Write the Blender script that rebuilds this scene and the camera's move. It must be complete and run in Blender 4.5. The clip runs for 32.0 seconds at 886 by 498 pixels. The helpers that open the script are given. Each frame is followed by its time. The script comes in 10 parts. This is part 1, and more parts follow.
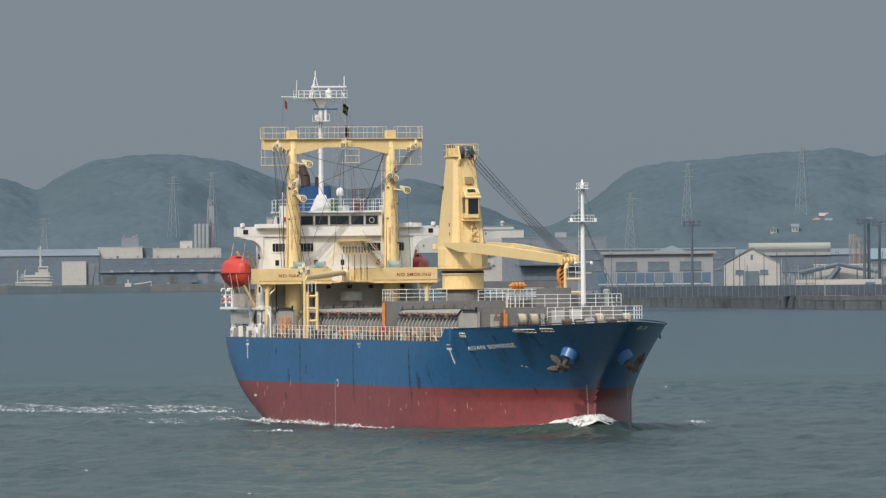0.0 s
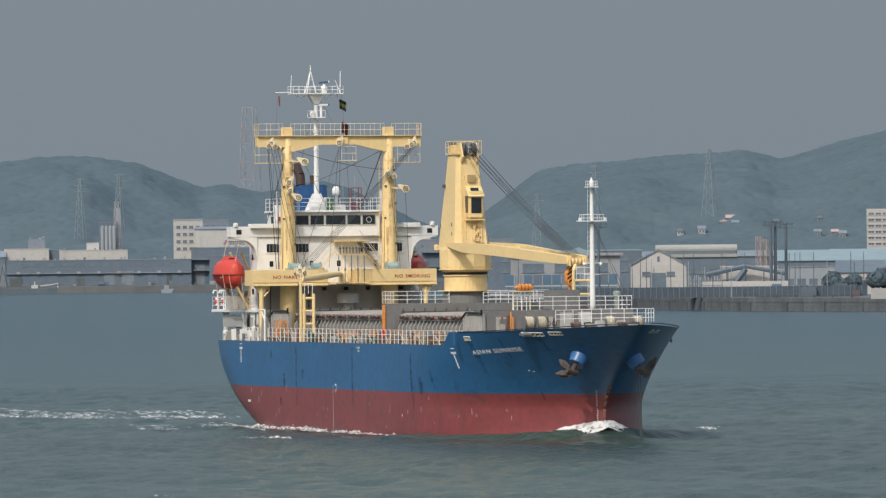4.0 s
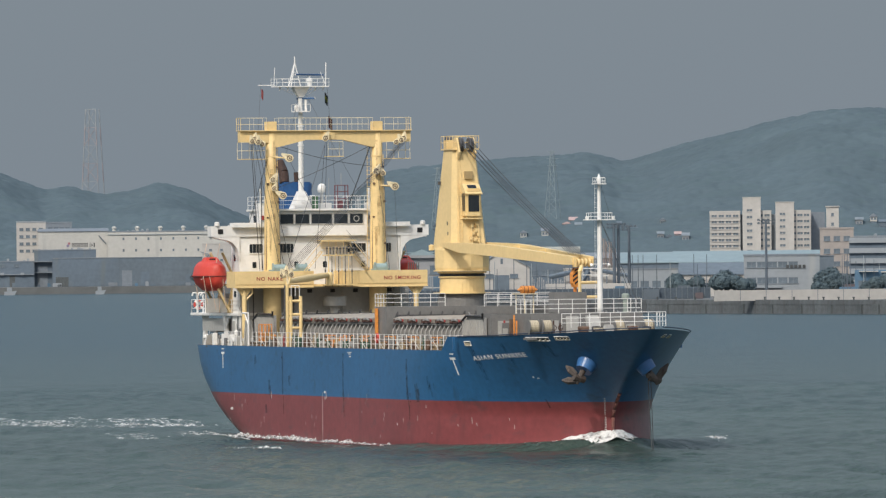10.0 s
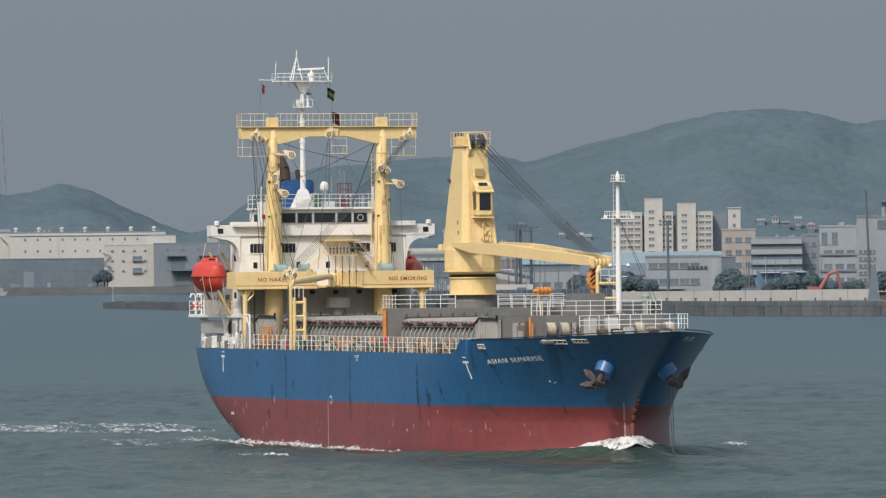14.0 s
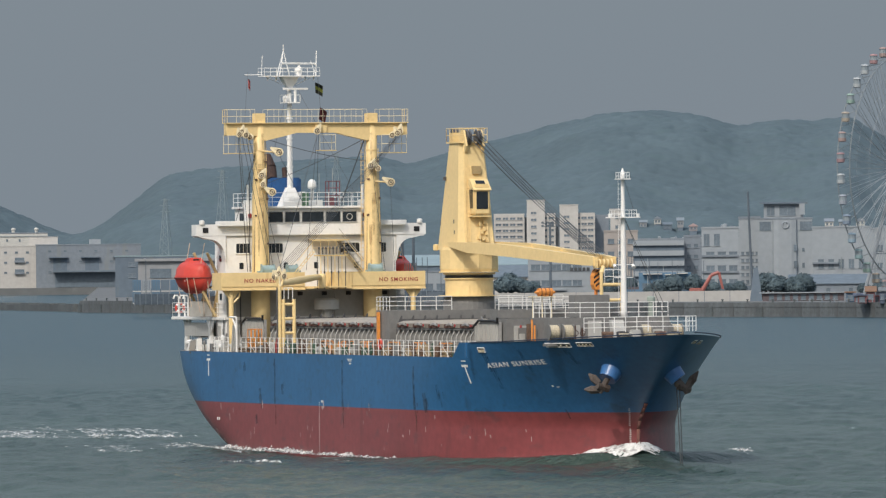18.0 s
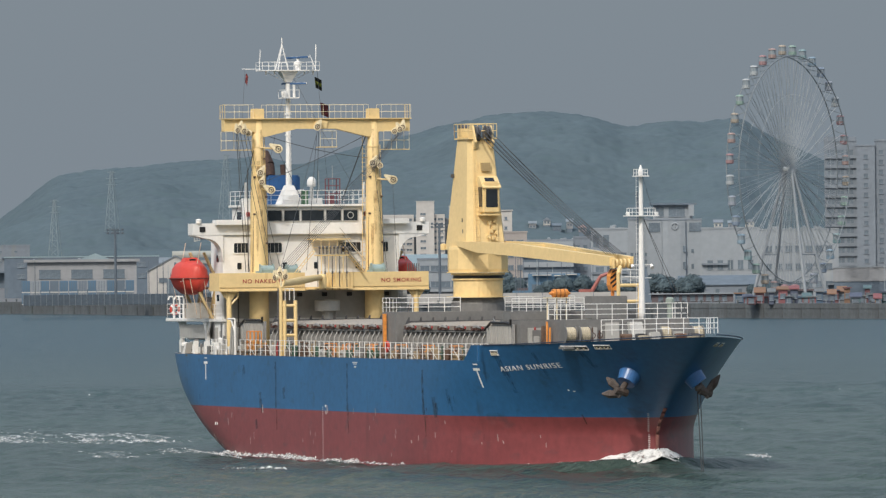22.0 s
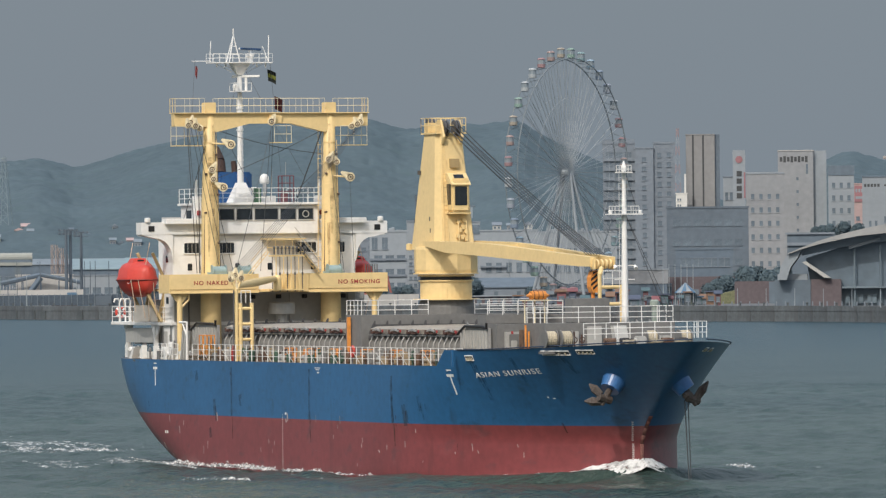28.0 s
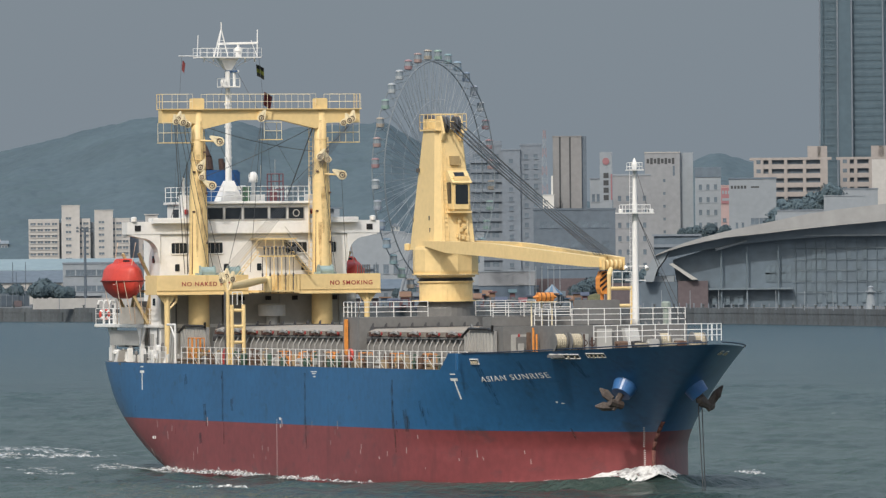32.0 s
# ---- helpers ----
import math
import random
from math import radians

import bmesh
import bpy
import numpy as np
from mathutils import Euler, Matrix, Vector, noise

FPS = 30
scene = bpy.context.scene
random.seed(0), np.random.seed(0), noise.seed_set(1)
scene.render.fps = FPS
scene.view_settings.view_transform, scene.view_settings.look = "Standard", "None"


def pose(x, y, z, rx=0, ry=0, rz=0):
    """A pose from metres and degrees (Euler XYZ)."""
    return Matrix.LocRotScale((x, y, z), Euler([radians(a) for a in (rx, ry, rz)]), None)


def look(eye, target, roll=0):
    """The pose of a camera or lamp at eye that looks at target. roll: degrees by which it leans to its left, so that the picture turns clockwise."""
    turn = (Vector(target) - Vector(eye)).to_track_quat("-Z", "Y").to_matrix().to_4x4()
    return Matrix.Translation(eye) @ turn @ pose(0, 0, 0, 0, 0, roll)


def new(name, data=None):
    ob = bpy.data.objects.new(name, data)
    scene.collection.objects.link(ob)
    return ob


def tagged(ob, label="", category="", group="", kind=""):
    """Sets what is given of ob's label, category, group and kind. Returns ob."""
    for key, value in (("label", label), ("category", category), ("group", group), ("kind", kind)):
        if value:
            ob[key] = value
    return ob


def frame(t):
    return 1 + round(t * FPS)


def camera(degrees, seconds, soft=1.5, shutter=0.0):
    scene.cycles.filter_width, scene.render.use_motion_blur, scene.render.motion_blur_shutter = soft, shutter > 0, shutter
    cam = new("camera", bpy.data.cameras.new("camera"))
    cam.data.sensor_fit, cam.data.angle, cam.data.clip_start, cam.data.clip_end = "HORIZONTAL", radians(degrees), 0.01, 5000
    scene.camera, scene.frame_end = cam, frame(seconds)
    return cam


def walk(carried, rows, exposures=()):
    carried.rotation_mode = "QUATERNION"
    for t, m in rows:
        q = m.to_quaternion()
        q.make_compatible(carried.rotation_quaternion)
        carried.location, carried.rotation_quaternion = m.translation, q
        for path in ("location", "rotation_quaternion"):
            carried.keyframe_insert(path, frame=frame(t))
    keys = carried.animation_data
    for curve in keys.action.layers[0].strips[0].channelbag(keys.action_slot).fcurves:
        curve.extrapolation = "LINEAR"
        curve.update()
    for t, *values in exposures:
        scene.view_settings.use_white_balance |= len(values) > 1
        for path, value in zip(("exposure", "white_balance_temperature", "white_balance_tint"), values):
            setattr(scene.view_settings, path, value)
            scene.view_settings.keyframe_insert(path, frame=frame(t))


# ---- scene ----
EYE = Vector((0.0, 0.0, 14.57))
LEAN = -0.577
# seconds, pan to the right and tilt up, in degrees
PAN = [
    (0.0, -0.066, 0.061), (0.5, 0.013, 0.062), (1.0, 0.112, 0.063), (1.5, 0.200, 0.063), (2.0, 0.264, 0.064), (2.5, 0.340,
    0.065), (3.0, 0.429, 0.065), (3.5, 0.504, 0.066), (5.5, 0.876, 0.069), (6.0, 0.967, 0.069), (6.5, 1.057, 0.070), (7.0,
    1.143, 0.070), (7.5, 1.232, 0.071), (8.0, 1.332, 0.071), (8.5, 1.433, 0.071), (9.0, 1.524, 0.072), (9.5, 1.607,
    0.072), (10.0, 1.685, 0.072), (10.5, 1.752, 0.073), (11.0, 1.819, 0.073), (11.5, 1.890, 0.073), (12.0, 1.963, 0.074),
    (12.5, 2.067, 0.074), (13.0, 2.167, 0.074), (13.5, 2.258, 0.074), (14.0, 2.372, 0.074), (14.5, 2.488, 0.075), (16.5,
    2.891, 0.075), (17.0, 2.981, 0.075), (17.5, 3.090, 0.075), (18.0, 3.196, 0.076), (18.5, 3.304, 0.076), (19.0, 3.401,
    0.076), (19.5, 3.486, 0.076), (20.0, 3.571, 0.076), (20.5, 3.668, 0.076), (21.0, 3.765, 0.076), (21.5, 3.863, 0.076),
    (22.0, 3.971, 0.076), (22.5, 4.078, 0.076), (23.0, 4.210, 0.076), (23.5, 4.335, 0.077), (24.0, 4.452, 0.077), (24.5,
    4.595, 0.077), (25.0, 4.741, 0.077), (25.5, 4.884, 0.077), (27.5, 5.394, 0.078), (28.0, 5.521, 0.078), (28.5, 5.655,
    0.078), (29.0, 5.781, 0.079), (29.5, 5.898, 0.079), (30.0, 6.022, 0.079), (30.5, 6.138, 0.080), (31.0, 6.248, 0.080),
    (31.5, 6.364, 0.081), (32.0, 6.453, 0.081),
]


def aim(pan, tilt):
    a, e = radians(pan), radians(tilt)
    return look(EYE, EYE + 1000 * Vector((math.sin(a) * math.cos(e), math.cos(a) * math.cos(e), math.sin(e))), LEAN)


cam = camera(6.2, 32.0, soft=1.3)
walk(cam, [(t, aim(a, e)) for t, a, e in PAN])

# ---- sky, sun, exposure ----
SUN_AZ, SUN_EL = -153.0, 44.0      # degrees from +y towards +x; height
world = bpy.data.worlds.new("world")
scene.world = world
world.use_nodes = True
wn = world.node_tree.nodes
wl = world.node_tree.links
wn.clear()
sky = wn.new("ShaderNodeTexSky")
sky.sky_type, sky.sun_disc = "NISHITA", False
sky.sun_elevation, sky.sun_rotation = radians(SUN_EL), radians(SUN_AZ)
sky.air_density, sky.dust_density, sky.ozone_density = 1.6, 6.0, 1.5
haze = wn.new("ShaderNodeMixRGB")
geo = wn.new("ShaderNodeTexCoord")
axes = wn.new("ShaderNodeSeparateXYZ")
thick = wn.new("ShaderNodeMapRange")            # the haze thins out towards the zenith
thick.inputs["From Min"].default_value, thick.inputs["From Max"].default_value = 0.05, 0.9
thick.inputs["To Min"].default_value, thick.inputs["To Max"].default_value = 0.85, 0.35
wl.new(geo.outputs["Generated"], axes.inputs["Vector"])
wl.new(axes.outputs["Z"], thick.inputs["Value"])
wl.new(thick.outputs[0], haze.inputs["Fac"])
haze.inputs["Color2"].default_value = (2.24, 2.67, 3.10, 1)
bgn = wn.new("ShaderNodeBackground")
glow = wn.new("ShaderNodeMapRange")             # the hazy dome is brighter overhead than at the horizon
glow.inputs["From Min"].default_value, glow.inputs["From Max"].default_value = 0.08, 0.7
glow.inputs["To Min"].default_value, glow.inputs["To Max"].default_value = 0.10, 0.25
wl.new(axes.outputs["Z"], glow.inputs["Value"])
wl.new(glow.outputs[0], bgn.inputs["Strength"])
wout = wn.new("ShaderNodeOutputWorld")
wl.new(sky.outputs["Color"], haze.inputs["Color1"])
wl.new(haze.outputs["Color"], bgn.inputs["Color"])
wl.new(bgn.outputs["Background"], wout.inputs["Surface"])
sun = new("sun", bpy.data.lights.new("sun", "SUN"))
sun.data.energy, sun.data.angle, sun.data.color = 1.84, radians(0.8), (0.99, 0.95, 0.90)
sa, se = radians(SUN_AZ), radians(SUN_EL)
SUN_DIR = Vector((math.sin(sa) * math.cos(se), math.cos(sa) * math.cos(se), math.sin(se)))
sun.matrix_world = look(Vector((0, 0, 200)) + SUN_DIR * 100, (0, 0, 200))
scene.view_settings.exposure = 0.12


# ---- materials ----
def mat(name, color, rough=0.6, metal=0.0, var=0.12, scale=1.0, bump=0.0, stain=None, stain_at=0.62, stretch=1.0, spec=0.5):
    """A painted or mineral surface: base colour with grain at two scales, an optional stain, a fine relief."""
    m = bpy.data.materials.new(name)
    m.use_nodes = True
    nt = m.node_tree
    n, l = nt.nodes, nt.links
    b = n["Principled BSDF"]
    b.inputs["Roughness"].default_value, b.inputs["Metallic"].default_value = rough, metal
    b.inputs["Specular IOR Level"].default_value = spec
    tc = n.new("ShaderNodeTexCoord")
    mp = n.new("ShaderNodeMapping")
    mp.inputs["Scale"].default_value = (scale * stretch, scale * stretch, scale)
    l.new(tc.outputs["Object"], mp.inputs["Vector"])
    big = n.new("ShaderNodeTexNoise")
    big.inputs["Scale"].default_value, big.inputs["Detail"].default_value = 0.35, 5
    small = n.new("ShaderNodeTexNoise")
    small.inputs["Scale"].default_value, small.inputs["Detail"].default_value = 4.0, 6
    for t in (big, small):
        l.new(mp.outputs["Vector"], t.inputs["Vector"])
    add = n.new("ShaderNodeMath")
    add.operation = "ADD"
    l.new(big.outputs["Fac"], add.inputs[0])
    l.new(small.outputs["Fac"], add.inputs[1])
    ramp = n.new("ShaderNodeMapRange")
    ramp.inputs["From Min"].default_value, ramp.inputs["From Max"].default_value = 0.7, 1.3
    ramp.inputs["To Min"].default_value, ramp.inputs["To Max"].default_value = 1 - var, 1 + var
    l.new(add.outputs[0], ramp.inputs["Value"])
    info = n.new("ShaderNodeObjectInfo")
    each = n.new("ShaderNodeMapRange")
    each.inputs["To Min"].default_value, each.inputs["To Max"].default_value = 1 - var * 0.4, 1 + var * 0.4
    l.new(info.outputs["Random"], each.inputs["Value"])
    both = n.new("ShaderNodeMath")
    both.operation = "MULTIPLY"
    l.new(ramp.outputs[0], both.inputs[0])
    l.new(each.outputs[0], both.inputs[1])
    hsv = n.new("ShaderNodeHueSaturation")
    hsv.inputs["Color"].default_value = (*color, 1)
    l.new(both.outputs[0], hsv.inputs["Value"])
    out = hsv.outputs["Color"]
    if stain:
        st = n.new("ShaderNodeTexNoise")
        st.inputs["Scale"].default_value, st.inputs["Detail"].default_value = 0.8, 8
        mp2 = n.new("ShaderNodeMapping")
        mp2.inputs["Scale"].default_value = (1.6 * scale, 1.6 * scale, 0.28 * scale)
        l.new(tc.outputs["Object"], mp2.inputs["Vector"])
        l.new(mp2.outputs["Vector"], st.inputs["Vector"])
        sr = n.new("ShaderNodeMapRange")
        sr.inputs["From Min"].default_value, sr.inputs["From Max"].default_value = stain_at, stain_at + 0.12
        sr.inputs["To Max"].default_value = 0.75
        l.new(st.outputs["Fac"], sr.inputs["Value"])
        mix = n.new("ShaderNodeMixRGB")
        mix.inputs["Color2"].default_value = (*stain, 1)
        l.new(sr.outputs[0], mix.inputs["Fac"])
        l.new(out, mix.inputs["Color1"])
        out = mix.outputs["Color"]
    l.new(out, b.inputs["Base Color"])
    if bump:
        bp = n.new("ShaderNodeBump")
        bp.inputs["Strength"].default_value, bp.inputs["Distance"].default_value = 0.5, bump
        l.new(small.outputs["Fac"], bp.inputs["Height"])
        l.new(bp.outputs["Normal"], b.inputs["Normal"])
    return m


def glass(name, tint=(0.02, 0.025, 0.03), rough=0.06):
    return mat(name, tint, rough, 0.0, 0.3, 0.5)


BLUE = mat("blue_hull_paint", (0.021, 0.108, 0.250), 0.42, 0, 0.16, 0.5, 0.003, (0.02, 0.055, 0.11), 0.66)
RED = mat("red_antifouling_paint", (0.203, 0.044, 0.046), 0.5, 0, 0.16, 0.5, 0.003, (0.15, 0.036, 0.038), 0.60)

for m_ in (BLUE, RED):                            # glossy enamel
    m_.node_tree.nodes["Principled BSDF"].inputs["Coat Weight"].default_value = 0.4
    m_.node_tree.nodes["Principled BSDF"].inputs["Coat Roughness"].default_value = 0.24


def weather(m, layers):
    """Wear with a shape of its own over a paint: each layer is a colour, the stretch of its marks, how rare and how strong they are."""
    n, l = m.node_tree.nodes, m.node_tree.links
    b = n["Principled BSDF"]
    tc = n.new("ShaderNodeTexCoord")
    for color, scale, detail, lo, hi, strength in layers:
        mp = n.new("ShaderNodeMapping")
        mp.inputs["Scale"].default_value = scale
        mp.inputs["Location"].default_value = (scale[0] * 7.0, 3.0 * lo, 11.0 * lo)
        l.new(tc.outputs["Object"], mp.inputs["Vector"])
        t = n.new("ShaderNodeTexNoise")
        t.inputs["Scale"].default_value, t.inputs["Detail"].default_value, t.inputs["Roughness"].default_value = 1.0, detail, 0.62
        l.new(mp.outputs["Vector"], t.inputs["Vector"])
        r = n.new("ShaderNodeMapRange")
        r.inputs["From Min"].default_value, r.inputs["From Max"].default_value, r.inputs["To Max"].default_value = lo, hi, strength
        l.new(t.outputs["Fac"], r.inputs["Value"])
        mix = n.new("ShaderNodeMixRGB")
        mix.inputs["Color2"].default_value = (*color, 1)
        l.new(r.outputs[0], mix.inputs["Fac"])
        l.new(b.inputs["Base Color"].links[0].from_socket, mix.inputs["Color1"])
        l.new(mix.outputs["Color"], b.inputs["Base Color"])


weather(BLUE, [((0.012, 0.045, 0.09), (1.3, 0.3, 0.10), 5, 0.60, 0.78, 0.22), ((0.015, 0.045, 0.08), (0.5, 0.3, 0.8), 10, 0.57, 0.70, 0.55), ((0.05, 0.16, 0.30), (0.22, 0.2, 2.6), 6, 0.60, 0.74, 0.4), ((0.07, 0.05, 0.05), (3.0, 0.5, 0.9), 8, 0.70, 0.77, 0.7)])
weather(RED, [((0.11, 0.04, 0.045), (1.1, 0.3, 0.12), 5, 0.60, 0.78, 0.25), ((0.09, 0.045, 0.05), (0.5, 0.3, 0.8), 10, 0.57, 0.69, 0.6), ((0.25, 0.085, 0.085), (0.5, 0.3, 0.8), 9, 0.60, 0.72, 0.45), ((0.32, 0.17, 0.16), (0.30, 0.3, 4.0), 7, 0.70, 0.78, 0.6), ((0.34, 0.22, 0.20), (4.0, 0.5, 0.7), 6, 0.73, 0.80, 0.7)])
CREAM = mat("cream_yellow_paint", (0.74, 0.56, 0.276), 0.45, 0, 0.07, 0.8, 0.002, (0.50, 0.30, 0.10), 0.70)
weather(CREAM, [((0.42, 0.24, 0.09), (3.0, 3.0, 0.35), 6, 0.66, 0.78, 0.5), ((0.30, 0.19, 0.10), (2.2, 2.2, 1.6), 9, 0.66, 0.74, 0.45)])
WHITE = mat("white_ship_paint", (0.745, 0.745, 0.73), 0.45, 0, 0.06, 0.8, 0.002, (0.50, 0.40, 0.28), 0.72)
weather(WHITE, [((0.45, 0.34, 0.22), (3.5, 3.5, 0.3), 6, 0.67, 0.80, 0.45), ((0.55, 0.52, 0.46), (0.8, 0.8, 0.6), 8, 0.55, 0.72, 0.5)])
GREY = mat("grey_deck_paint", (0.165, 0.165, 0.162), 0.55, 0, 0.14, 0.8, 0.003, (0.17, 0.12, 0.08), 0.68)
LGREY = mat("light_grey_paint", (0.38, 0.38, 0.365), 0.55, 0, 0.10, 0.8, 0.002, (0.25, 0.2, 0.15), 0.70)
DGREY = mat("dark_grey_steel", (0.09, 0.09, 0.095), 0.5, 0.2, 0.2, 1.0)
DECK = mat("green_grey_deck", (0.16, 0.14, 0.11), 0.7, 0, 0.2, 0.5, 0.004, (0.18, 0.08, 0.04), 0.58)
ORANGE = mat("orange_red_gelcoat", (0.53, 0.052, 0.035), 0.5, 0, 0.08, 1.0)
SAFETY = mat("safety_orange_paint", (0.62, 0.24, 0.05), 0.55, 0, 0.2, 1.0)
WIRE = mat("greased_wire_rope", (0.06, 0.065, 0.07), 0.5, 0.4, 0.2, 1.0)
RUST = mat("rusty_steel", (0.13, 0.085, 0.062), 0.85, 0.1, 0.35, 1.5, 0.01, (0.07, 0.03, 0.02), 0.5)
BLUEGREY = mat("pale_blue_paint", (0.25, 0.34, 0.345), 0.5, 0, 0.12)
ROPE = mat("mooring_rope", (0.45, 0.40, 0.30), 0.9, 0, 0.2, 2.0)
REDPAINT = mat("signal_red_paint", (0.30, 0.03, 0.03), 0.5, 0, 0.1)
MARK = mat("white_marking_paint", (0.74, 0.74, 0.72), 0.55, 0, 0.15, 1.0)
BLACK = mat("black_paint", (0.012, 0.012, 0.013), 0.5, 0, 0.2)
GLASS = glass("wheelhouse_glass")


def water_material():
    m = bpy.data.materials.new("sea_water")
    m.use_nodes = True
    nt = m.node_tree
    n, l = nt.nodes, nt.links
    b = n["Principled BSDF"]
    b.inputs["Roughness"].default_value, b.inputs["IOR"].default_value = 0.2, 1.333
    b.inputs["Specular IOR Level"].default_value = 0.27
    tc = n.new("ShaderNodeTexCoord")

    def wave(sx, sy, scale, detail, turn):
        mp = n.new("ShaderNodeMapping")
        mp.inputs["Scale"].default_value = (sx, sy, 1)
        mp.inputs["Rotation"].default_value = (0, 0, radians(turn))
        l.new(tc.outputs["Object"], mp.inputs["Vector"])
        t = n.new("ShaderNodeTexNoise")
        t.inputs["Scale"].default_value, t.inputs["Detail"].default_value = scale, detail
        l.new(mp.outputs["Vector"], t.inputs["Vector"])
        return t.outputs["Fac"]

    chop = wave(1.0, 0.7, 0.8, 5, 20)
    ripple = wave(1.0, 0.8, 2.6, 4, -15)
    swell = wave(1.0, 0.5, 0.06, 3, 10)
    streak = wave(0.35, 1.0, 0.018, 5, 4)
    acc = None
    for s, w in ((chop, 1.3), (ripple, 0.6), (swell, 0.8)):
        k = n.new("ShaderNodeMath")
        k.operation = "MULTIPLY_ADD"
        k.inputs[1].default_value = w
        l.new(s, k.inputs[0])
        if acc:
            l.new(acc, k.inputs[2])
        else:
            k.inputs[2].default_value = 0.0
        acc = k.outputs[0]
    bp = n.new("ShaderNodeBump")
    bp.inputs["Strength"].default_value, bp.inputs["Distance"].default_value = 0.9, 0.6
    l.new(acc, bp.inputs["Height"])
    l.new(bp.outputs["Normal"], b.inputs["Normal"])
    rp = n.new("ShaderNodeValToRGB")
    rp.color_ramp.elements[0].position, rp.color_ramp.elements[1].position = 0.38, 0.62
    rp.color_ramp.elements[0].color = (0.031, 0.053, 0.048, 1)
    rp.color_ramp.elements[1].color = (0.044, 0.071, 0.063, 1)
    l.new(streak, rp.inputs["Fac"])
    # haze over far water put into its colour: grey-green near, bluer with distance
    place = n.new("ShaderNodeSeparateXYZ")
    l.new(tc.outputs["Object"], place.inputs["Vector"])
    edge = n.new("ShaderNodeMath")
    edge.operation = "MULTIPLY_ADD"
    edge.inputs[1].default_value = 260.0
    l.new(wave(0.35, 1.0, 0.011, 4, -7), edge.inputs[0])
    l.new(place.outputs["Y"], edge.inputs[2])
    off = n.new("ShaderNodeMapRange")
    off.inputs["From Min"].default_value, off.inputs["From Max"].default_value = 760.0, 1600.0
    l.new(edge.outputs[0], off.inputs["Value"])
    deep = n.new("ShaderNodeMixRGB")
    deep.inputs["Color2"].default_value = (0.011, 0.043, 0.060, 1)
    l.new(off.outputs[0], deep.inputs["Fac"])
    l.new(rp.outputs["Color"], deep.inputs["Color1"])
    l.new(deep.outputs["Color"], b.inputs["Base Color"])
    return m


WATER = water_material()


def foam_material(name, lo, hi):
    """White water that thins out into lace."""
    m = mat(name, (0.66, 0.67, 0.67), 0.9, 0, 0.16, 1.5, 0.05)
    n, l = m.node_tree.nodes, m.node_tree.links
    tc = n.new("ShaderNodeTexCoord")
    t = n.new("ShaderNodeTexNoise")
    t.inputs["Scale"].default_value, t.inputs["Detail"].default_value = 2.4, 8
    l.new(tc.outputs["Object"], t.inputs["Vector"])
    r = n.new("ShaderNodeMapRange")
    r.inputs["From Min"].default_value, r.inputs["From Max"].default_value = lo, hi
    l.new(t.outputs["Fac"], r.inputs["Value"])
    l.new(r.outputs[0], n["Principled BSDF"].inputs["Alpha"])
    return m


FOAM = foam_material("thin_sea_foam", 0.42, 0.80)
FOAM_THICK = foam_material("thick_sea_foam", 0.22, 0.5)


# ---- mesh helpers ----
def part(name, bm, material, parent=None, label="", smooth=False):
    me = bpy.data.meshes.new(name)
    bm.to_mesh(me)
    bm.free()
    for m in material if isinstance(material, (list, tuple)) else [material]:
        me.materials.append(m)
    if smooth:
        me.polygons.foreach_set("use_smooth", [True] * len(me.polygons))
    ob = new(name, me)
    if parent:
        ob.parent = parent
    if label:
        tagged(ob, label)
    return ob


def again(ob, name=None, at=(0, 0, 0), turn=0.0, parent=None):
    """Another object on the same mesh."""
    o = new(name or ob.name.split(".")[0], ob.data)
    o.parent = parent or ob.parent
    o.location = at
    o.rotation_euler[2] = turn
    return o


def B():
    return bmesh.new()


def box(bm, x0, x1, y0, y1, z0, z1, bevel=0.0):
    v = [bm.verts.new((x, y, z)) for x in (x0, x1) for y in (y0, y1) for z in (z0, z1)]
    f = [bm.faces.new([v[i] for i in q]) for q in ((0, 1, 3, 2), (4, 6, 7, 5), (0, 4, 5, 1), (2, 3, 7, 6), (0, 2, 6, 4), (1, 5, 7, 3))]
    if bevel:
        bmesh.ops.bevel(bm, geom=list({e for q in f for e in q.edges}), offset=bevel, segments=2, affect="EDGES", clamp_overlap=True)
    return bm


def tube(bm, p, q, r, r2=None, n=8, cap=True):
    """A round bar from p to q."""
    p, q = Vector(p), Vector(q)
    r2 = r if r2 is None else r2
    d = (q - p).normalized()
    u = d.orthogonal().normalized()
    w = d.cross(u)
    rings = []
    for c, k in ((p, r), (q, r2)):
        rings.append([bm.verts.new(c + k * (math.cos(2 * math.pi * i / n) * u + math.sin(2 * math.pi * i / n) * w)) for i in range(n)])
    for i in range(n):
        bm.faces.new((rings[0][i], rings[0][(i + 1) % n], rings[1][(i + 1) % n], rings[1][i]))
    if cap:
        bm.faces.new(rings[0][::-1])
        bm.faces.new(rings[1])
    return bm


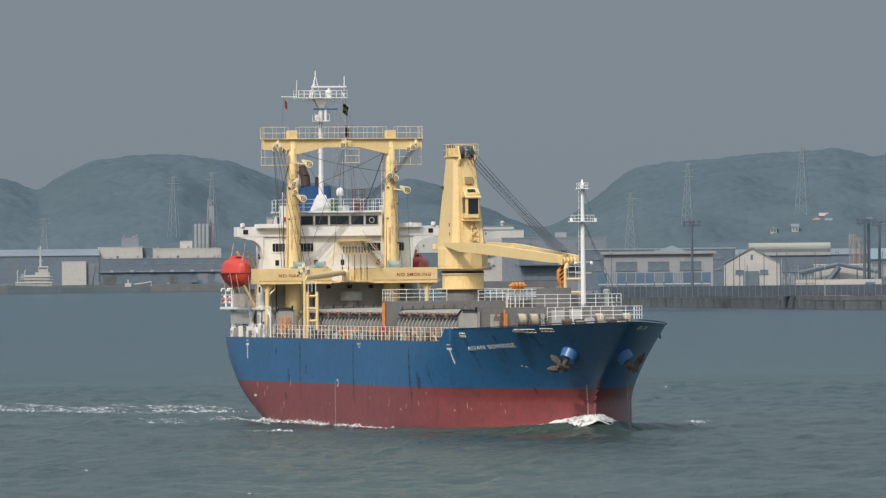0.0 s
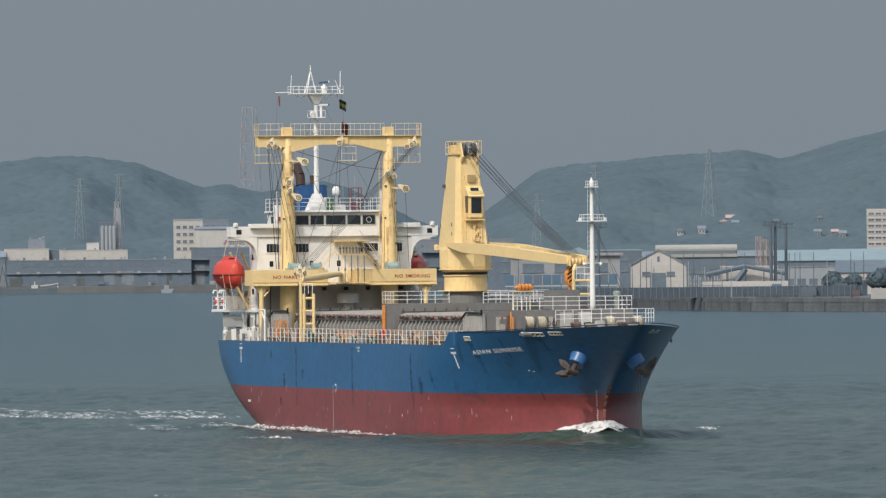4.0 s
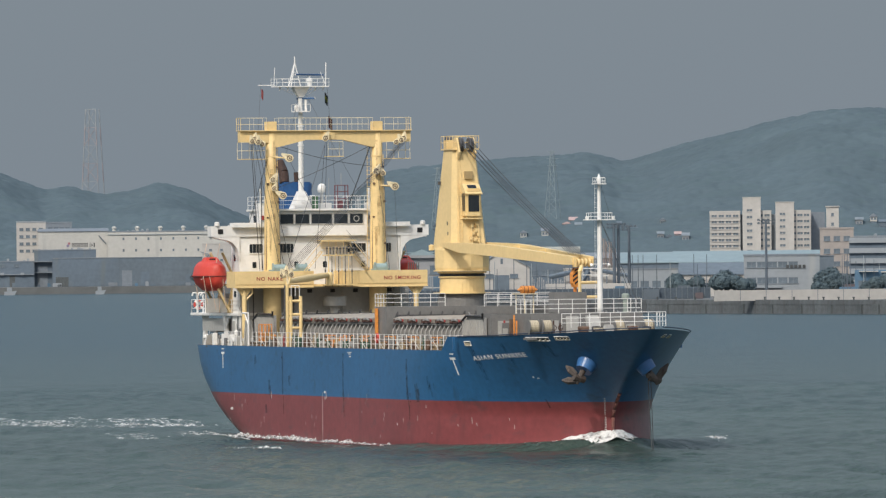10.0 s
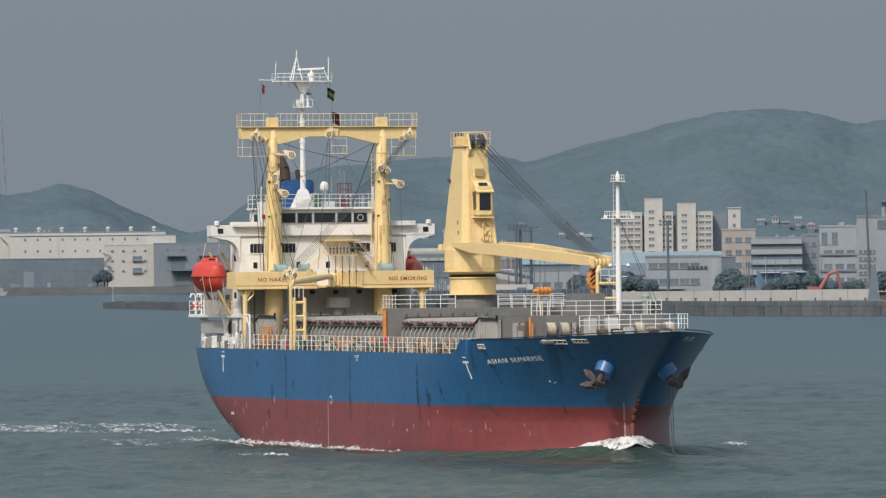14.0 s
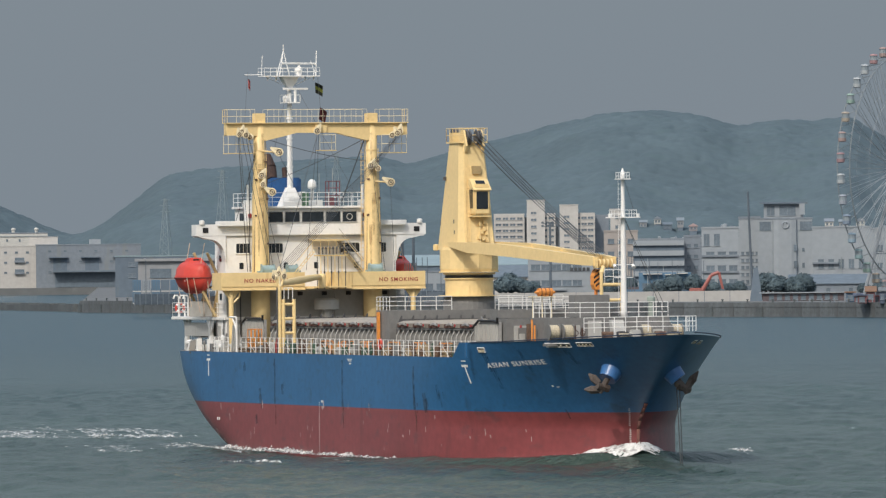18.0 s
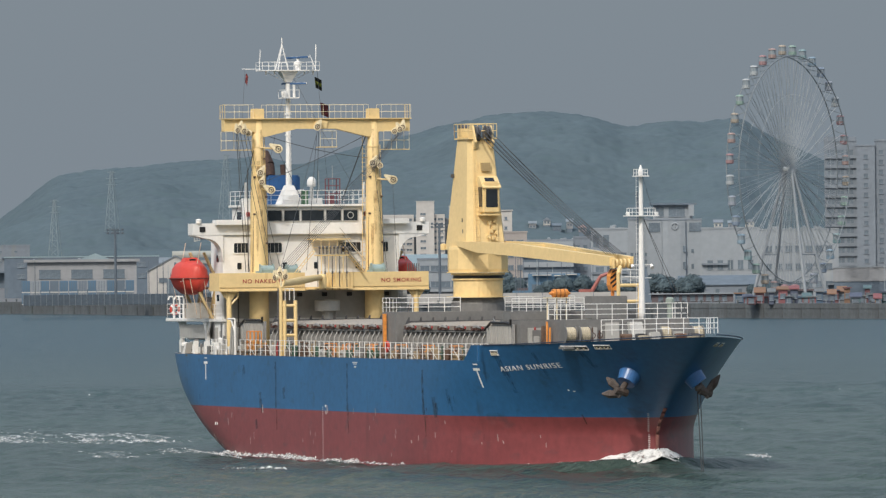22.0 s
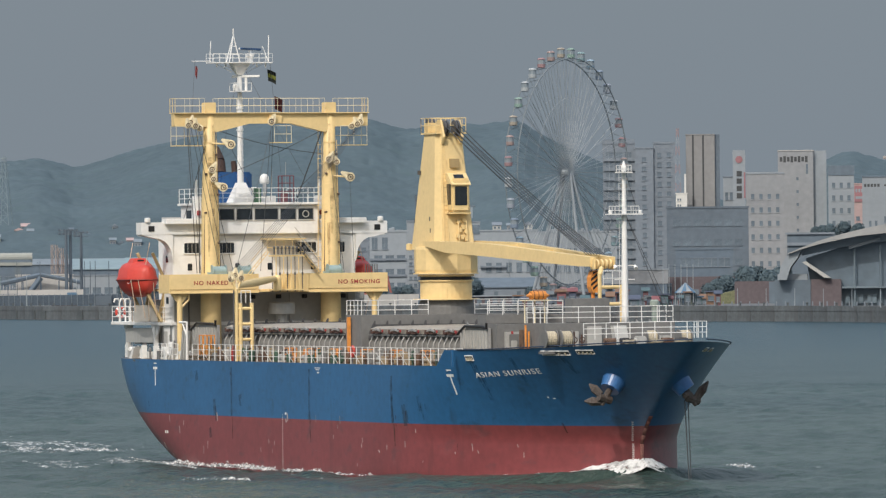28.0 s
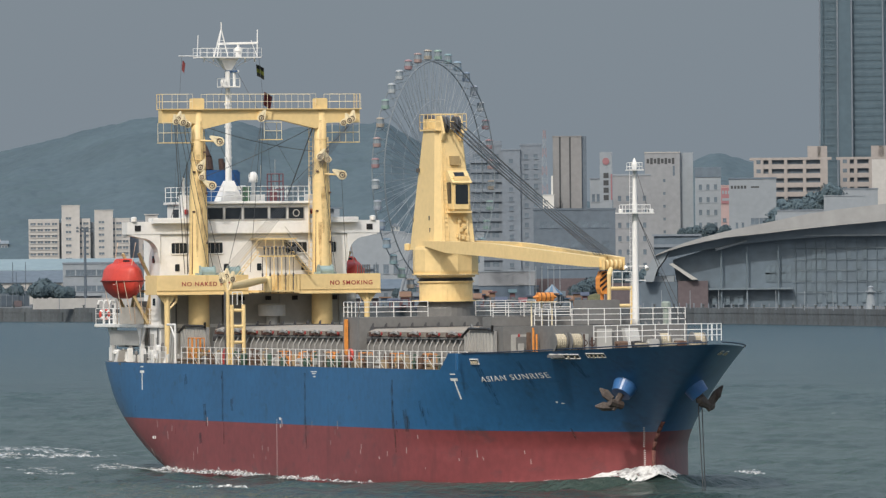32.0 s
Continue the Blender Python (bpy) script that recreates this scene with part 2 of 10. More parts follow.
def pipe(bm, pts, r, n=5):
    """A bar bent along pts, in one piece."""
    pts = [Vector(p) for p in pts]
    rings = []
    for i, p in enumerate(pts):
        d = (pts[min(i + 1, len(pts) - 1)] - pts[max(i - 1, 0)]).normalized()
        u = d.cross(Vector((0, 0, 1)))
        u = u.normalized() if u.length > 1e-3 else Vector((1, 0, 0))
        w = u.cross(d)
        rings.append([bm.verts.new(p + r * (math.cos(2 * math.pi * k / n) * u + math.sin(2 * math.pi * k / n) * w)) for k in range(n)])
    for a, b in zip(rings, rings[1:]):
        for k in range(n):
            bm.faces.new((a[k], a[(k + 1) % n], b[(k + 1) % n], b[k]))
    bm.faces.new(rings[0][::-1])
    bm.faces.new(rings[-1])
    return bm


def lathe(bm, prof, n=24, at=(0, 0, 0)):
    """Turned about z: prof holds (radius, height)."""
    rings = [[bm.verts.new((at[0] + r * math.cos(2 * math.pi * i / n), at[1] + r * math.sin(2 * math.pi * i / n), at[2] + z)) for i in range(n)] for r, z in prof]
    for a, b in zip(rings, rings[1:]):
        for i in range(n):
            bm.faces.new((a[i], a[(i + 1) % n], b[(i + 1) % n], b[i]))
    bm.faces.new(rings[0][::-1])
    bm.faces.new(rings[-1])
    return bm


def ring(bm, c, R, r, axis="x", n=24, m=8):
    """A torus."""
    g = []
    for i in range(n):
        a = 2 * math.pi * i / n
        row = []
        for j in range(m):
            b = 2 * math.pi * j / m
            k, h = R + r * math.cos(b), r * math.sin(b)
            o = (h, k * math.cos(a), k * math.sin(a)) if axis == "x" else (k * math.cos(a), h, k * math.sin(a)) if axis == "y" else (k * math.cos(a), k * math.sin(a), h)
            row.append(bm.verts.new((c[0] + o[0], c[1] + o[1], c[2] + o[2])))
        g.append(row)
    for i in range(n):
        for j in range(m):
            bm.faces.new((g[i][j], g[(i + 1) % n][j], g[(i + 1) % n][(j + 1) % m], g[i][(j + 1) % m]))
    return bm


def prism(bm, pts, a, b, axis="y"):
    """An outline pts drawn out from a to b along an axis."""
    def at(p, k):
        return {"y": (p[0], k, p[1]), "x": (k, p[0], p[1]), "z": (p[0], p[1], k)}[axis]
    lo, hi = [bm.verts.new(at(p, a)) for p in pts], [bm.verts.new(at(p, b)) for p in pts]
    n = len(pts)
    for i in range(n):
        bm.faces.new((lo[i], lo[(i + 1) % n], hi[(i + 1) % n], hi[i]))
    bm.faces.new(lo[::-1])
    bm.faces.new(hi)
    bmesh.ops.recalc_face_normals(bm, faces=bm.faces[:])
    return bm


def frustum(bm, lo, z0, hi, z1):
    """A four-sided tapered box; lo and hi are (x0, x1, y0, y1)."""
    v = []
    for (x0, x1, y0, y1), z in ((lo, z0), (hi, z1)):
        v.append([bm.verts.new(p) for p in ((x0, y0, z), (x1, y0, z), (x1, y1, z), (x0, y1, z))])
    for i in range(4):
        bm.faces.new((v[0][i], v[0][(i + 1) % 4], v[1][(i + 1) % 4], v[1][i]))
    bm.faces.new(v[0][::-1])
    bm.faces.new(v[1])
    return bm


def sag(p, q, drop, n=6):
    p, q = Vector(p), Vector(q)
    return [p.lerp(q, i / n) - Vector((0, 0, 4 * drop * (i / n) * (1 - i / n))) for i in range(n + 1)]


def cable(bm, p, q, r, drop=0.0, n=6, sides=5):
    return pipe(bm, sag(p, q, drop, n if drop else 1), r, sides)


def lettering(name, words, size, material, parent, place, label="", bold=0.0):
    """Built-in letters laid on a surface: place(u, v, d) gives the point for u along, v up and d out of it."""
    cu = bpy.data.curves.new(name, "FONT")
    cu.body, cu.size, cu.extrude, cu.space_character = words, size, 0.012, 1.2
    cu.offset = bold * size
    tmp = bpy.data.objects.new(name, cu)
    scene.collection.objects.link(tmp)
    dg = bpy.context.evaluated_depsgraph_get()
    dg.update()
    me = bpy.data.meshes.new_from_object(tmp.evaluated_get(dg))
    bpy.data.objects.remove(tmp)
    bpy.data.curves.remove(cu)
    me.name = name
    w = max(v.co.x for v in me.vertices)
    for v in me.vertices:
        v.co = place(v.co.x / w, v.co.y, v.co.z)
    me.materials.clear()
    me.materials.append(material)
    ob = new(name, me)
    ob.parent = parent
    if label:
        tagged(ob, label)
    return ob


# ---- sea, shore, hills ----
def spot(bearing, dist, z=0.0):
    """The place at a bearing (degrees to the right of +y) and a distance from the lookout."""
    a = radians(bearing)
    return Vector((dist * math.sin(a), dist * math.cos(a), z))


def sea_sheet():
    """One sheet to the horizon: real waves where the water is near, flat beyond."""
    r = random.Random(9)
    xs = np.concatenate([[-4500, -2500, -1200, -600, -350], np.arange(-220, -60, 4.0), np.arange(-60, 150, 0.62), np.arange(150, 330, 3.0), [345, 400, 600, 1200, 2500, 4500]])
    ys = np.concatenate([[-900, -200, 100, 300, 360], np.arange(392, 640, 0.8), np.arange(640, 960, 1.3), np.arange(960, 2100, 5.0), [2120, 2300, 2600, 3200, 4000, 4980]])
    X, Y = np.meshgrid(xs, ys, indexing="ij")
    Z = np.zeros_like(X)
    fade = np.clip((1500 - Y) / 500, 0, 1) * np.clip((Y - 380) / 20, 0, 1) * np.clip((X + 200) / 60, 0, 1) * np.clip((320 - X) / 60, 0, 1)
    fine = np.clip((X + 60) / 8, 0, 1) * np.clip((150 - X) / 8, 0, 1) * np.clip((960 - Y) / 40, 0, 1)
    for k in range(46):
        lam = 1.9 * (5.0 ** r.random())
        a = radians(200 + r.gauss(0, 34))
        q = 2 * math.pi / lam
        amp = lam * 0.0068 * r.uniform(0.6, 1.4)
        arg = q * (X * math.cos(a) + Y * math.sin(a)) + r.uniform(0, 6.28)
        bend = 0.9 * np.sin(0.045 * X * r.uniform(0.5, 1.5) + 0.03 * Y * r.uniform(0.5, 1.5) + r.uniform(0, 6.28))
        group = 0.6 + 0.4 * np.sin(0.05 * X * r.uniform(-1, 1) + 0.03 * Y * r.uniform(-1, 1) + r.uniform(0, 6.28))
        w = amp * np.sin(arg + bend) * group
        Z += w * (fine if lam < 7.5 else 1.0)
    Z = (Z + 0.35 * Z * np.abs(Z)) * fade
    n, m = X.shape
    me = bpy.data.meshes.new("water")
    co = np.stack([X, Y, Z], -1).reshape(-1, 3).astype(np.float32)
    i, j = np.meshgrid(np.arange(n - 1), np.arange(m - 1), indexing="ij")
    f = np.stack([i * m + j, (i + 1) * m + j, (i + 1) * m + j + 1, i * m + j + 1], -1).reshape(-1, 4).astype(np.int32)
    me.vertices.add(len(co))
    me.vertices.foreach_set("co", co.ravel())
    me.loops.add(f.size)
    me.loops.foreach_set("vertex_index", f.ravel())
    me.polygons.add(len(f))
    me.polygons.foreach_set("loop_start", np.arange(0, f.size, 4, dtype=np.int32))
    me.polygons.foreach_set("use_smooth", np.ones(len(f), dtype=bool))
    me.update(calc_edges=True)
    me.materials.append(WATER)
    return tagged(new("water", me), "grey-green choppy strait water", "water", kind="structure")


sea_sheet()

CONCRETE = mat("quay_concrete", (0.098, 0.112, 0.122), 0.9, 0, 0.3, 0.3, 0.05, (0.078, 0.085, 0.092), 0.52)
PAVING = mat("yard_paving", (0.105, 0.113, 0.118), 0.9, 0, 0.2, 0.05)
SHORE = [(-900, 3885), (-190, 3872), (-129, 3838), (40, 3830), (52, 3825), (28, 2430), (57, 2345), (102, 2140), (137, 2072), (165, 2000), (192, 1962), (230, 1866), (256, 1818), (272, 1745), (283, 1660), (330, 1500), (900, 1400)]
QUAY_Z = 3.3
bm = B()
ring_pts = SHORE + [(900, 4975), (-900, 4975)]
prism(bm, ring_pts, -2.0, QUAY_Z, "z")
ground = tagged(part("ground", bm, PAVING), "grey paved harbour ground", "ground", kind="structure")
# quay wall: blocks with recessed joints and dark fenders
FENDER = mat("black_rubber_fender", (0.075, 0.088, 0.095), 0.8, 0, 0.3)
quay = tagged(new("quay_wall"), "weathered concrete quay wall with rubber fenders", "quay", kind="structure")
for (xa, ya), (xb, yb) in zip(SHORE[5:14], SHORE[6:15]):
    a, b = Vector((xa, ya, 0)), Vector((xb, yb, 0))
    L = (b - a).length
    d = (b - a) / L
    rz = math.atan2(d.y, d.x)
    k = max(1, round(L / 9.0))
    w = L / k
    bm = B()
    box(bm, -w / 2 + 0.06, w / 2 - 0.06, -0.5, 0.6, -1.0, 2.3, 0.05)
    box(bm, -w / 2 + 0.02, w / 2 - 0.02, -0.56, 0.9, 2.3, QUAY_Z + 0.25, 0.06)
    first = part("quay_block", bm, CONCRETE, quay)
    if ya >= 2000:
        fend = part("fender", box(B(), -1.3, 1.3, -0.85, -0.45, -0.4, 2.5, 0.15), FENDER, quay)
    peg = part("mooring_peg", lathe(B(), [(0.22, 0), (0.2, 0.5), (0.34, 0.6), (0.3, 0.75)], 8), FENDER, quay)
    for i in range(k):
        g = peg if i == 0 else again(peg, "mooring_peg", parent=quay)
        g.location = a + d * (w * (i + 0.5)) + Vector((0, 0, QUAY_Z + 0.25))
        p = a + d * (w * (i + 0.5))
        o = first if i == 0 else again(first, "quay_block", parent=quay)
        o.location, o.rotation_euler[2] = p, rz
        if ya < 2000 or i % 2:
            continue                                  # the promenade has a plain sea wall
        f = fend if i == 0 else again(fend, "fender", parent=quay)
        f.location, f.rotation_euler[2] = a + d * (w * (i + 0.05)), rz

# wooded hills behind the town: bearing and height angle of the skyline, in degrees
RIDGE = [(-3.9, .62), (-3.16, .592), (-2.886, .50), (-2.73, .607), (-2.53, .704), (-2.05, .752), (-1.82, .735), (-1.54, .685), (-1.34, .611), (-1.1, .52), (-0.94, .54), (-0.72, .48), (-0.5, .505), (-0.3, .56), (-0.1, .525),
         (.13, .41), (.33, .31), (.62, .20), (.86, .30), (1.06, .46), (1.29, .62), (1.63, .66), (1.9, .685), (2.45, .735), (2.7, .74), (2.95, .685), (3.2, .75), (3.45, .81), (3.97, .93), (4.3, 1.015), (4.66, 1.033), (5.0, 1.0),
         (5.27, .915), (5.55, .955), (5.79, .945), (6.04, .985), (6.2, .88), (6.8, .6), (7.15, .45), (7.6, .40), (8.03, .62), (8.38, .745), (8.58, .675), (8.9, .61), (9.4, .5), (10.2, .45)]
# distance haze is mixed into the leaf colour, hence the blue-grey
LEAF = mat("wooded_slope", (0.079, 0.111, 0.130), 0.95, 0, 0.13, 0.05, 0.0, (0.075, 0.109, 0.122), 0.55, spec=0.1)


def lattice(x, y, seed):
    """Smooth value noise over a plane, from 0 to 1."""
    g = np.random.default_rng(seed).random((256, 256))
    i, j = np.floor(x).astype(int), np.floor(y).astype(int)
    u, v = x - i, y - j
    u, v = u * u * (3 - 2 * u), v * v * (3 - 2 * v)
    a, b, c, d = g[i % 256, j % 256], g[(i + 1) % 256, j % 256], g[i % 256, (j + 1) % 256], g[(i + 1) % 256, (j + 1) % 256]
    return (a * (1 - u) + b * u) * (1 - v) + (c * (1 - u) + d * u) * v


def crowns(x, y, size, seed):
    """Rounded tree crowns packed on a jittered grid: height from 0 to 1 above the ground."""
    r = np.random.default_rng(seed)
    jx, jy, tall = r.random((256, 256)), r.random((256, 256)), 0.55 + 0.45 * r.random((256, 256))
    x, y = x / size, y / size
    i, j = np.floor(x).astype(int), np.floor(y).astype(int)
    best = np.zeros_like(x)
    for a in (-1, 0, 1):
        for b in (-1, 0, 1):
            p, q = (i + a) % 256, (j + b) % 256
            d = (x - i - a - jx[p, q]) ** 2 + (y - j - b - jy[p, q]) ** 2
            best = np.maximum(best, tall[p, q] * np.sqrt(np.clip(1 - d / 0.72, 0, 1)))
    return best


def hills():
    bz = np.array([r[0] for r in RIDGE])
    el = np.array([r[1] for r in RIDGE])
    cols = np.linspace(-3.9, 10.2, 860)
    rows = np.concatenate([np.linspace(0, 1, 170) ** 0.92, [1.015, 1.03, 1.06, 1.12, 1.2]])
    e = sum(w * np.interp(cols + d, bz, el) for w, d in ((0.5, 0.0), (0.25, -0.05), (0.25, 0.05)))
    top = (14.57 + 4700 * np.tan(np.radians(e)))[:, None]
    dist = 4050 + 650 * rows[None, :]
    a = np.radians(cols)[:, None]
    X, Y = dist * np.sin(a), dist * np.cos(a)
    u = np.minimum(rows, 1.0)[None, :]
    spur = (lattice(X * 0.012, Y * 0.004, 1) - 0.5) * 22 + (lattice(X * 0.034, Y * 0.012, 2) - 0.5) * 9
    cover = 2.2 * crowns(X, Y, 8.5, 3) + 0.9 * crowns(X, Y, 4.6, 4) + 3.0 * (lattice(X * 0.04, Y * 0.04, 5) - 0.5)
    Z = 3 + (top - 6.4) * np.sin(u * np.pi / 2) ** 0.9 + spur * np.sin(u * np.pi) * np.clip((0.92 - u) * 2.5, 0, 1) + cover * np.clip(u * 8, 0, 1)
    Z -= np.clip(rows - 1, 0, 1)[None, :] * 260
    n, m = X.shape
    co = np.stack([X, Y, Z], -1).reshape(-1, 3)
    i, j = np.meshgrid(np.arange(n - 1), np.arange(m - 1), indexing="ij")
    f = np.stack([i * m + j, (i + 1) * m + j, (i + 1) * m + j + 1, i * m + j + 1], -1).reshape(-1, 4)
    me = bpy.data.meshes.new("wooded_hills")
    me.from_pydata(co.tolist(), [], f.tolist())
    me.polygons.foreach_set("use_smooth", [True] * len(me.polygons))
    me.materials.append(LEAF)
    return tagged(new("backdrop", me), "hazy blue-green wooded hills", "hills", kind="structure")


hills()


# ---- the ship: x forward from the stern (0 to 97), y to port, z up from the waterline ----
ship = new("cargo_ship")
tagged(ship, "blue and red cargo ship with cream cranes under way", "cargo ship")
ship.rotation_mode = "QUATERNION"
MID = 50.0


def fit(name, bm, material, label="", smooth=False, parent=None):
    """A part of the ship, or with parent a piece of such a part."""
    ob = part(name, bm, material, parent or ship, label, smooth)
    if parent is None:
        ob.location.x = -MID
    return ob


def clamp(v, a=0.0, b=1.0):
    return max(a, min(b, v))


BEAM = 9.3
DECK_Z = 7.62


def stem_x(z):
    return 87.09 + 10.09 * clamp((z - 2.64) / 6.76, 0, 1.1) ** 1.378


def aft_x(z):
    return 0.22 + 12.0 * clamp(1 - z / 7.6) ** 2.3


def half(x, z):
    """Half-breadth of the hull at x and height z."""
    zz = max(z, 0.0)
    t = clamp(zz / 9.4)
    u = clamp((stem_x(zz) - x) / 24.84)
    bow = (1 - (1 - u) ** 2) ** (0.779 + 0.05 * t - 0.041 * t * t)
    y0 = 0.357 + 0.256 * clamp(zz / 7.6) ** 1.31
    v = clamp((x - aft_x(zz)) / 13.75)
    stern = y0 + (1 - y0) * (1 - (1 - v) ** 2)
    return BEAM * bow * stern * (1 - 0.06 * clamp(-z / 2))


def sheer(x):
    """Top edge of the bow bulwark."""
    return 8.68 + 0.72 * clamp((x - 77) / 20) ** 1.3


def hull_shell():
    bm = B()
    levels = [-1.6, -0.6, 0.0, 0.8, 1.7, 2.5, 2.8, 3.1, 3.4, 3.75, 4.15, 4.6, 5.0, 5.4, 5.8, 6.2, 6.55, 6.9, DECK_Z]
    paint = levels.index(3.75)
    top = [0.25, 0.5, 0.75, 1.0]
    cols = [0.0, 0.008, 0.02, 0.035, 0.055, 0.08, 0.11, 0.15, 0.2, 0.28, 0.37, 0.46, 0.55, 0.62, 0.68, 0.72, 0.755, 0.785]
    cols += [0.785 + 0.215 * (1 - (1 - i / 20) ** 1.6) for i in range(1, 21)]
    n = len(cols)
    for side in (-1, 1):
        g = []
        for z in levels:
            a, s = aft_x(z), stem_x(z)
            g.append([bm.verts.new((a + c * (s - a), side * half(a + c * (s - a), z), z)) for c in cols])
        fc = next(i for i, c in enumerate(cols) if c >= 0.785)
        for k in top:
            row = []
            for i, c in enumerate(cols):
                if i < fc:
                    row.append(None)
                    continue
                a = aft_x(DECK_Z)
                x = a + c * (stem_x(DECK_Z) - a)
                z = DECK_Z + k * (sheer(x) - DECK_Z)
                z = min(z, 9.4)
                x = a + c * (stem_x(z) - a)
                row.append(bm.verts.new((x, side * half(x, z), z)))
            g.append(row)
        for j in range(len(g) - 1):
            for i in range(n - 1):
                q = (g[j][i], g[j][i + 1], g[j + 1][i + 1], g[j + 1][i])
                if None in q:
                    continue
                f = bm.faces.new(q if side < 0 else q[::-1])
                f.material_index = 1 if j < paint else 0
                f.smooth = True
        if side < 0:
            left = [r[0] for r in g[:len(levels)]]
        else:
            right = [r[0] for r in g[:len(levels)]]
    for j in range(len(levels) - 1):
        f = bm.faces.new((left[j], left[j + 1], right[j + 1], right[j]))
        f.material_index = 1 if j < paint else 0
    bmesh.ops.remove_doubles(bm, verts=bm.verts[:], dist=0.002)
    return bm


def plate(z, x0, x1, inset=0.06, steps=40, thick=0.12):
    """A deck that follows the hull's outline."""
    bm = B()
    rows = []
    for i in range(steps + 1):
        x = x0 + (x1 - x0) * i / steps
        y = max(half(x, z) - inset, 0.01)
        rows.append([bm.verts.new((x, s * y, h)) for s, h in ((-1, z), (1, z), (1, z - thick), (-1, z - thick))])
    for a, b in zip(rows, rows[1:]):
        for k in range(4):
            bm.faces.new((a[k], b[k], b[(k + 1) % 4], a[(k + 1) % 4]))
    bm.faces.new(rows[0])
    bm.faces.new(rows[-1][::-1])
    bmesh.ops.recalc_face_normals(bm, faces=bm.faces[:])
    return bm


hull = fit("hull", hull_shell(), [BLUE, RED], "blue hull with dull red bottom paint, rust streaks")
fit("main_deck", plate(DECK_Z - 0.05, 0.5, 78), DECK, "worn dark deck")
fit("forecastle_deck", plate(8.45, 76.5, 94.6, 0.35), DECK)


# markings on the shell
def on_hull(x, z, d=0.0, side=-1):
    return Vector((x, side * (half(x, z) + d), z))


def hull_strip(x0, z0, x1, z1, w, d=0.014, side=-1, n=10):
    """A painted or welded strip laid on the shell."""
    bm = B()
    ax = Vector((x1 - x0, 0, z1 - z0)).normalized()
    nx, nz = -ax.z * w / 2, ax.x * w / 2
    rows = []
    for i in range(n + 1):
        x, z = x0 + (x1 - x0) * i / n, z0 + (z1 - z0) * i / n
        rows.append([bm.verts.new(on_hull(x + k * nx, z + k * nz, e, side)) for k, e in ((-1, d), (1, d), (1, d - 0.03), (-1, d - 0.03))])
    for a, b in zip(rows, rows[1:]):
        for k in range(4):
            bm.faces.new((a[k], a[(k + 1) % 4], b[(k + 1) % 4], b[k]))
    bm.faces.new(rows[0])
    bm.faces.new(rows[-1])
    bmesh.ops.recalc_face_normals(bm, faces=bm.faces[:])
    return bm


lettering("ship_name", "ASIAN SUNRISE", 0.49, MARK, hull, lambda u, v, d: on_hull(78.1 + 6.45 * u, 6.86 + v + 0.32 * u, 0.015 + d), "white painted ship name", -0.006)
for k, (x, lean) in enumerate(((17.3, 0.0), (75.1, 0.1))):
    fit("tug_mark", hull_strip(x - 0.42, 7.0, x + 0.42, 7.0, 0.17), MARK, "white T mark", parent=hull)
    fit("tug_mark", hull_strip(x, 6.92, x + lean, 5.75, 0.13), MARK, parent=hull)
    fit("tug_mark", hull_strip(x - 0.3, 7.35, x + 0.3, 7.35, 0.08), MARK, parent=hull)
def stain(name, color, lo, hi, most):
    """A thin patchy stain that lets the paint show through."""
    m = mat(name, color, 0.8, 0, 0.4, 1.5)
    n, l = m.node_tree.nodes, m.node_tree.links
    tc = n.new("ShaderNodeTexCoord")
    mp = n.new("ShaderNodeMapping")
    mp.inputs["Scale"].default_value = (5.0, 1.0, 1.3)
    t = n.new("ShaderNodeTexNoise")
    t.inputs["Scale"].default_value, t.inputs["Detail"].default_value = 1.3, 6
    r = n.new("ShaderNodeMapRange")
    r.inputs["From Min"].default_value, r.inputs["From Max"].default_value, r.inputs["To Max"].default_value = lo, hi, most
    l.new(tc.outputs["Object"], mp.inputs["Vector"])
    l.new(mp.outputs["Vector"], t.inputs["Vector"])
    l.new(t.outputs["Fac"], r.inputs["Value"])
    l.new(r.outputs[0], n["Principled BSDF"].inputs["Alpha"])
    return m


SEAM = stain("rusty_seam_stain", (0.035, 0.05, 0.065), 0.34, 0.70, 0.6)
RUSTRUN = stain("rust_run", (0.10, 0.05, 0.045), 0.38, 0.66, 0.7)
for x in (34.0, 50.0, 66.0):
    fit("weld_seam", hull_strip(x - 0.2, 7.2 if x < 60 else 6.9, x - 0.2, 3.75, 0.3), SEAM, "rusty scuffed vertical seam", parent=hull)
    fit("weld_seam", hull_strip(x - 0.05, 3.7, x - 0.05, 2.2, 0.14), RUSTRUN, parent=hull)
for i in range(24):
    z = 4.0 - i * 0.16
    fit("draft_mark", hull_strip(44.32, z, 44.40, z, 0.055, n=1), MARK, parent=hull)
for i in range(22):
    z = 4.0 - i * 0.13
    x = 86.75 + 0.6 * max(0, z - 2.75) ** 1.25
    fit("draft_mark", hull_strip(x, z, x + 0.07, z, 0.05, n=1), MARK, parent=hull)
for x, z, w, h in ((51.5, 7.3, 1.1, 0.05), (51.5, 7.18, 0.7, 0.05), (51.6, 6.98, 0.4, 0.08), (19.5, 2.45, 0.18, 0.2), (19.9, 2.45, 0.15, 0.2), (45.0, 4.1, 0.25, 0.16), (83.6, 5.62, 0.12, 0.09), (84.0, 5.55, 0.2, 0.05)):
    fit("load_mark", hull_strip(x - w / 2, z, x + w / 2, z, h, n=2), MARK, parent=hull)
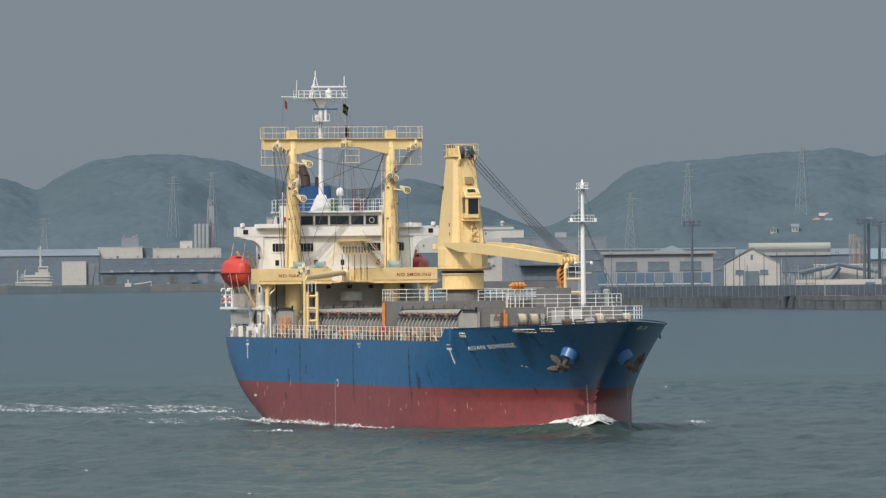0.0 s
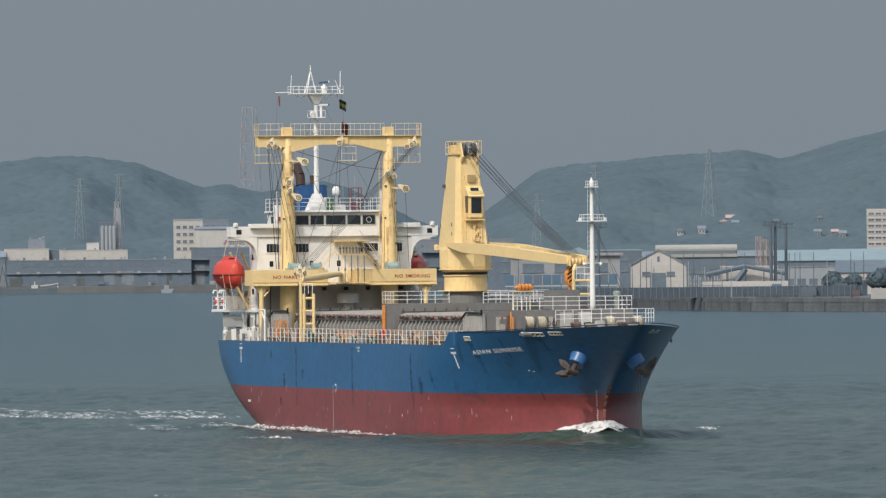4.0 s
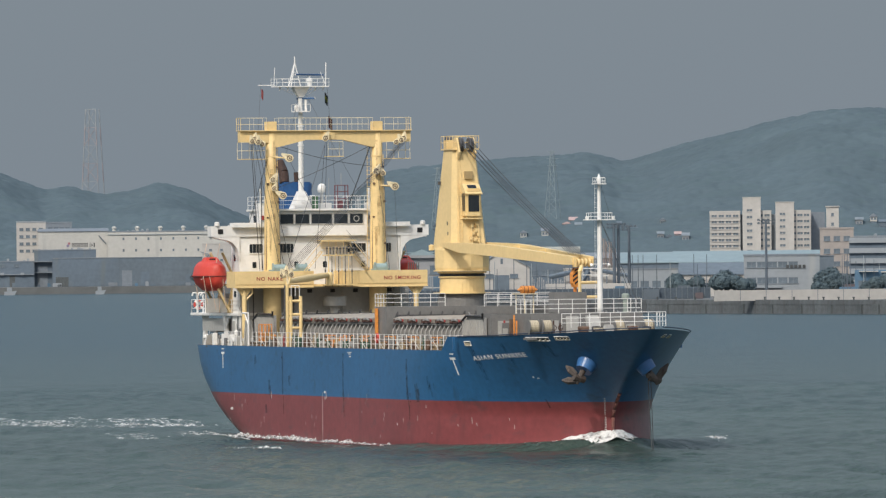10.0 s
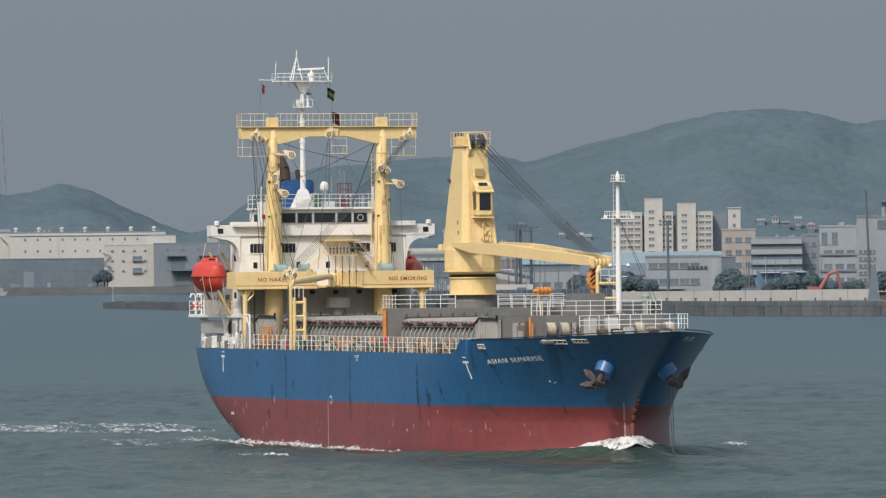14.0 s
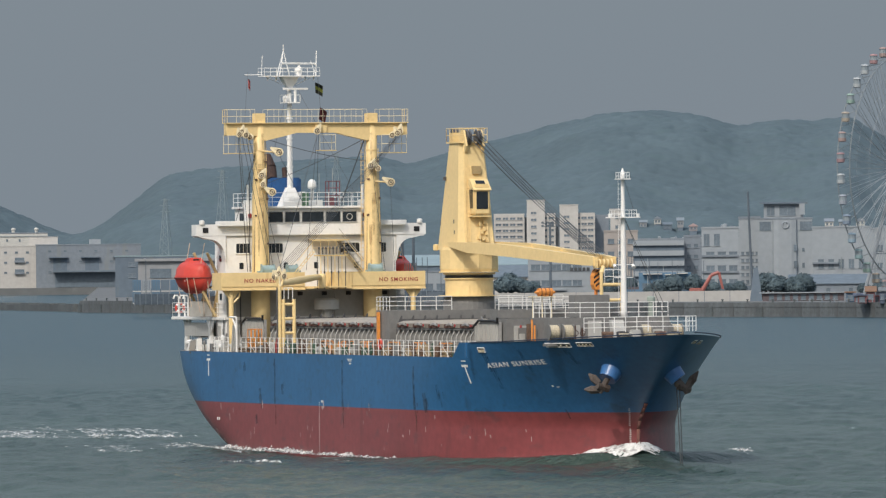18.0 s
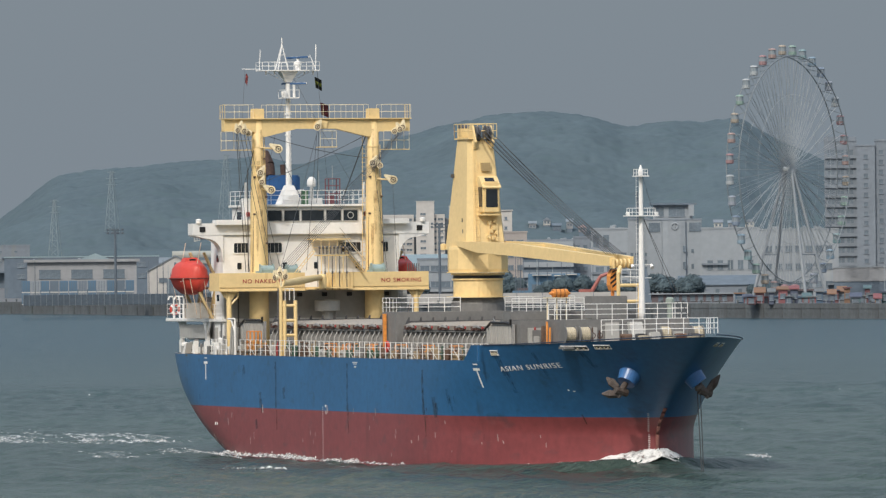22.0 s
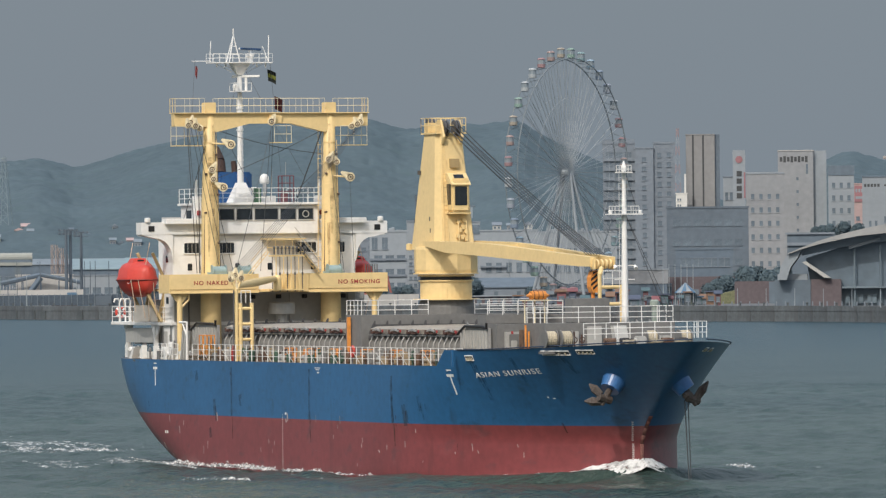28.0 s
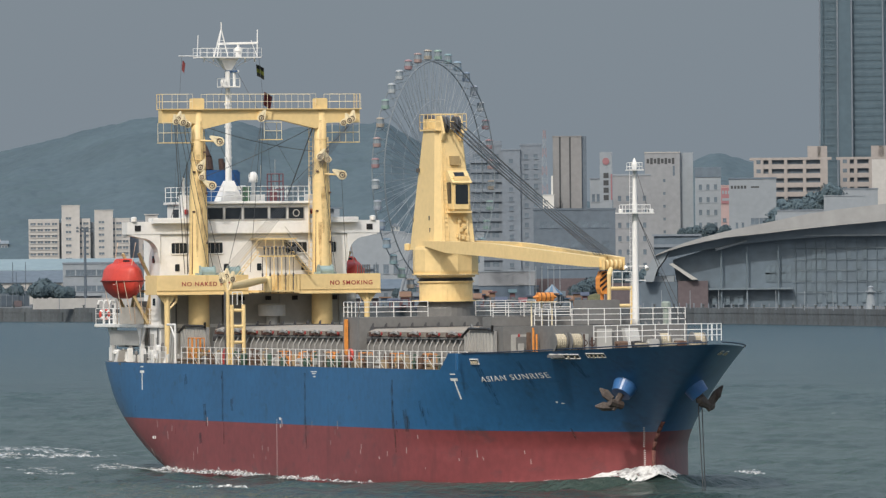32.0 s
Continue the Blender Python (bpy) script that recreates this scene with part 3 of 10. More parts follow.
for x, z0, z1, w in ((30.1, 4.9, 3.7, 0.5), (30.4, 4.4, 3.4, 0.3), (67.7, 5.0, 3.6, 0.5), (68.0, 4.6, 3.8, 0.3), (35.5, 5.3, 4.5, 0.35), (29.2, 2.9, 2.2, 0.5), (26.3, 6.9, 6.2, 0.6)):
    fit("rust_streak", hull_strip(x, z0, x + 0.12, z1, w, 0.010, n=5), SEAM, parent=hull)
CHIP = mat("pale_paint_chip", (0.36, 0.30, 0.29), 0.8, 0, 0.3, 2.0)
rnd = random.Random(12)
x = 20.4                                          # a broken pale rub line just above the water
while x < 42.5:
    L, zc = rnd.uniform(0.06, 0.5), 0.36 - 0.008 * abs(x - 29) + rnd.uniform(-0.08, 0.08)
    fit("rub_mark", hull_strip(x, zc, x + L, zc + rnd.uniform(-0.03, 0.03), rnd.uniform(0.03, 0.16 if x < 29 else 0.07), 0.012, n=2), CHIP, parent=hull)
    x += L + rnd.expovariate(5.0)
for i in range(30):                               # scraped chips in the red paint
    x, z, L = rnd.uniform(17, 80), rnd.uniform(0.9, 4.2), rnd.uniform(0.1, 0.55)
    fit("paint_chip", hull_strip(x, z, x + rnd.uniform(-0.08, 0.14), z - L, rnd.uniform(0.025, 0.06), 0.008, n=2), CHIP, parent=hull)
for x, z0, z1, w in ((30.65, 4.0, 3.4, 0.09), (45.3, 4.15, 3.6, 0.10), (45.0, 3.75, 3.5, 0.16)):
    fit("paint_chip", hull_strip(x, z0, x + 0.1, z1, w, 0.013, n=3), CHIP, parent=hull)
SCUFF = stain("dark_rub_stain", (0.015, 0.05, 0.10), 0.36, 0.70, 0.4)
rnd = random.Random(4)
for i in range(10):
    x = rnd.uniform(14, 84)
    z = rnd.choice((rnd.uniform(3.9, 5.0), rnd.uniform(5.0, 7.3), rnd.uniform(0.8, 3.6)))
    L = rnd.uniform(0.2, 0.8)
    fit("rust_streak" if i % 3 else "scuff_mark", hull_strip(x, z, x + rnd.uniform(-0.05, 0.05), z - L, rnd.uniform(0.04, 0.12), 0.008, n=3), RUSTRUN if i % 3 else SCUFF, parent=hull)
for x, z0, z1, w in ((70.0, 5.6, 4.6, 0.3), (70.25, 5.2, 4.0, 0.25), (78.3, 7.9, 6.6, 0.5), (78.5, 7.7, 5.4, 0.35), (78.75, 7.2, 6.0, 0.3), (82.6, 8.2, 6.6, 0.3), (87.2, 8.2, 7.2, 0.4)):
    fit("scuff_mark", hull_strip(x, z0, x + 0.15, z1, w, 0.009, n=6), SCUFF, parent=hull)
# stem bar with rust
bm = B()
for z0, z1 in ((-0.5, 2.6), (2.6, 3.2), (3.2, 3.7), (3.7, 4.1), (4.1, 4.4)):
    tube(bm, (stem_x(z0) - 0.05, 0, z0), (stem_x(z1) - 0.05, 0, z1), 0.13, n=12)
fit("stem_bar", bm, mat("rusty_red_stem", (0.14, 0.055, 0.045), 0.8, 0, 0.4, 2.0), "rust-brown stem bar", parent=hull, smooth=True)

# bulwark cap, fairleads, hawse bolsters, anchors
bm = B()
for s in (-1, 1):
    xs = [77 + 20 * (1 - (1 - i / 26) ** 1.6) for i in range(27)]
    pts = [Vector((x, s * half(x, sheer(x)), sheer(x))) for x in xs if x < 97]
    fit("bulwark_cap", pipe(B(), pts, 0.045, 6), mat("dark_blue_rail_cap", (0.015, 0.03, 0.06), 0.6, 0, 0.2), parent=hull)
for s in (-1, 1):
    fit("bulwark_end", box(B(), 76.85, 77.05, s * 9.2 - 0.06, s * 9.2 + 0.06, DECK_Z, 8.68), BLUE, parent=hull)


def fairlead(x, z, w, side=-1):
    c = on_hull(x, z, 0.02, side)
    along = (on_hull(x + 0.3, z, 0, side) - on_hull(x - 0.3, z, 0, side)).normalized()
    slope = (on_hull(x, z + 0.2, 0, side) - on_hull(x, z - 0.2, 0, side)).normalized()
    out = along.cross(slope).normalized()
    if out.y * side < 0:
        out = -out
    rise = out.cross(along).normalized()
    slope = rise if rise.z > 0 else -rise
    lay = Matrix((along, -out, slope)).transposed().to_4x4()
    lay.translation = c
    h = 0.16
    bm = B()
    pipe(bm, [(-w / 2, 0, -h), (w / 2, 0, -h), (w / 2, 0, h), (-w / 2, 0, h), (-w / 2, 0, -h + 0.01)], 0.04, 6)
    ob = fit("fairlead", bm, MARK, "pale worn mooring fairlead", parent=hull)
    ob.matrix_basis = lay
    fit("opening", box(B(), -w / 2, w / 2, -0.005, 0.02, -h, h), DGREY, parent=ob)
    roll = None
    for k in (-0.35, -0.12, 0.12, 0.35):
        bm = B()
        tube(bm, (0, -0.04, -h), (0, -0.04, h * 0.2), 0.05, n=7)
        r = fit("roller", bm, ROPE, parent=ob) if roll is None else again(roll, "roller", parent=ob)
        roll = roll or r
        r.location.x = k * w


for s in (-1, 1):
    for x, z, w in ((78.2, 8.16, 0.9), (87.0, 8.52, 2.5), (89.4, 8.59, 1.45)) if s < 0 else ((93.9, 8.68, 0.5), (94.8, 8.72, 0.45)):
        fairlead(x, z, w, s)


def anchor(side):
    x, z = (89.1, 6.6) if side < 0 else (90.9, 6.5)
    c = on_hull(x, z, 0, side)
    out = Vector((0.30, side * 0.62, -0.72)).normalized()
    bm = B()
    tube(bm, c - out * 0.9 + Vector((0, 0, 0.25)), c + out * 0.62, 1.02 if side < 0 else 0.85, 0.62, n=28)
    fit("hawse_bolster", bm, mat("bright_blue_bolster_paint", (0.045, 0.15, 0.37), 0.3, 0, 0.12), "round bright blue hawse bolster", parent=hull, smooth=False)
    ob = B()
    up = Vector((0, 0, 1))
    aft = Vector((-1, 0, 0))
    q = c + out * 0.5
    crown = c + out * 1.25 + aft * 0.1 - up * 0.12
    tube(ob, q, crown, 0.2, 0.24, n=8)                                   # shank
    far = Vector((0, side, 0))
    ends = ((0.38, -side * 0.35), (-0.38, side * 0.35))
    tube(ob, crown + Vector((0.1, -0.45, 0.12)), crown + Vector((-0.1, 0.45, -0.12)), 0.27, n=8)
    if side < 0:
        flukes = ((Vector((0.0, -0.25, 0.25)), Vector((-0.5, -0.85, 0.95))), (Vector((-0.1, -0.2, -0.2)), Vector((-0.6, -1.15, -0.15))))
    else:
        flukes = ((Vector((0.0, 0.2, 0.0)), Vector((0.2, 1.0, 1.15))), (Vector((0.0, -0.2, 0.1)), Vector((0.1, -0.75, 0.45))))
    for p, t in flukes:
        d = (t - p)
        tube(ob, crown + p, crown + p + d * 0.55, 0.24, 0.3, n=6)
        tube(ob, crown + p + d * 0.55, crown + t, 0.3, 0.06, n=6)
    tube(ob, crown, crown - up * 0.42 + far * 0.2, 0.26, 0.12, n=6)
    fit("anchor", ob, mat("weathered_anchor_steel", (0.085, 0.072, 0.066), 0.85, 0.1, 0.4, 2.0, 0.01, (0.06, 0.04, 0.03), 0.5), "weathered grey-brown stockless anchor", parent=hull)


anchor(-1)
anchor(1)
bm = B()
p = on_hull(90.7, 5.4, 1.5, 1)
for k in (0.0, 0.32):
    cable(bm, p + Vector((k, k * 0.3, 0)), Vector((p.x + 0.3 + k, p.y + 0.15, -0.2)), 0.035)
fit("anchor_wash_line", bm, WIRE, "two dark lines hanging to the water")


# ---- railings ----
def railing(pts, height, gap, material=WHITE, rails=3, r=0.023, name="railing", post_r=0.029, label=""):
    """Posts stand along pts; the rails are one mesh, each post a piece of its own."""
    pts = [Vector(p) for p in pts]
    ob = new(name)
    ob.parent, ob.location.x = ship, -MID
    if label:
        tagged(ob, label)
    for k in range(rails):
        up = Vector((0, 0, height * (1 - k / rails)))
        fit("rail", pipe(B(), [p + up for p in pts], r), material, parent=ob)
    post = None
    for a, b in zip(pts, pts[1:]):
        n = max(1, round((b - a).length / gap))
        for i in range(n + 1):
            if i == n and b is not pts[-1]:
                continue
            at = a.lerp(b, i / n)
            if post is None:
                bm = B()
                tube(bm, (0, 0, 0), (0, 0, height), post_r, n=5)
                post = fit("post", bm, material, parent=ob)
                post.location = at
            else:
                again(post, "post", at, parent=ob)
    return ob


for s in (-1, 1):
    line = [(x, s * (half(x, DECK_Z) - 0.12), DECK_Z) for x in (17.4, 19.5, 22.0)]
    railing(line, 1.15, 1.05, r=0.017, post_r=0.036, label="white painted deck railing")
    line = [(x, s * (half(x, DECK_Z) - 0.12), DECK_Z) for x in (25.2, 30, 40, 50, 60, 70, 76.8)]
    ob = railing(line, 1.15, 1.15, r=0.017, post_r=0.032, label="white painted deck railing")
    brace = None
    for i in range(12):
        x = 27.0 + i * 4.45
        at = Vector((x, s * (half(x, DECK_Z) - 0.14), DECK_Z))
        if brace is None:
            bm = B()
            tube(bm, (0, 0, 0.8), (0.2, -s * 0.45, 0.0), 0.02, n=5)
            brace = fit("rail_brace", bm, WHITE, parent=ob)
            brace.location = at
        else:
            again(brace, "rail_brace", at, parent=ob)
railing([(0.7, -5.4, DECK_Z), (0.7, 5.4, DECK_Z)], 1.15, 1.3)
for s in (-1, 1):
    railing([(0.75, s * 5.75, DECK_Z), (1.6, s * 6.25, DECK_Z)], 0.95, 0.9)

# ---- superstructure ----
FX = 14.9                                   # front of the house
hb_ = box(B(), 12.6, FX, -7.05, 7.05, DECK_Z, 16.55, 0.05)
box(hb_, 4.5, 12.62, -4.6, 4.6, DECK_Z, 16.55, 0.05)
house = fit("accommodation_house", hb_, WHITE, "white steel accommodation block")
bm = B()
box(bm, 1.2, 15.0, -7.25, 7.25, 10.02, 10.27, 0.04)
fit("boat_deck", bm, WHITE, "white overhanging boat deck")
for s in (-1, 1):
    for x in (2.3, 10.8):
        y = 6.25 if x < 3 else 7.0
        bm = B()
        box(bm, x - 0.2, x + 0.2, s * y - 0.14, s * y + 0.14, DECK_Z, 10.05)
        prism(bm, [(x - 1.0, 10.03), (x + 1.0, 10.03), (x + 0.2, 9.0), (x - 0.2, 9.0)], s * y - 0.05, s * y + 0.05)
        fit("deck_pillar", bm, WHITE, "white gusseted pillar")
bm = B()
box(bm, 2.6, 4.2, -5.9, -2.2, 8.6, 9.75)
box(bm, 3.6, 9.8, -6.9, -6.5, 8.75, 9.8)
fit("mooring_locker", bm, LGREY, "grey steel locker under the boat deck")
for s in (-1, 1):
    for x, y in ((3.2, 5.9), (8.0, 7.3), (15.6, 8.5)):
        bits = new("mooring_bitts")
        bits.parent, bits.location = ship, (-MID, 0, 0)
        fit("bitt_base", box(B(), x - 0.75, x + 0.75, s * y - 0.22, s * y + 0.22, DECK_Z, DECK_Z + 0.12, 0.02), WHITE, parent=bits)
        for d in (-0.42, 0.42):
            fit("bitt_post", lathe(B(), [(0.17, 0.1), (0.17, 0.55), (0.22, 0.6), (0.22, 0.68)], 12, (x + d, s * y, DECK_Z)), WHITE, parent=bits)
rnd_a = random.Random(51)
for i in range(26):
    x = rnd_a.uniform(1.6, 21.0)
    y = -(half(x, DECK_Z) - rnd_a.uniform(0.35, 1.6))
    h_, w_ = rnd_a.uniform(0.35, 1.25), rnd_a.uniform(0.1, 0.4)
    k = i % 5
    if k == 0:
        bm, nm = lathe(B(), [(w_ * 0.6, 0), (w_ * 0.5, 0.7 * h_), (w_, 0.75 * h_), (w_, h_), (w_ * 0.3, h_ + 0.1)], 12), "deck_vent"
    elif k == 1:
        bm, nm = box(B(), -w_, w_, -0.2, 0.2, 0, h_ * 0.8, 0.03), "deck_locker"
    elif k == 2:
        bm, nm = pipe(B(), [(0, 0, 0), (0, 0, h_), (0.1, 0, h_ + 0.12), (0.3, 0, h_ + 0.1), (0.32, 0, h_ - 0.1)], 0.06, 6), "goose_neck"
    elif k == 3:
        bm, nm = prism(B(), [(-0.35, 0), (0.3, 0), (0.75, 0.8), (0.5, 0.8)], -0.25, 0.25), "leaning_board"
    else:
        bm, nm = tube(B(), (0, -0.3, 0.4), (0, 0.3, 0.4), 0.22, n=14), "roller_fairlead"
        box(bm, -0.25, 0.25, -0.38, -0.3, 0, 0.62)
        box(bm, -0.25, 0.25, 0.3, 0.38, 0, 0.62)
    o = fit(nm, bm, rnd_a.choice((WHITE, WHITE, LGREY, MARK, GREY)), parent=house)
    o.location = (x, y, DECK_Z)
for x, z, w_, hh in ((13.2, 7.7, 0.75, 1.9), (14.2, 8.9, 0.35, 0.45)):
    fit("side_door" if hh > 1 else "side_box", box(B(), x - w_ / 2, x + w_ / 2, -7.12, -7.04, z, z + hh, 0.03), LGREY, parent=house)
for x in (12.8, 14.6):
    fit("vertical_pipe", tube(B(), (x, -7.16, DECK_Z), (x, -7.16, 10.0), 0.05, n=6), DGREY, parent=house)
for s in (-1, 1):
    railing([(14.9, s * 7.15, 10.26), (1.3, s * 7.15, 10.26)], 1.1, 1.9, label="white boat deck railing")
railing([(1.3, -7.15, 10.26), (1.3, 7.15, 10.26)], 1.1, 1.3)
fit("life_raft_box", box(B(), 8.7, 12.5, -6.6, -6.3, 10.26, 11.9, 0.06), LGREY, "grey steel screen beside the boat")
bm = B()
for x0 in (5.0, 5.8):
    prism(bm, [(x0, 10.27), (x0 + 0.45, 10.27), (x0 + 0.9, 11.0), (x0 + 0.45, 11.0)], -7.05, -6.5)
fit("fender_board", bm, MARK, "white leaning boards")
for s in (-1, 1):
    bm = B()
    ring(bm, (2.6, s * 6.95, 10.95), 0.33, 0.1, "x", 20, 8)
    lb = fit("lifebuoy", bm, ORANGE, "orange lifebuoy with white bands", smooth=True)
    for a in range(4):
        k = math.pi / 4 + a * math.pi / 2
        bm = B()
        tube(bm, (2.6, s * 6.95 + 0.33 * math.cos(k) - 0.07 * math.sin(k), 10.95 + 0.33 * math.sin(k) + 0.07 * math.cos(k)),
             (2.6, s * 6.95 + 0.33 * math.cos(k) + 0.07 * math.sin(k), 10.95 + 0.33 * math.sin(k) - 0.07 * math.cos(k)), 0.115, n=8)
        fit("band", bm, MARK, parent=lb)

for k, (x, y) in enumerate(((3.4, -7.3), (5.9, -7.3), (1.5, -6.2))):
    fit("vent_hook", pipe(B(), [(x, y, 10.26), (x, y, 11.75), (x + 0.1, y - 0.12, 11.95), (x + 0.2, y - 0.4, 11.95), (x + 0.2, y - 0.5, 11.7)], 0.07, 6), WHITE, "white goose-neck vent pipe")
bm = B()
box(bm, 12.0, 12.08, -9.1, -7.1, 10.3, 11.5, 0.02)
fit("deck_screen", bm, LGREY, "grey screen on the boat deck rail")
# bridge deck with wings
bm = B()
prism(bm, [(-9.5, 16.62), (9.5, 16.62), (9.5, 17.5), (7.7, 17.52), (7.7, 17.62), (-7.7, 17.62), (-7.7, 17.52), (-9.5, 17.5)], 14.72, 15.05, "x")
box(bm, 13.9, 14.72, -9.5, -9.4, 16.62, 17.5)
box(bm, 13.9, 14.72, 9.4, 9.5, 16.62, 17.5)
box(bm, 13.9, 14.8, -9.4, 9.4, 16.5, 16.64)
fit("bridge_wing", bm, WHITE, "white bridge front and open wings")
for s in (-1, 1):
    pts = [(s * 9.48, 16.6)]
    for i in range(9):
        a = math.pi / 2 * i / 8
        pts.append((s * (7.16 + 1.25 * (1 - math.sin(a))), 16.35 - 1.3 * (1 - math.cos(a))))
    pts += [(s * 7.05, 14.6), (s * 7.05, 16.6)]
    fit("wing_bracket", prism(B(), pts, 14.0, 15.02, "x"), WHITE, "white curved bracket", parent=house)
    fit("wing_canopy", box(B(), 14.5, 15.5, min(s * 4.4, s * 7.75), max(s * 4.4, s * 7.75), 17.36, 17.76, 0.03), WHITE, "white wind screen board on the bridge wing")
    fit("wing_port", box(B(), 15.04, 15.09, min(s * 8.95, s * 8.5), max(s * 8.95, s * 8.5), 16.85, 17.25), BLACK, parent=house)
    bm = B()
    lathe(bm, [(0.05, 0), (0.22, 0.02), (0.22, 0.3), (0.1, 0.35)], 12)
    o = fit("searchlight", bm, WHITE, "white searchlight")
    o.location = (15.0 - MID, s * 9.0, 17.5)
wheelhouse = fit("wheelhouse", box(B(), 8.2, 15.35, -4.1, 4.1, 16.6, 18.72, 0.06), WHITE, "white wheelhouse with dark front windows")
bm = B()
box(bm, 8.0, 15.65, -4.3, 4.3, 18.72, 18.9, 0.03)
fit("wheelhouse_roof", bm, WHITE, parent=wheelhouse)
y = -3.62
for w in (1.14, 1.2, 1.78, 1.18, 1.14):
    fit("window", box(B(), 15.33, 15.38, y, y + w, 17.66, 18.44, 0.02), GLASS, "dark wheelhouse window", parent=wheelhouse)
    bm = B()
    for a, b_, c, d in ((y - 0.04, y + w + 0.04, 17.6, 17.66), (y - 0.04, y + w + 0.04, 18.44, 18.5), (y - 0.05, y, 17.6, 18.5), (y + w, y + w + 0.05, 17.6, 18.5)):
        box(bm, 15.35, 15.42, a, b_, c, d)
    fit("window_frame", bm, LGREY, parent=wheelhouse)
    if w == 1.14 and y > 1:
        bm = B()
        ring(bm, (15.4, y + w * 0.5, 18.05), 0.23, 0.035, "x", 20, 6)
        fit("clear_view_screen", bm, LGREY, parent=wheelhouse)
    y += w + 0.2
for s in (-1, 1):
    for k in range(3):
        fit("window", box(B(), 9.5 + k * 1.8, 10.9 + k * 1.8, min(s * 4.08, s * 4.13), max(s * 4.08, s * 4.13), 17.66, 18.4, 0.02), GLASS, parent=wheelhouse)


def port_window(yc, zc, w, h):
    bm = B()
    box(bm, FX - 0.03, FX + 0.03, yc - w / 2, yc + w / 2, zc - h / 2, zc + h / 2, 0.02)
    ob = fit("cabin_window", bm, GLASS, "dark round-cornered cabin window", parent=house)
    bm = B()
    r = 0.14
    pts = []
    for cx, cz, a0 in ((w / 2 - r, h / 2 - r, 0), (-w / 2 + r, h / 2 - r, 90), (-w / 2 + r, -h / 2 + r, 180), (w / 2 - r, -h / 2 + r, 270)):
        for i in range(5):
            a = radians(a0 + 22.5 * i)
            pts.append((yc + cx + r * math.cos(a), zc + cz + r * math.sin(a)))
    for i in range(len(pts)):
        p, q = pts[i], pts[(i + 1) % len(pts)]
        tube(bm, (FX + 0.04, *p), (FX + 0.04, *q), 0.05, n=5)
    fit("window_rim", bm, WHITE, parent=house)


for yc, w in ((-5.6, 1.25), (-2.95, 1.3), (3.2, 1.7), (5.75, 1.0)):
    port_window(yc, 15.62, w, 0.82)
    bm = B()
    for k in range(1, 4):
        tube(bm, (FX + 0.07, yc - w / 2 + w * k / 4, 15.25), (FX + 0.07, yc - w / 2 + w * k / 4, 16.0), 0.018, n=4)
    fit("window_bars", bm, LGREY, parent=house)
for yc in (-5.75, -2.1, 0.4, 3.75, 5.6):
    fit("cabin_window", box(B(), FX - 0.03, FX + 0.05, yc - 0.17, yc + 0.17, 14.0, 14.5, 0.03), GLASS, "small dark cabin window", parent=house)
for s in (-1, 1):
    for k in range(4):
        for z in (11.6, 14.6):
            bm = B()
            box(bm, 6.0 + 2.2 * k, 6.5 + 2.2 * k, s * 4.62 - 0.03, s * 4.62 + 0.03, z, z + 0.5, 0.02) if k < 3 else box(bm, 13.4, 13.9, s * 7.07 - 0.03, s * 7.07 + 0.03, z, z + 0.5, 0.02)
            fit("cabin_window", bm, GLASS, parent=house)
# ledge between the window rows, ladder stair on the front
fit("front_ledge", box(B(), FX, FX + 0.08, -4.0, 4.0, 16.3, 16.36), WHITE, parent=house)
railing([(15.2, -4.2, 18.9), (15.2, 4.2, 18.9)], 1.05, 0.95, r=0.022, post_r=0.026, label="white monkey island railing")
for s in (-1, 1):
    railing([(8.2, s * 4.2, 18.9), (15.2, s * 4.2, 18.9)], 1.05, 1.2, r=0.022, post_r=0.026)
bm = B()
for k in range(9):
    box(bm, 15.0, 15.6, 2.0 + 0.22 * k, 2.5 + 0.22 * k, 16.1 - 0.27 * k, 16.14 - 0.27 * k)
for dx in (15.0, 15.6):
    tube(bm, (dx, 2.1, 16.2), (dx, 4.2, 13.7), 0.04, n=5)
    tube(bm, (dx, 2.1, 17.1), (dx, 4.2, 14.6), 0.025, n=5)
fit("front_stair", bm, LGREY, "grey steel stair on the bridge front")
bm = B()
box(bm, 15.0, 16.6, -0.3, 2.6, 16.2, 16.28)
fit("stair_platform", bm, CREAM)
# grey plate over the white front puts the platform's shade into the colour
fit("lower_front", box(B(), FX, FX + 0.03, -7.0, 7.0, DECK_Z, 12.6), LGREY, "lower house front, grey for the platform shade", parent=house)
# ventilator drum and pipes on the lower front
bm = B()
lathe(bm, [(0.4, 0), (0.4, 1.15), (0.98, 1.2), (0.98, 1.95), (0.85, 2.05)], 24, (16.4, 0.75, 9.6))
fit("ventilator", bm, LGREY, "grey mushroom ventilator", smooth=False)
for yy in (-6.3, -5.9, -2.4, 1.9, 6.4):
    bm = B()
    tube(bm, (FX + 0.1, yy, DECK_Z), (FX + 0.1, yy, 12.4), 0.06, n=6)
    fit("vertical_pipe", bm, DGREY if yy in (-5.9, -2.4) else LGREY, parent=house)
for yy in (-6.8, -1.0, 1.0, 3.0, 6.0):
    fit("flood_lamp", box(B(), FX, FX + 0.35, yy - 0.16, yy + 0.16, 11.9, 12.2, 0.02), BLACK, parent=house)

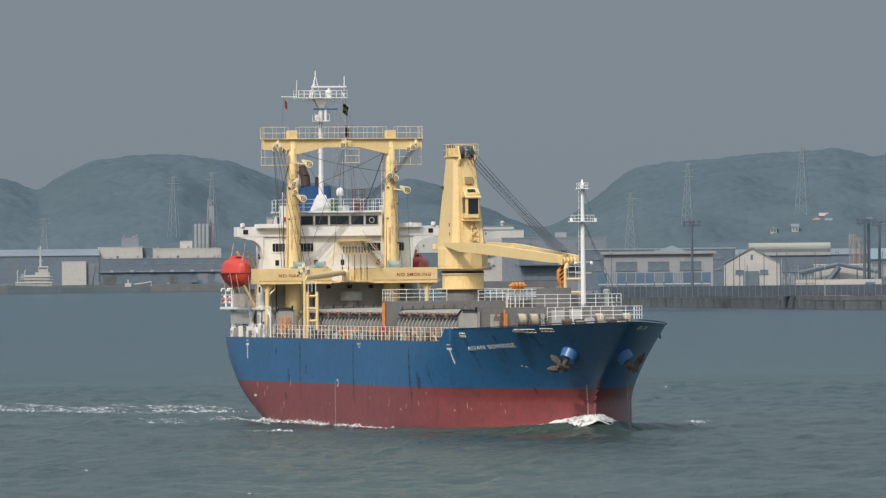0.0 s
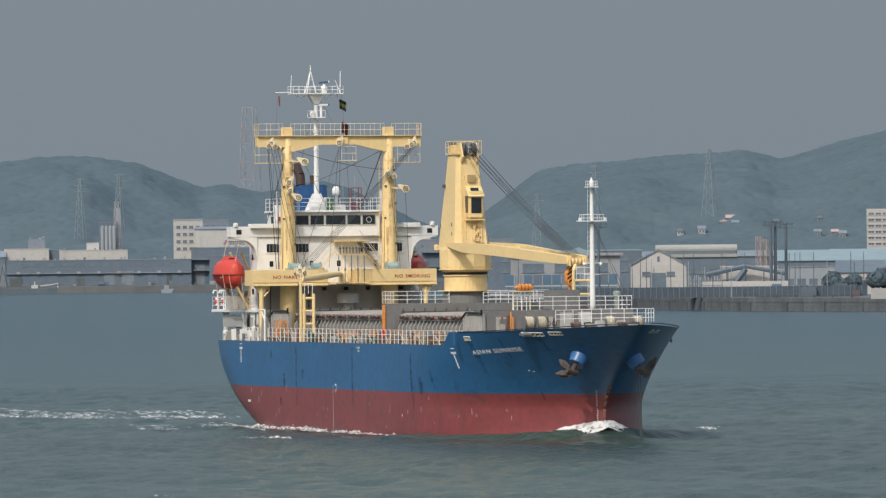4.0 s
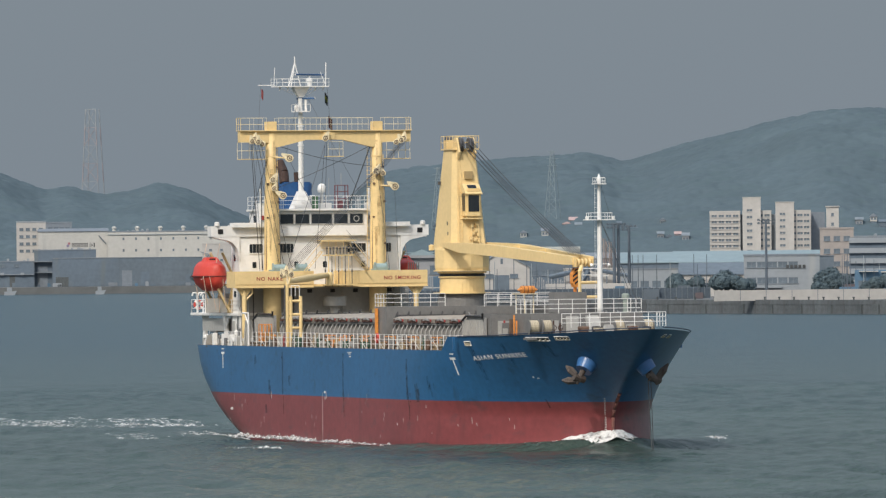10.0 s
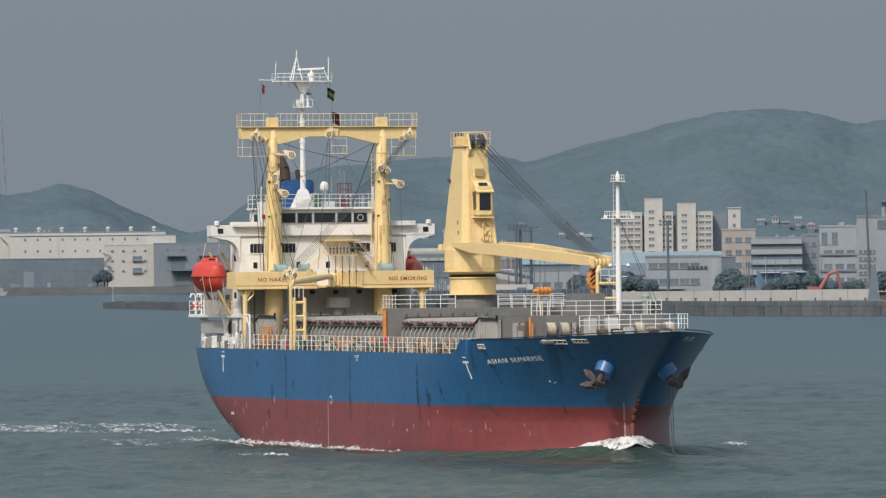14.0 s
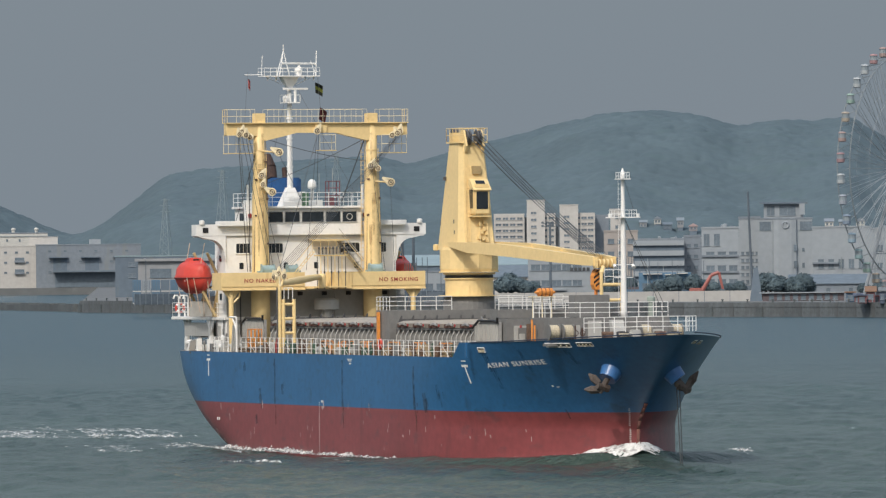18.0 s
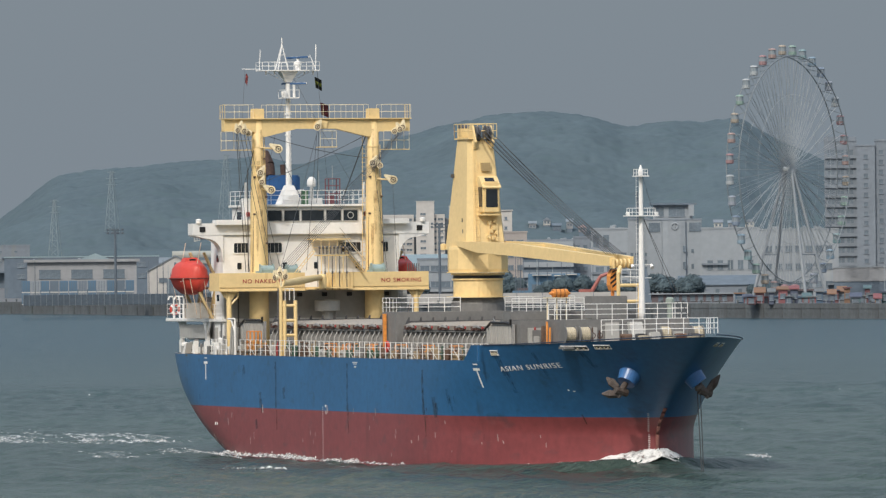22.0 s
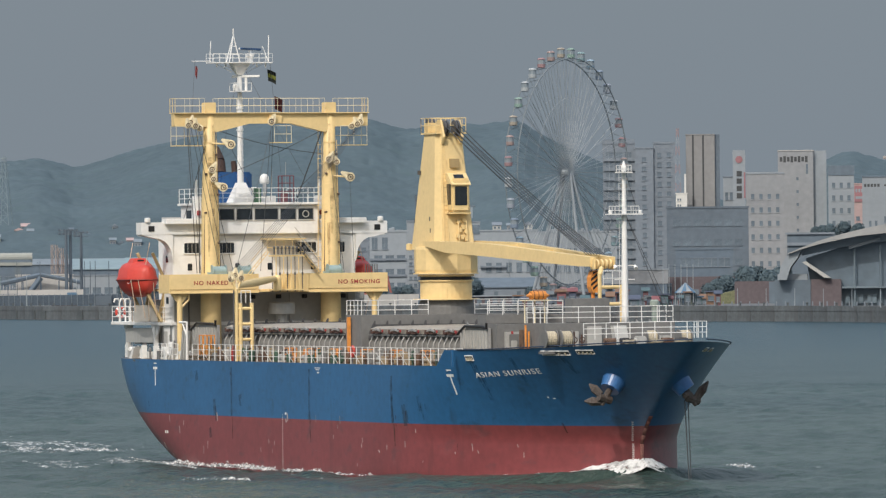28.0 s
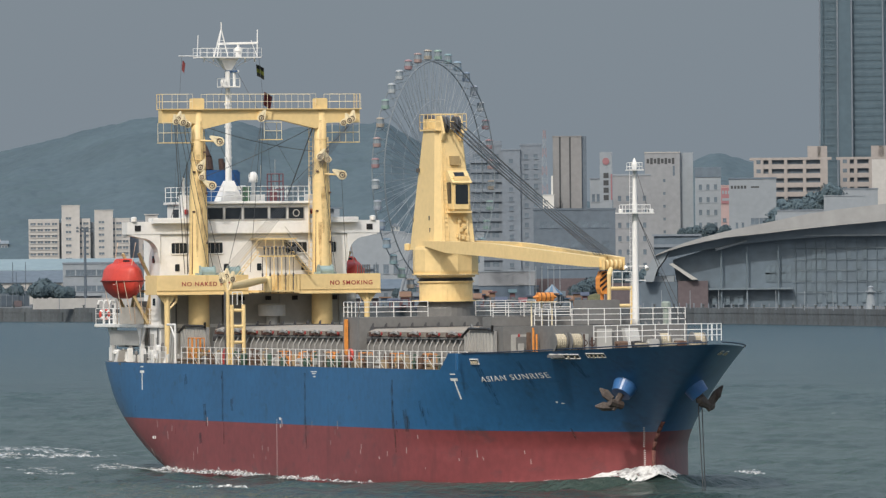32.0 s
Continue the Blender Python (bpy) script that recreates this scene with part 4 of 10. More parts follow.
# funnel
funnel = fit("funnel", box(B(), 6.4, 8.9, -1.25, 1.25, 18.7, 21.2, 0.12), mat("funnel_blue_paint", (0.022, 0.085, 0.23), 0.45, 0, 0.15), "blue funnel casing with sooty pipes")
bm = B()
tube(bm, (8.0, -0.9, 21.1), (7.6, -0.85, 22.0), 0.42, n=14)
tube(bm, (7.6, -0.85, 22.0), (6.9, -1.0, 22.9), 0.42, 0.4, n=14)
tube(bm, (7.8, 0.25, 21.1), (7.6, 0.25, 22.0), 0.2, n=10)
tube(bm, (7.3, 0.6, 21.1), (7.0, 0.6, 21.7), 0.22, n=10)
fit("exhaust_pipe", bm, mat("sooty_brown_pipe", (0.05, 0.03, 0.025), 0.8, 0.2, 0.3), "sooty brown exhaust pipes", parent=funnel)
# mast
mast = new("signal_mast")
mast.parent, mast.location = ship, (-MID, -0.16, -0.2)
MX = 10.3
fit("mast_base", frustum(B(), (MX - 0.85, MX + 0.85, -0.95, 0.95), 18.9, (MX - 0.3, MX + 0.3, -0.3, 0.3), 20.6), WHITE, "white tapered mast foot", parent=mast)
bm = B()
tube(bm, (MX, 0, 20.3), (MX, 0, 28.4), 0.24, 0.17, n=14)
for k in range(16):
    tube(bm, (MX + 0.3, -0.15, 20.6 + 0.4 * k), (MX + 0.3, 0.15, 20.6 + 0.4 * k), 0.02, n=4)
for z in (22.2, 24.4, 26.0):
    lathe(bm, [(0.27, 0), (0.27, 0.12)], 12, (MX, 0, z))
fit("mast_pole", bm, WHITE, parent=mast)
bm = B()
box(bm, MX - 0.5, MX + 0.9, -0.6, 0.6, 27.25, 27.33)
for yy in (-0.6, 0.6):
    for xx in (MX - 0.5, MX + 0.9):
        tube(bm, (xx, yy, 27.3), (xx, yy, 27.9), 0.025, n=4)
    tube(bm, (MX - 0.5, yy, 27.9), (MX + 0.9, yy, 27.9), 0.025, n=4)
tube(bm, (MX + 0.9, -0.6, 27.9), (MX + 0.9, 0.6, 27.9), 0.02, n=4)
lathe(bm, [(0.2, 0), (0.25, 0.3), (0.18, 0.5)], 12, (MX + 0.3, -0.4, 27.35))
fit("lower_platform", bm, WHITE, parent=mast)
bm = B()
frustum(bm, (MX - 0.2, MX + 0.2, -0.22, 0.22), 28.5, (MX - 0.5, MX + 0.5, -0.7, 0.7), 29.35)
for yy in (-1.9, -1.2, 1.2, 1.9):
    tube(bm, (MX, yy, 29.36), (MX, yy * 0.3, 28.7), 0.025, n=4)
    lathe(bm, [(0.06, -0.3), (0.07, 0.0)], 8, (MX + 0.4, yy, 29.35))
box(bm, MX - 0.8, MX + 0.8, -2.3, 2.3, 29.35, 29.43)
fit("upper_platform", bm, WHITE, parent=mast)
bm = B()
for k in range(10):
    yy = -2.3 + 4.6 * k / 9
    for xx in (MX - 0.8, MX + 0.8):
        tube(bm, (xx, yy, 29.4), (xx, yy, 30.05), 0.016, n=4)
for xx in (MX - 0.8, MX + 0.8):
    for z in (29.75, 30.05):
        tube(bm, (xx, -2.3, z), (xx, 2.3, z), 0.017, n=4)
tube(bm, (MX, -2.2, 29.5), (MX, -3.7, 29.5), 0.035, n=5)
tube(bm, (MX, -2.3, 29.4), (MX, -2.2, 31.0), 0.03, n=5)
tube(bm, (MX, 2.25, 29.4), (MX, 2.3, 31.4), 0.04, n=5)
tube(bm, (MX, 2.3, 29.4), (MX, 1.8, 30.6), 0.03, n=5)
fit("platform_rail", bm, WHITE, parent=mast)
bm = B()
for dx, dy in ((-0.35, -0.45), (0.35, -0.45), (0.0, 0.5)):
    tube(bm, (MX + dx, -0.45 + dy, 29.4), (MX, -0.45, 31.4), 0.045, n=5)
for z, k in ((30.0, 0.72), (30.6, 0.42)):
    tube(bm, (MX, -0.45 - 0.45 * k, z), (MX, -0.45 + 0.5 * k, z), 0.03, n=4)
tube(bm, (MX, -0.45, 31.3), (MX, -0.45, 31.9), 0.05, n=6)
fit("topmast", bm, WHITE, parent=mast)
bm = B()
lathe(bm, [(0.2, 0), (0.22, 0.35), (0.3, 0.4), (0.3, 0.62), (0.1, 0.7), (0.1, 0.88)], 14, (MX + 0.3, 0.72, 29.43))
fit("scanner_pedestal", bm, WHITE, parent=mast)


def scanner(length, thick, label):
    """A radar bar that turns about its post: white on its face, blue on its back."""
    ob = part("radar_scanner", box(B(), 0.0, thick, -length / 2, length / 2, 0, 0.17, 0.03), WHITE, mast, label)
    part("scanner_back", box(B(), -thick, -0.004, -length / 2, length / 2, 0.01, 0.16, 0.03), SCAN_BLUE, ob, "blue back of the scanner")
    return ob


SCAN_BLUE = mat("scanner_blue_paint", (0.05, 0.12, 0.26), 0.5, 0, 0.1)
radar_upper = scanner(3.4, 0.12, "long white and blue radar scanner bar")
radar_lower = scanner(2.2, 0.09, "short white and blue radar scanner bar")
bm = B()
tube(bm, (MX + 0.3, 0.4, 27.3), (MX + 0.3, 0.4, 28.3), 0.11, n=8)
fit("scanner_pedestal", bm, WHITE, parent=mast)

# roof gear
bm = B()
lathe(bm, [(0.14, 0), (0.14, 1.35), (0.33, 1.4), (0.36, 1.6), (0.33, 1.9), (0.2, 2.08), (0.05, 2.14)], 18, (11.4, 1.3, 18.9))
fit("satellite_dome", bm, WHITE, "white satellite dome on a post", smooth=True)
bm = B()
lathe(bm, [(0.1, 0), (0.1, 0.8), (0.38, 0.85), (0.36, 1.05), (0.2, 1.15)], 16, (11.6, 0.4, 18.9))
box(bm, 11.2, 11.9, 0.6, 2.0, 18.9, 19.4)
fit("compass_stand", bm, WHITE)
bm = B()
box(bm, 12.1, 12.5, 0.2, 0.65, 18.9, 20.0, 0.03)
fit("roof_locker", bm, mat("dull_green_paint", (0.06, 0.15, 0.08), 0.6), "dull green roof locker")
frame_m = mat("brown_red_paint", (0.15, 0.055, 0.065), 0.6)
flag_frame = new("flag_locker_frame")
flag_frame.parent, flag_frame.location = ship, (-MID, 0, 0)
tagged(flag_frame, "brown-red steel frame on the wheelhouse top")
for yy in (3.0, 3.9):
    for xx in (9.7, 10.5):
        fit("post", tube(B(), (xx, yy, 18.9), (xx, yy, 20.9), 0.045, n=5), frame_m, parent=flag_frame)
for z in (19.75, 20.35, 20.88):
    for yy in (3.0, 3.9):
        fit("rail", tube(B(), (9.7, yy, z), (10.5, yy, z), 0.035, n=5), frame_m, parent=flag_frame)
    for xx in (9.7, 10.5):
        fit("rail", tube(B(), (xx, 3.0, z), (xx, 3.9, z), 0.035, n=5), frame_m, parent=flag_frame)
fit("locker", box(B(), 9.8, 10.4, 3.1, 3.5, 18.95, 19.6, 0.02), frame_m, parent=flag_frame)
bm = B()
for yy, h in ((2.3, 2.6), (-1.9, 1.6), (3.4, 3.0)):
    tube(bm, (10.2, yy, 18.9), (10.2, yy, 18.9 + h), 0.02, n=4)
fit("whip_aerial", bm, LGREY)
# starboard light screen and ladder pole by the wheelhouse
for s in (-1, 1):
    bm = B()
    box(bm, 13.2, 14.0, s * 4.75 - 0.25, s * 4.75 + 0.25, 17.6, 19.4, 0.04)
    tube(bm, (13.6, s * 4.75, 19.4), (13.6, s * 4.75, 20.6), 0.1, n=8)
    fit("side_light_box", bm, WHITE, "white side light box")
    bm = B()
    lathe(bm, [(0.13, 0), (0.14, 0.3), (0.08, 0.36)], 10, (14.1, s * 4.75, 18.0))
    fit("side_light", bm, REDPAINT if s > 0 else REDPAINT, parent=house)

# ---- goal-post mast with derrick gear ----
GX = 16.2
goal = new("goal_post_mast")
goal.parent, goal.location = ship, (-MID, 0, 0)
tagged(goal, "cream goal-post derrick mast")
GRIME = stain("brown_grime_run", (0.34, 0.21, 0.09), 0.36, 0.74, 0.55)


def post_strip(yc, a, z0, z1, w):
    """A narrow run of grime that follows the round post."""
    bm = B()
    rows = []
    for k in range(9):
        z = z0 + (z1 - z0) * k / 8
        r = 0.012 + (0.42 + (25.3 - z) * 0.0121 if z > 22 else 0.46 + (22 - z) * 0.0467 if z > 19 else 0.60 + (19 - z) * 0.012 if z > 14 else 0.66)
        h = w / 2 / r * (1 - 0.5 * k / 8)
        rows.append([bm.verts.new((GX + r * math.cos(t), yc + r * math.sin(t), z)) for t in (a - h, a, a + h)])
    for p, q in zip(rows, rows[1:]):
        for i in range(2):
            bm.faces.new((p[i], p[i + 1], q[i + 1], q[i]))
    return bm


for s in (-1, 1):
    bm = B()
    lathe(bm, [(0.78, DECK_Z), (0.72, 13.6), (0.66, 14.0), (0.60, 19.0), (0.46, 22.0), (0.42, 25.3)], 24, (GX, s * 4.63, 0))
    post = fit("post", bm, CREAM, "cream tapered steel post", parent=goal, smooth=True)
    fit("post_head", box(B(), GX - 0.42, GX + 0.42, s * 4.63 - 0.42, s * 4.63 + 0.42, 25.25, 26.15, 0.04), CREAM, parent=goal)
    for z in (17.0, 18.6, 20.2, 21.8, 23.2):
        fit("post_band", lathe(B(), [(0.63 - (z - 17) * 0.025, z), (0.63 - (z - 17) * 0.025, z + 0.09)], 20, (GX, s * 4.63, 0)), CREAM, parent=goal)
    bm = B()
    for k in range(34):
        z = 13.9 + 0.34 * k
        tube(bm, (GX - 0.5, s * 4.63 - s * 0.62 - 0.14, z), (GX - 0.5, s * 4.63 - s * 0.62 + 0.14, z), 0.018, n=4)
    for k in (-0.15, 0.15):
        tube(bm, (GX - 0.5, s * 4.01 + k, 13.8), (GX - 0.45, s * 4.1 + k, 25.2), 0.025, n=4)
    fit("post_ladder", bm, CREAM, parent=goal)
    for dy, zt, rr, m in ((0.66, 21.6, 0.035, DGREY), (0.60, 23.4, 0.03, CREAM), (-0.60, 19.5, 0.03, RUST)):
        fit("conduit", tube(B(), (GX + 0.35, s * 4.63 + dy, 13.8), (GX + 0.3, s * 4.63 + dy * 0.76, zt), rr, n=6), m, parent=goal)
    for z, dy in ((15.9, 0.5), (18.1, -0.45), (19.4, 0.52), (20.9, -0.4), (22.3, 0.4)):
        fit("clamp", box(B(), GX + 0.28, GX + 0.5, s * 4.63 + dy - 0.08, s * 4.63 + dy + 0.08, z, z + 0.14, 0.02), RUST, parent=goal)
    for k, (a, z0, z1, w) in enumerate(((-0.35, 24.6, 21.0, 0.20), (0.25, 22.2, 19.0, 0.26), (-0.1, 19.9, 16.6, 0.3), (0.45, 18.4, 15.0, 0.24), (-0.5, 17.4, 14.2, 0.28))):
        fit("rust_streak", post_strip(s * 4.63, a * s, z0, z1, w), GRIME, parent=goal)
# crossbeam with haunches, drawn out fore and aft
low = [(-7.4, 24.45), (-5.05, 24.40), (-4.20, 24.0), (-3.0, 24.28), (-1.6, 24.62), (1.6, 24.62), (3.0, 24.28), (4.2, 24.0), (5.05, 24.40), (7.5, 24.45)]
fit("crossbeam", prism(B(), low + [(7.5, 25.36), (-7.4, 25.36)], GX - 0.32, GX + 0.36, "x"), CREAM, "cream haunched crossbeam", parent=goal)
bm = B()
box(bm, GX - 0.6, GX + 0.6, -7.45, 7.55, 25.36, 25.42)
fit("beam_walkway", bm, CREAM, parent=goal)


def frame_rail(name, pts, height, gap, material, parent, r=0.02, rails=2):
    """Rails bent along pts and the posts under them, each a piece of its own."""
    pts = [Vector(p) for p in pts]
    for k in range(rails):
        up = Vector((0, 0, height * (1 - k / rails)))
        top = fit(name, pipe(B(), [p + up for p in pts], r, 4), material, parent=parent)
    post = None
    for a, b in zip(pts, pts[1:]):
        n = max(1, round((b - a).length / gap))
        for i in range(n + (b is pts[-1])):
            if post is None:
                post = fit("rail_post", tube(B(), (0, 0, 0), (0, 0, height), r, n=4), material, parent=parent)
                post.location = a.lerp(b, i / n)
            else:
                again(post, "rail_post", a.lerp(b, i / n), parent=parent)
    return top


RAILC = mat("pale_cream_rail_paint", (0.74, 0.66, 0.48), 0.5, 0, 0.15, 2.0, 0.0, (0.4, 0.25, 0.12), 0.62)
for dx in (-0.58, 0.58):
    for y0, y1 in ((-7.4, -5.15), (-4.1, 4.1), (5.15, 7.5)):
        frame_rail("walkway_rail", [(GX + dx, y0, 25.4), (GX + dx, y1, 25.4)], 1.05, 0.95, RAILC, goal, 0.014)
for s in (-1, 1):
    frame_rail("walkway_rail", [(GX - 0.58, s * 7.42, 25.4), (GX + 0.58, s * 7.42, 25.4)], 1.05, 0.6, CREAM, goal)
    frame_rail("end_basket", [(GX + 0.6, s * 5.3, 23.05), (GX + 0.6, s * 7.35, 23.05), (GX - 0.6, s * 7.35, 23.05), (GX - 0.6, s * 5.3, 23.05)], 1.38, 1.0, RAILC, goal, 0.021, 2)
    fit("basket_floor", box(B(), GX - 0.6, GX + 0.6, min(s * 5.2, s * 7.4), max(s * 5.2, s * 7.4), 23.0, 23.06), CREAM, parent=goal)
frame_rail("middle_basket", [(GX + 0.7, 0.15, 23.25), (GX + 0.7, 1.45, 23.25), (GX - 0.3, 1.45, 23.25)], 1.2, 1.3, RAILC, goal, 0.022, 2)
fit("basket_floor", box(B(), GX - 0.3, GX + 0.75, 0.1, 1.5, 23.2, 23.26), CREAM, parent=goal)
bm = B()
prism(bm, [(-0.3, 24.64), (0.75, 24.64), (0.85, 25.2), (-0.1, 25.34)], GX + 0.36, GX + 0.5, "x")
fit("sheave_bracket", bm, CREAM, parent=goal)


def block(x, y, z, r, parent, turn=0.0, lean=0.0):
    """A cream sheave block: two pear-shaped cheeks, the dark sheave between them and its pin."""
    pear = [(0.0, 2.3 * r), (-0.22 * r, 2.2 * r)] + [(r * math.cos(radians(a)), r * math.sin(radians(a))) for a in range(155, 386, 21)] + [(0.22 * r, 2.2 * r)]
    bm = B()
    for d in (-0.13, 0.09):
        prism(bm, pear, d, d + 0.04)
    tube(bm, (0, -0.09, 0.0), (0, 0.09, 0.0), r * 0.7, n=14)
    for d in (-0.15, 0.15):
        ring(bm, (0, d, 0), r * 0.78, 0.022, "y", 16, 5)
    ob = fit("sheave_block", bm, mat_block, parent=parent)
    ob.location, ob.rotation_euler = (x, y, z), (0, radians(lean), radians(turn))
    part("sheave", ring(ring(B(), (0, -0.14, 0), r * 0.56, 0.03, "y", 16, 5), (0, 0.14, 0), r * 0.56, 0.03, "y", 16, 5), RUST, ob)
    part("pin", tube(B(), (0, -0.19, 0), (0, 0.19, 0), r * 0.2, n=8), DGREY, ob)
    return ob


mat_block = mat("cream_block_paint", (0.78, 0.68, 0.46), 0.5, 0, 0.2, 1.5, 0.0, (0.12, 0.08, 0.05), 0.58)
for x, y, z, r, turn, lean in ((17.0, -6.3, 24.7, 0.32, 70, 15), (17.0, -5.6, 24.3, 0.3, 60, -35), (17.0, -0.1, 24.75, 0.36, 75, 25), (17.0, 6.1, 24.4, 0.3, 70, 35), (17.1, 6.7, 24.7, 0.34, 75, 10),
                             (17.1, -3.3, 23.1, 0.42, 80, -60), (17.1, -3.9, 20.0, 0.40, 80, -60), (17.0, -4.7, 21.3, 0.36, 70, 30), (17.0, 4.3, 22.0, 0.36, 70, 30), (17.1, 5.9, 20.7, 0.42, 80, -60), (17.0, 4.9, 21.8, 0.3, 70, -20), (17.0, -4.6, 20.6, 0.3, 70, 20), (17.15, -6.55, 24.5, 0.3, 80, -10), (17.2, -6.05, 24.45, 0.32, 85, 5), (17.2, 6.45, 24.55, 0.32, 80, -25)):
    block(x, y, z, r * 0.8, goal, turn, lean)
for y, z in ((-3.3, 23.1), (-3.9, 20.0), (5.9, 20.7), (4.3, 22.0)):
    s = -4.63 if y < 0 else 4.63
    bm = B()
    tube(bm, (GX + 0.4, s, z + 0.1), (17.1, y, z), 0.07, n=6)
    fit("block_arm", bm, CREAM, parent=goal)

# winch platforms with warnings
plat = new("winch_platform")
plat.parent, plat.location = ship, (-MID, 0, 0)
# added plate, hidden behind the platform: keeps sun off the house front
fit("platform_back", box(B(), 15.04, 15.64, -8.3, 8.3, 12.5, 12.6), CREAM, parent=plat)
for y0, y1 in ((-8.4, -1.55), (2.25, 8.4)):
    b = fit("platform_box", box(B(), 15.6, 18.0, y0, y1, 12.36, 13.72, 0.02), CREAM, "cream steel winch platform front", parent=plat)
    fit("platform_lip", box(B(), 18.0, 18.06, y0, y1, 12.34, 12.44), CREAM, parent=plat)
    # thin brown strip drawn as a shadow line along the platform front
    fit("platform_shadow_gap", box(B(), 15.6, 18.04, y0 + 0.02, y1 - 0.02, 12.62, 12.64), mat("dirt_line", (0.35, 0.24, 0.1), 0.8), parent=plat)
fit("platform_wing", prism(B(), [(18.0, 2.25), (18.0, 1.0), (16.6, 0.6), (16.6, 2.25)], 12.36, 13.7, "z"), CREAM, parent=plat)
lettering("warning_sign", "NO NAKED FLAME", 0.42, REDPAINT, plat, lambda u, v, d: Vector((18.005 + d, -6.55 + 4.35 * u, 12.95 + v)), "red painted warning words", 0.014)
lettering("warning_sign", "NO SMOKING", 0.42, REDPAINT, plat, lambda u, v, d: Vector((18.005 + d, 4.55 + 3.22 * u, 12.95 + v)), "red painted warning words", 0.014)
for y in (-7.5, 7.5):
    bm = B()
    tube(bm, (17.6, y, DECK_Z), (17.6, y, 12.36), 0.2, n=14)
    prism(bm, [(y - 0.7, 12.36), (y + 0.7, 12.36), (y + 0.2, 11.7), (y - 0.2, 11.7)], 17.5, 17.7, "x")
    if y < 0:
        tube(bm, (17.6, y, 11.2), (17.6, y + 0.7, 11.9), 0.09, n=6)
        tube(bm, (17.6, y + 0.7, 11.9), (17.6, y + 0.7, 12.4), 0.09, n=6)
    fit("platform_leg", bm, CREAM, parent=plat)
for y, w in ((-4.3, 0.95), (-2.3, 0.7), (4.6, 0.9)):
    bm = B()
    tube(bm, (17.0, y - w / 2, 13.95), (17.0, y + w / 2, 13.95), 0.34, n=16)
    fit("winch_drum", bm, BLUEGREY, "pale blue winch drum", parent=plat)
    bm = B()
    for d in (-w / 2 - 0.06, w / 2):
        tube(bm, (17.0, y + d, 13.95), (17.0, y + d + 0.06, 13.95), 0.44, n=16)
    box(bm, 16.7, 17.3, y - w / 2 - 0.3, y + w / 2 + 0.3, 13.72, 13.86)
    fit("winch_frame", bm, BLUEGREY, parent=plat)
bm = B()
for k in range(6):
    tube(bm, (17.3, 6.95 + 0.18 * k, 13.7), (17.3, 6.95 + 0.18 * k, 14.35), 0.04, n=5)
fit("control_levers", bm, DGREY, parent=plat)
# control manifold between the platforms
man = new("valve_manifold")
man.parent, man.location = ship, (-MID, 0, 0)
bm = B()
box(bm, 18.6, 19.0, -1.0, 1.6, 14.95, 15.05)
box(bm, 18.6, 19.0, -1.0, 1.6, 12.5, 12.6)
fit("manifold_frame", bm, CREAM, parent=man)
# assumed floor, added across the gap to shade the wall below
fit("manifold_floor", box(B(), 15.05, 18.6, -1.5, 2.2, 12.42, 12.5), CREAM, parent=man)
for k in range(9):
    y = -0.85 + 0.29 * k
    bm = B()
    tube(bm, (18.95, y, 12.4), (18.95, y, 15.0), 0.035, n=6)
    tube(bm, (18.95, y, 13.6), (18.95, y, 13.8), 0.07, n=6)
    fit("pipe", bm, CREAM if k % 2 else DGREY, parent=man)
    bm = B()
    tube(bm, (19.05, y + 0.12, 15.1), (19.05, y + 0.12, 15.55), 0.05, n=5)
    lathe(bm, [(0.08, 0), (0.1, 0.12), (0.05, 0.2)], 8, (19.05, y + 0.12, 15.5))
    fit("valve", bm, DGREY, parent=man)
for y0, y1, z0, z1 in ((-2.4, -1.0, 13.7, 15.3), (3.0, 1.6, 13.7, 15.3)):
    for x, up, r in ((18.7, 0.0, 0.03), (18.7, 0.9, 0.022), (18.0, 0.0, 0.03)):
        fit("stair_rail" if up else "stair_string", tube(B(), (x, y0, z0 + up), (x, y1, z1 + up), r, n=5), CREAM, parent=man)
    for k in range(7):
        f = k / 6
        fit("tread", tube(B(), (18.0, y0 + (y1 - y0) * f, z0 + (z1 - z0) * f), (18.7, y0 + (y1 - y0) * f, z0 + (z1 - z0) * f), 0.03, n=4), CREAM, parent=man)
frame_rail("manifold_rail", [(18.3, -1.0, 15.05), (18.3, 1.6, 15.05)], 1.1, 0.6, CREAM, man)

# derrick boom, its heel and crutch tower
derrick = new("derrick_boom")
derrick.parent, derrick.location = ship, (-MID, 0, 0)
H, E_ = Vector((19.4, -0.85, 13.35)), Vector((33.25, -8.68, 12.9))
bm = B()
tube(bm, H, H.lerp(E_, 0.5), 0.22, 0.3, n=14, cap=True)
tube(bm, H.lerp(E_, 0.5), E_, 0.3, 0.2, n=14)
fit("boom", bm, CREAM, "cream steel derrick boom", parent=derrick, smooth=False)
bm = B()
lathe(bm, [(0.3, 0), (0.3, 0.9), (0.2, 1.1)], 12, (19.3, -0.6, 12.5))
fit("gooseneck", bm, CREAM, parent=derrick)
for dy, dz, dx in ((-0.35, 0.5, 0.0), (0.3, 0.55, 0.1), (0.0, 0.75, -0.1)):
    block(E_.x + dx, E_.y + dy, E_.z + dz, 0.24, derrick, 60 + 100 * dy, 30 * dy)
bm = B()
for d in ((-0.5, 0.65), (0.0, 0.8), (0.5, 0.6)):
    tube(bm, E_ + Vector((0.1, 0, -0.25)), E_ + Vector((0, d[0], d[1])), 0.1, 0.06, n=6)
fit("boom_head", bm, mat_block, parent=derrick)
tower = new("crutch_tower")
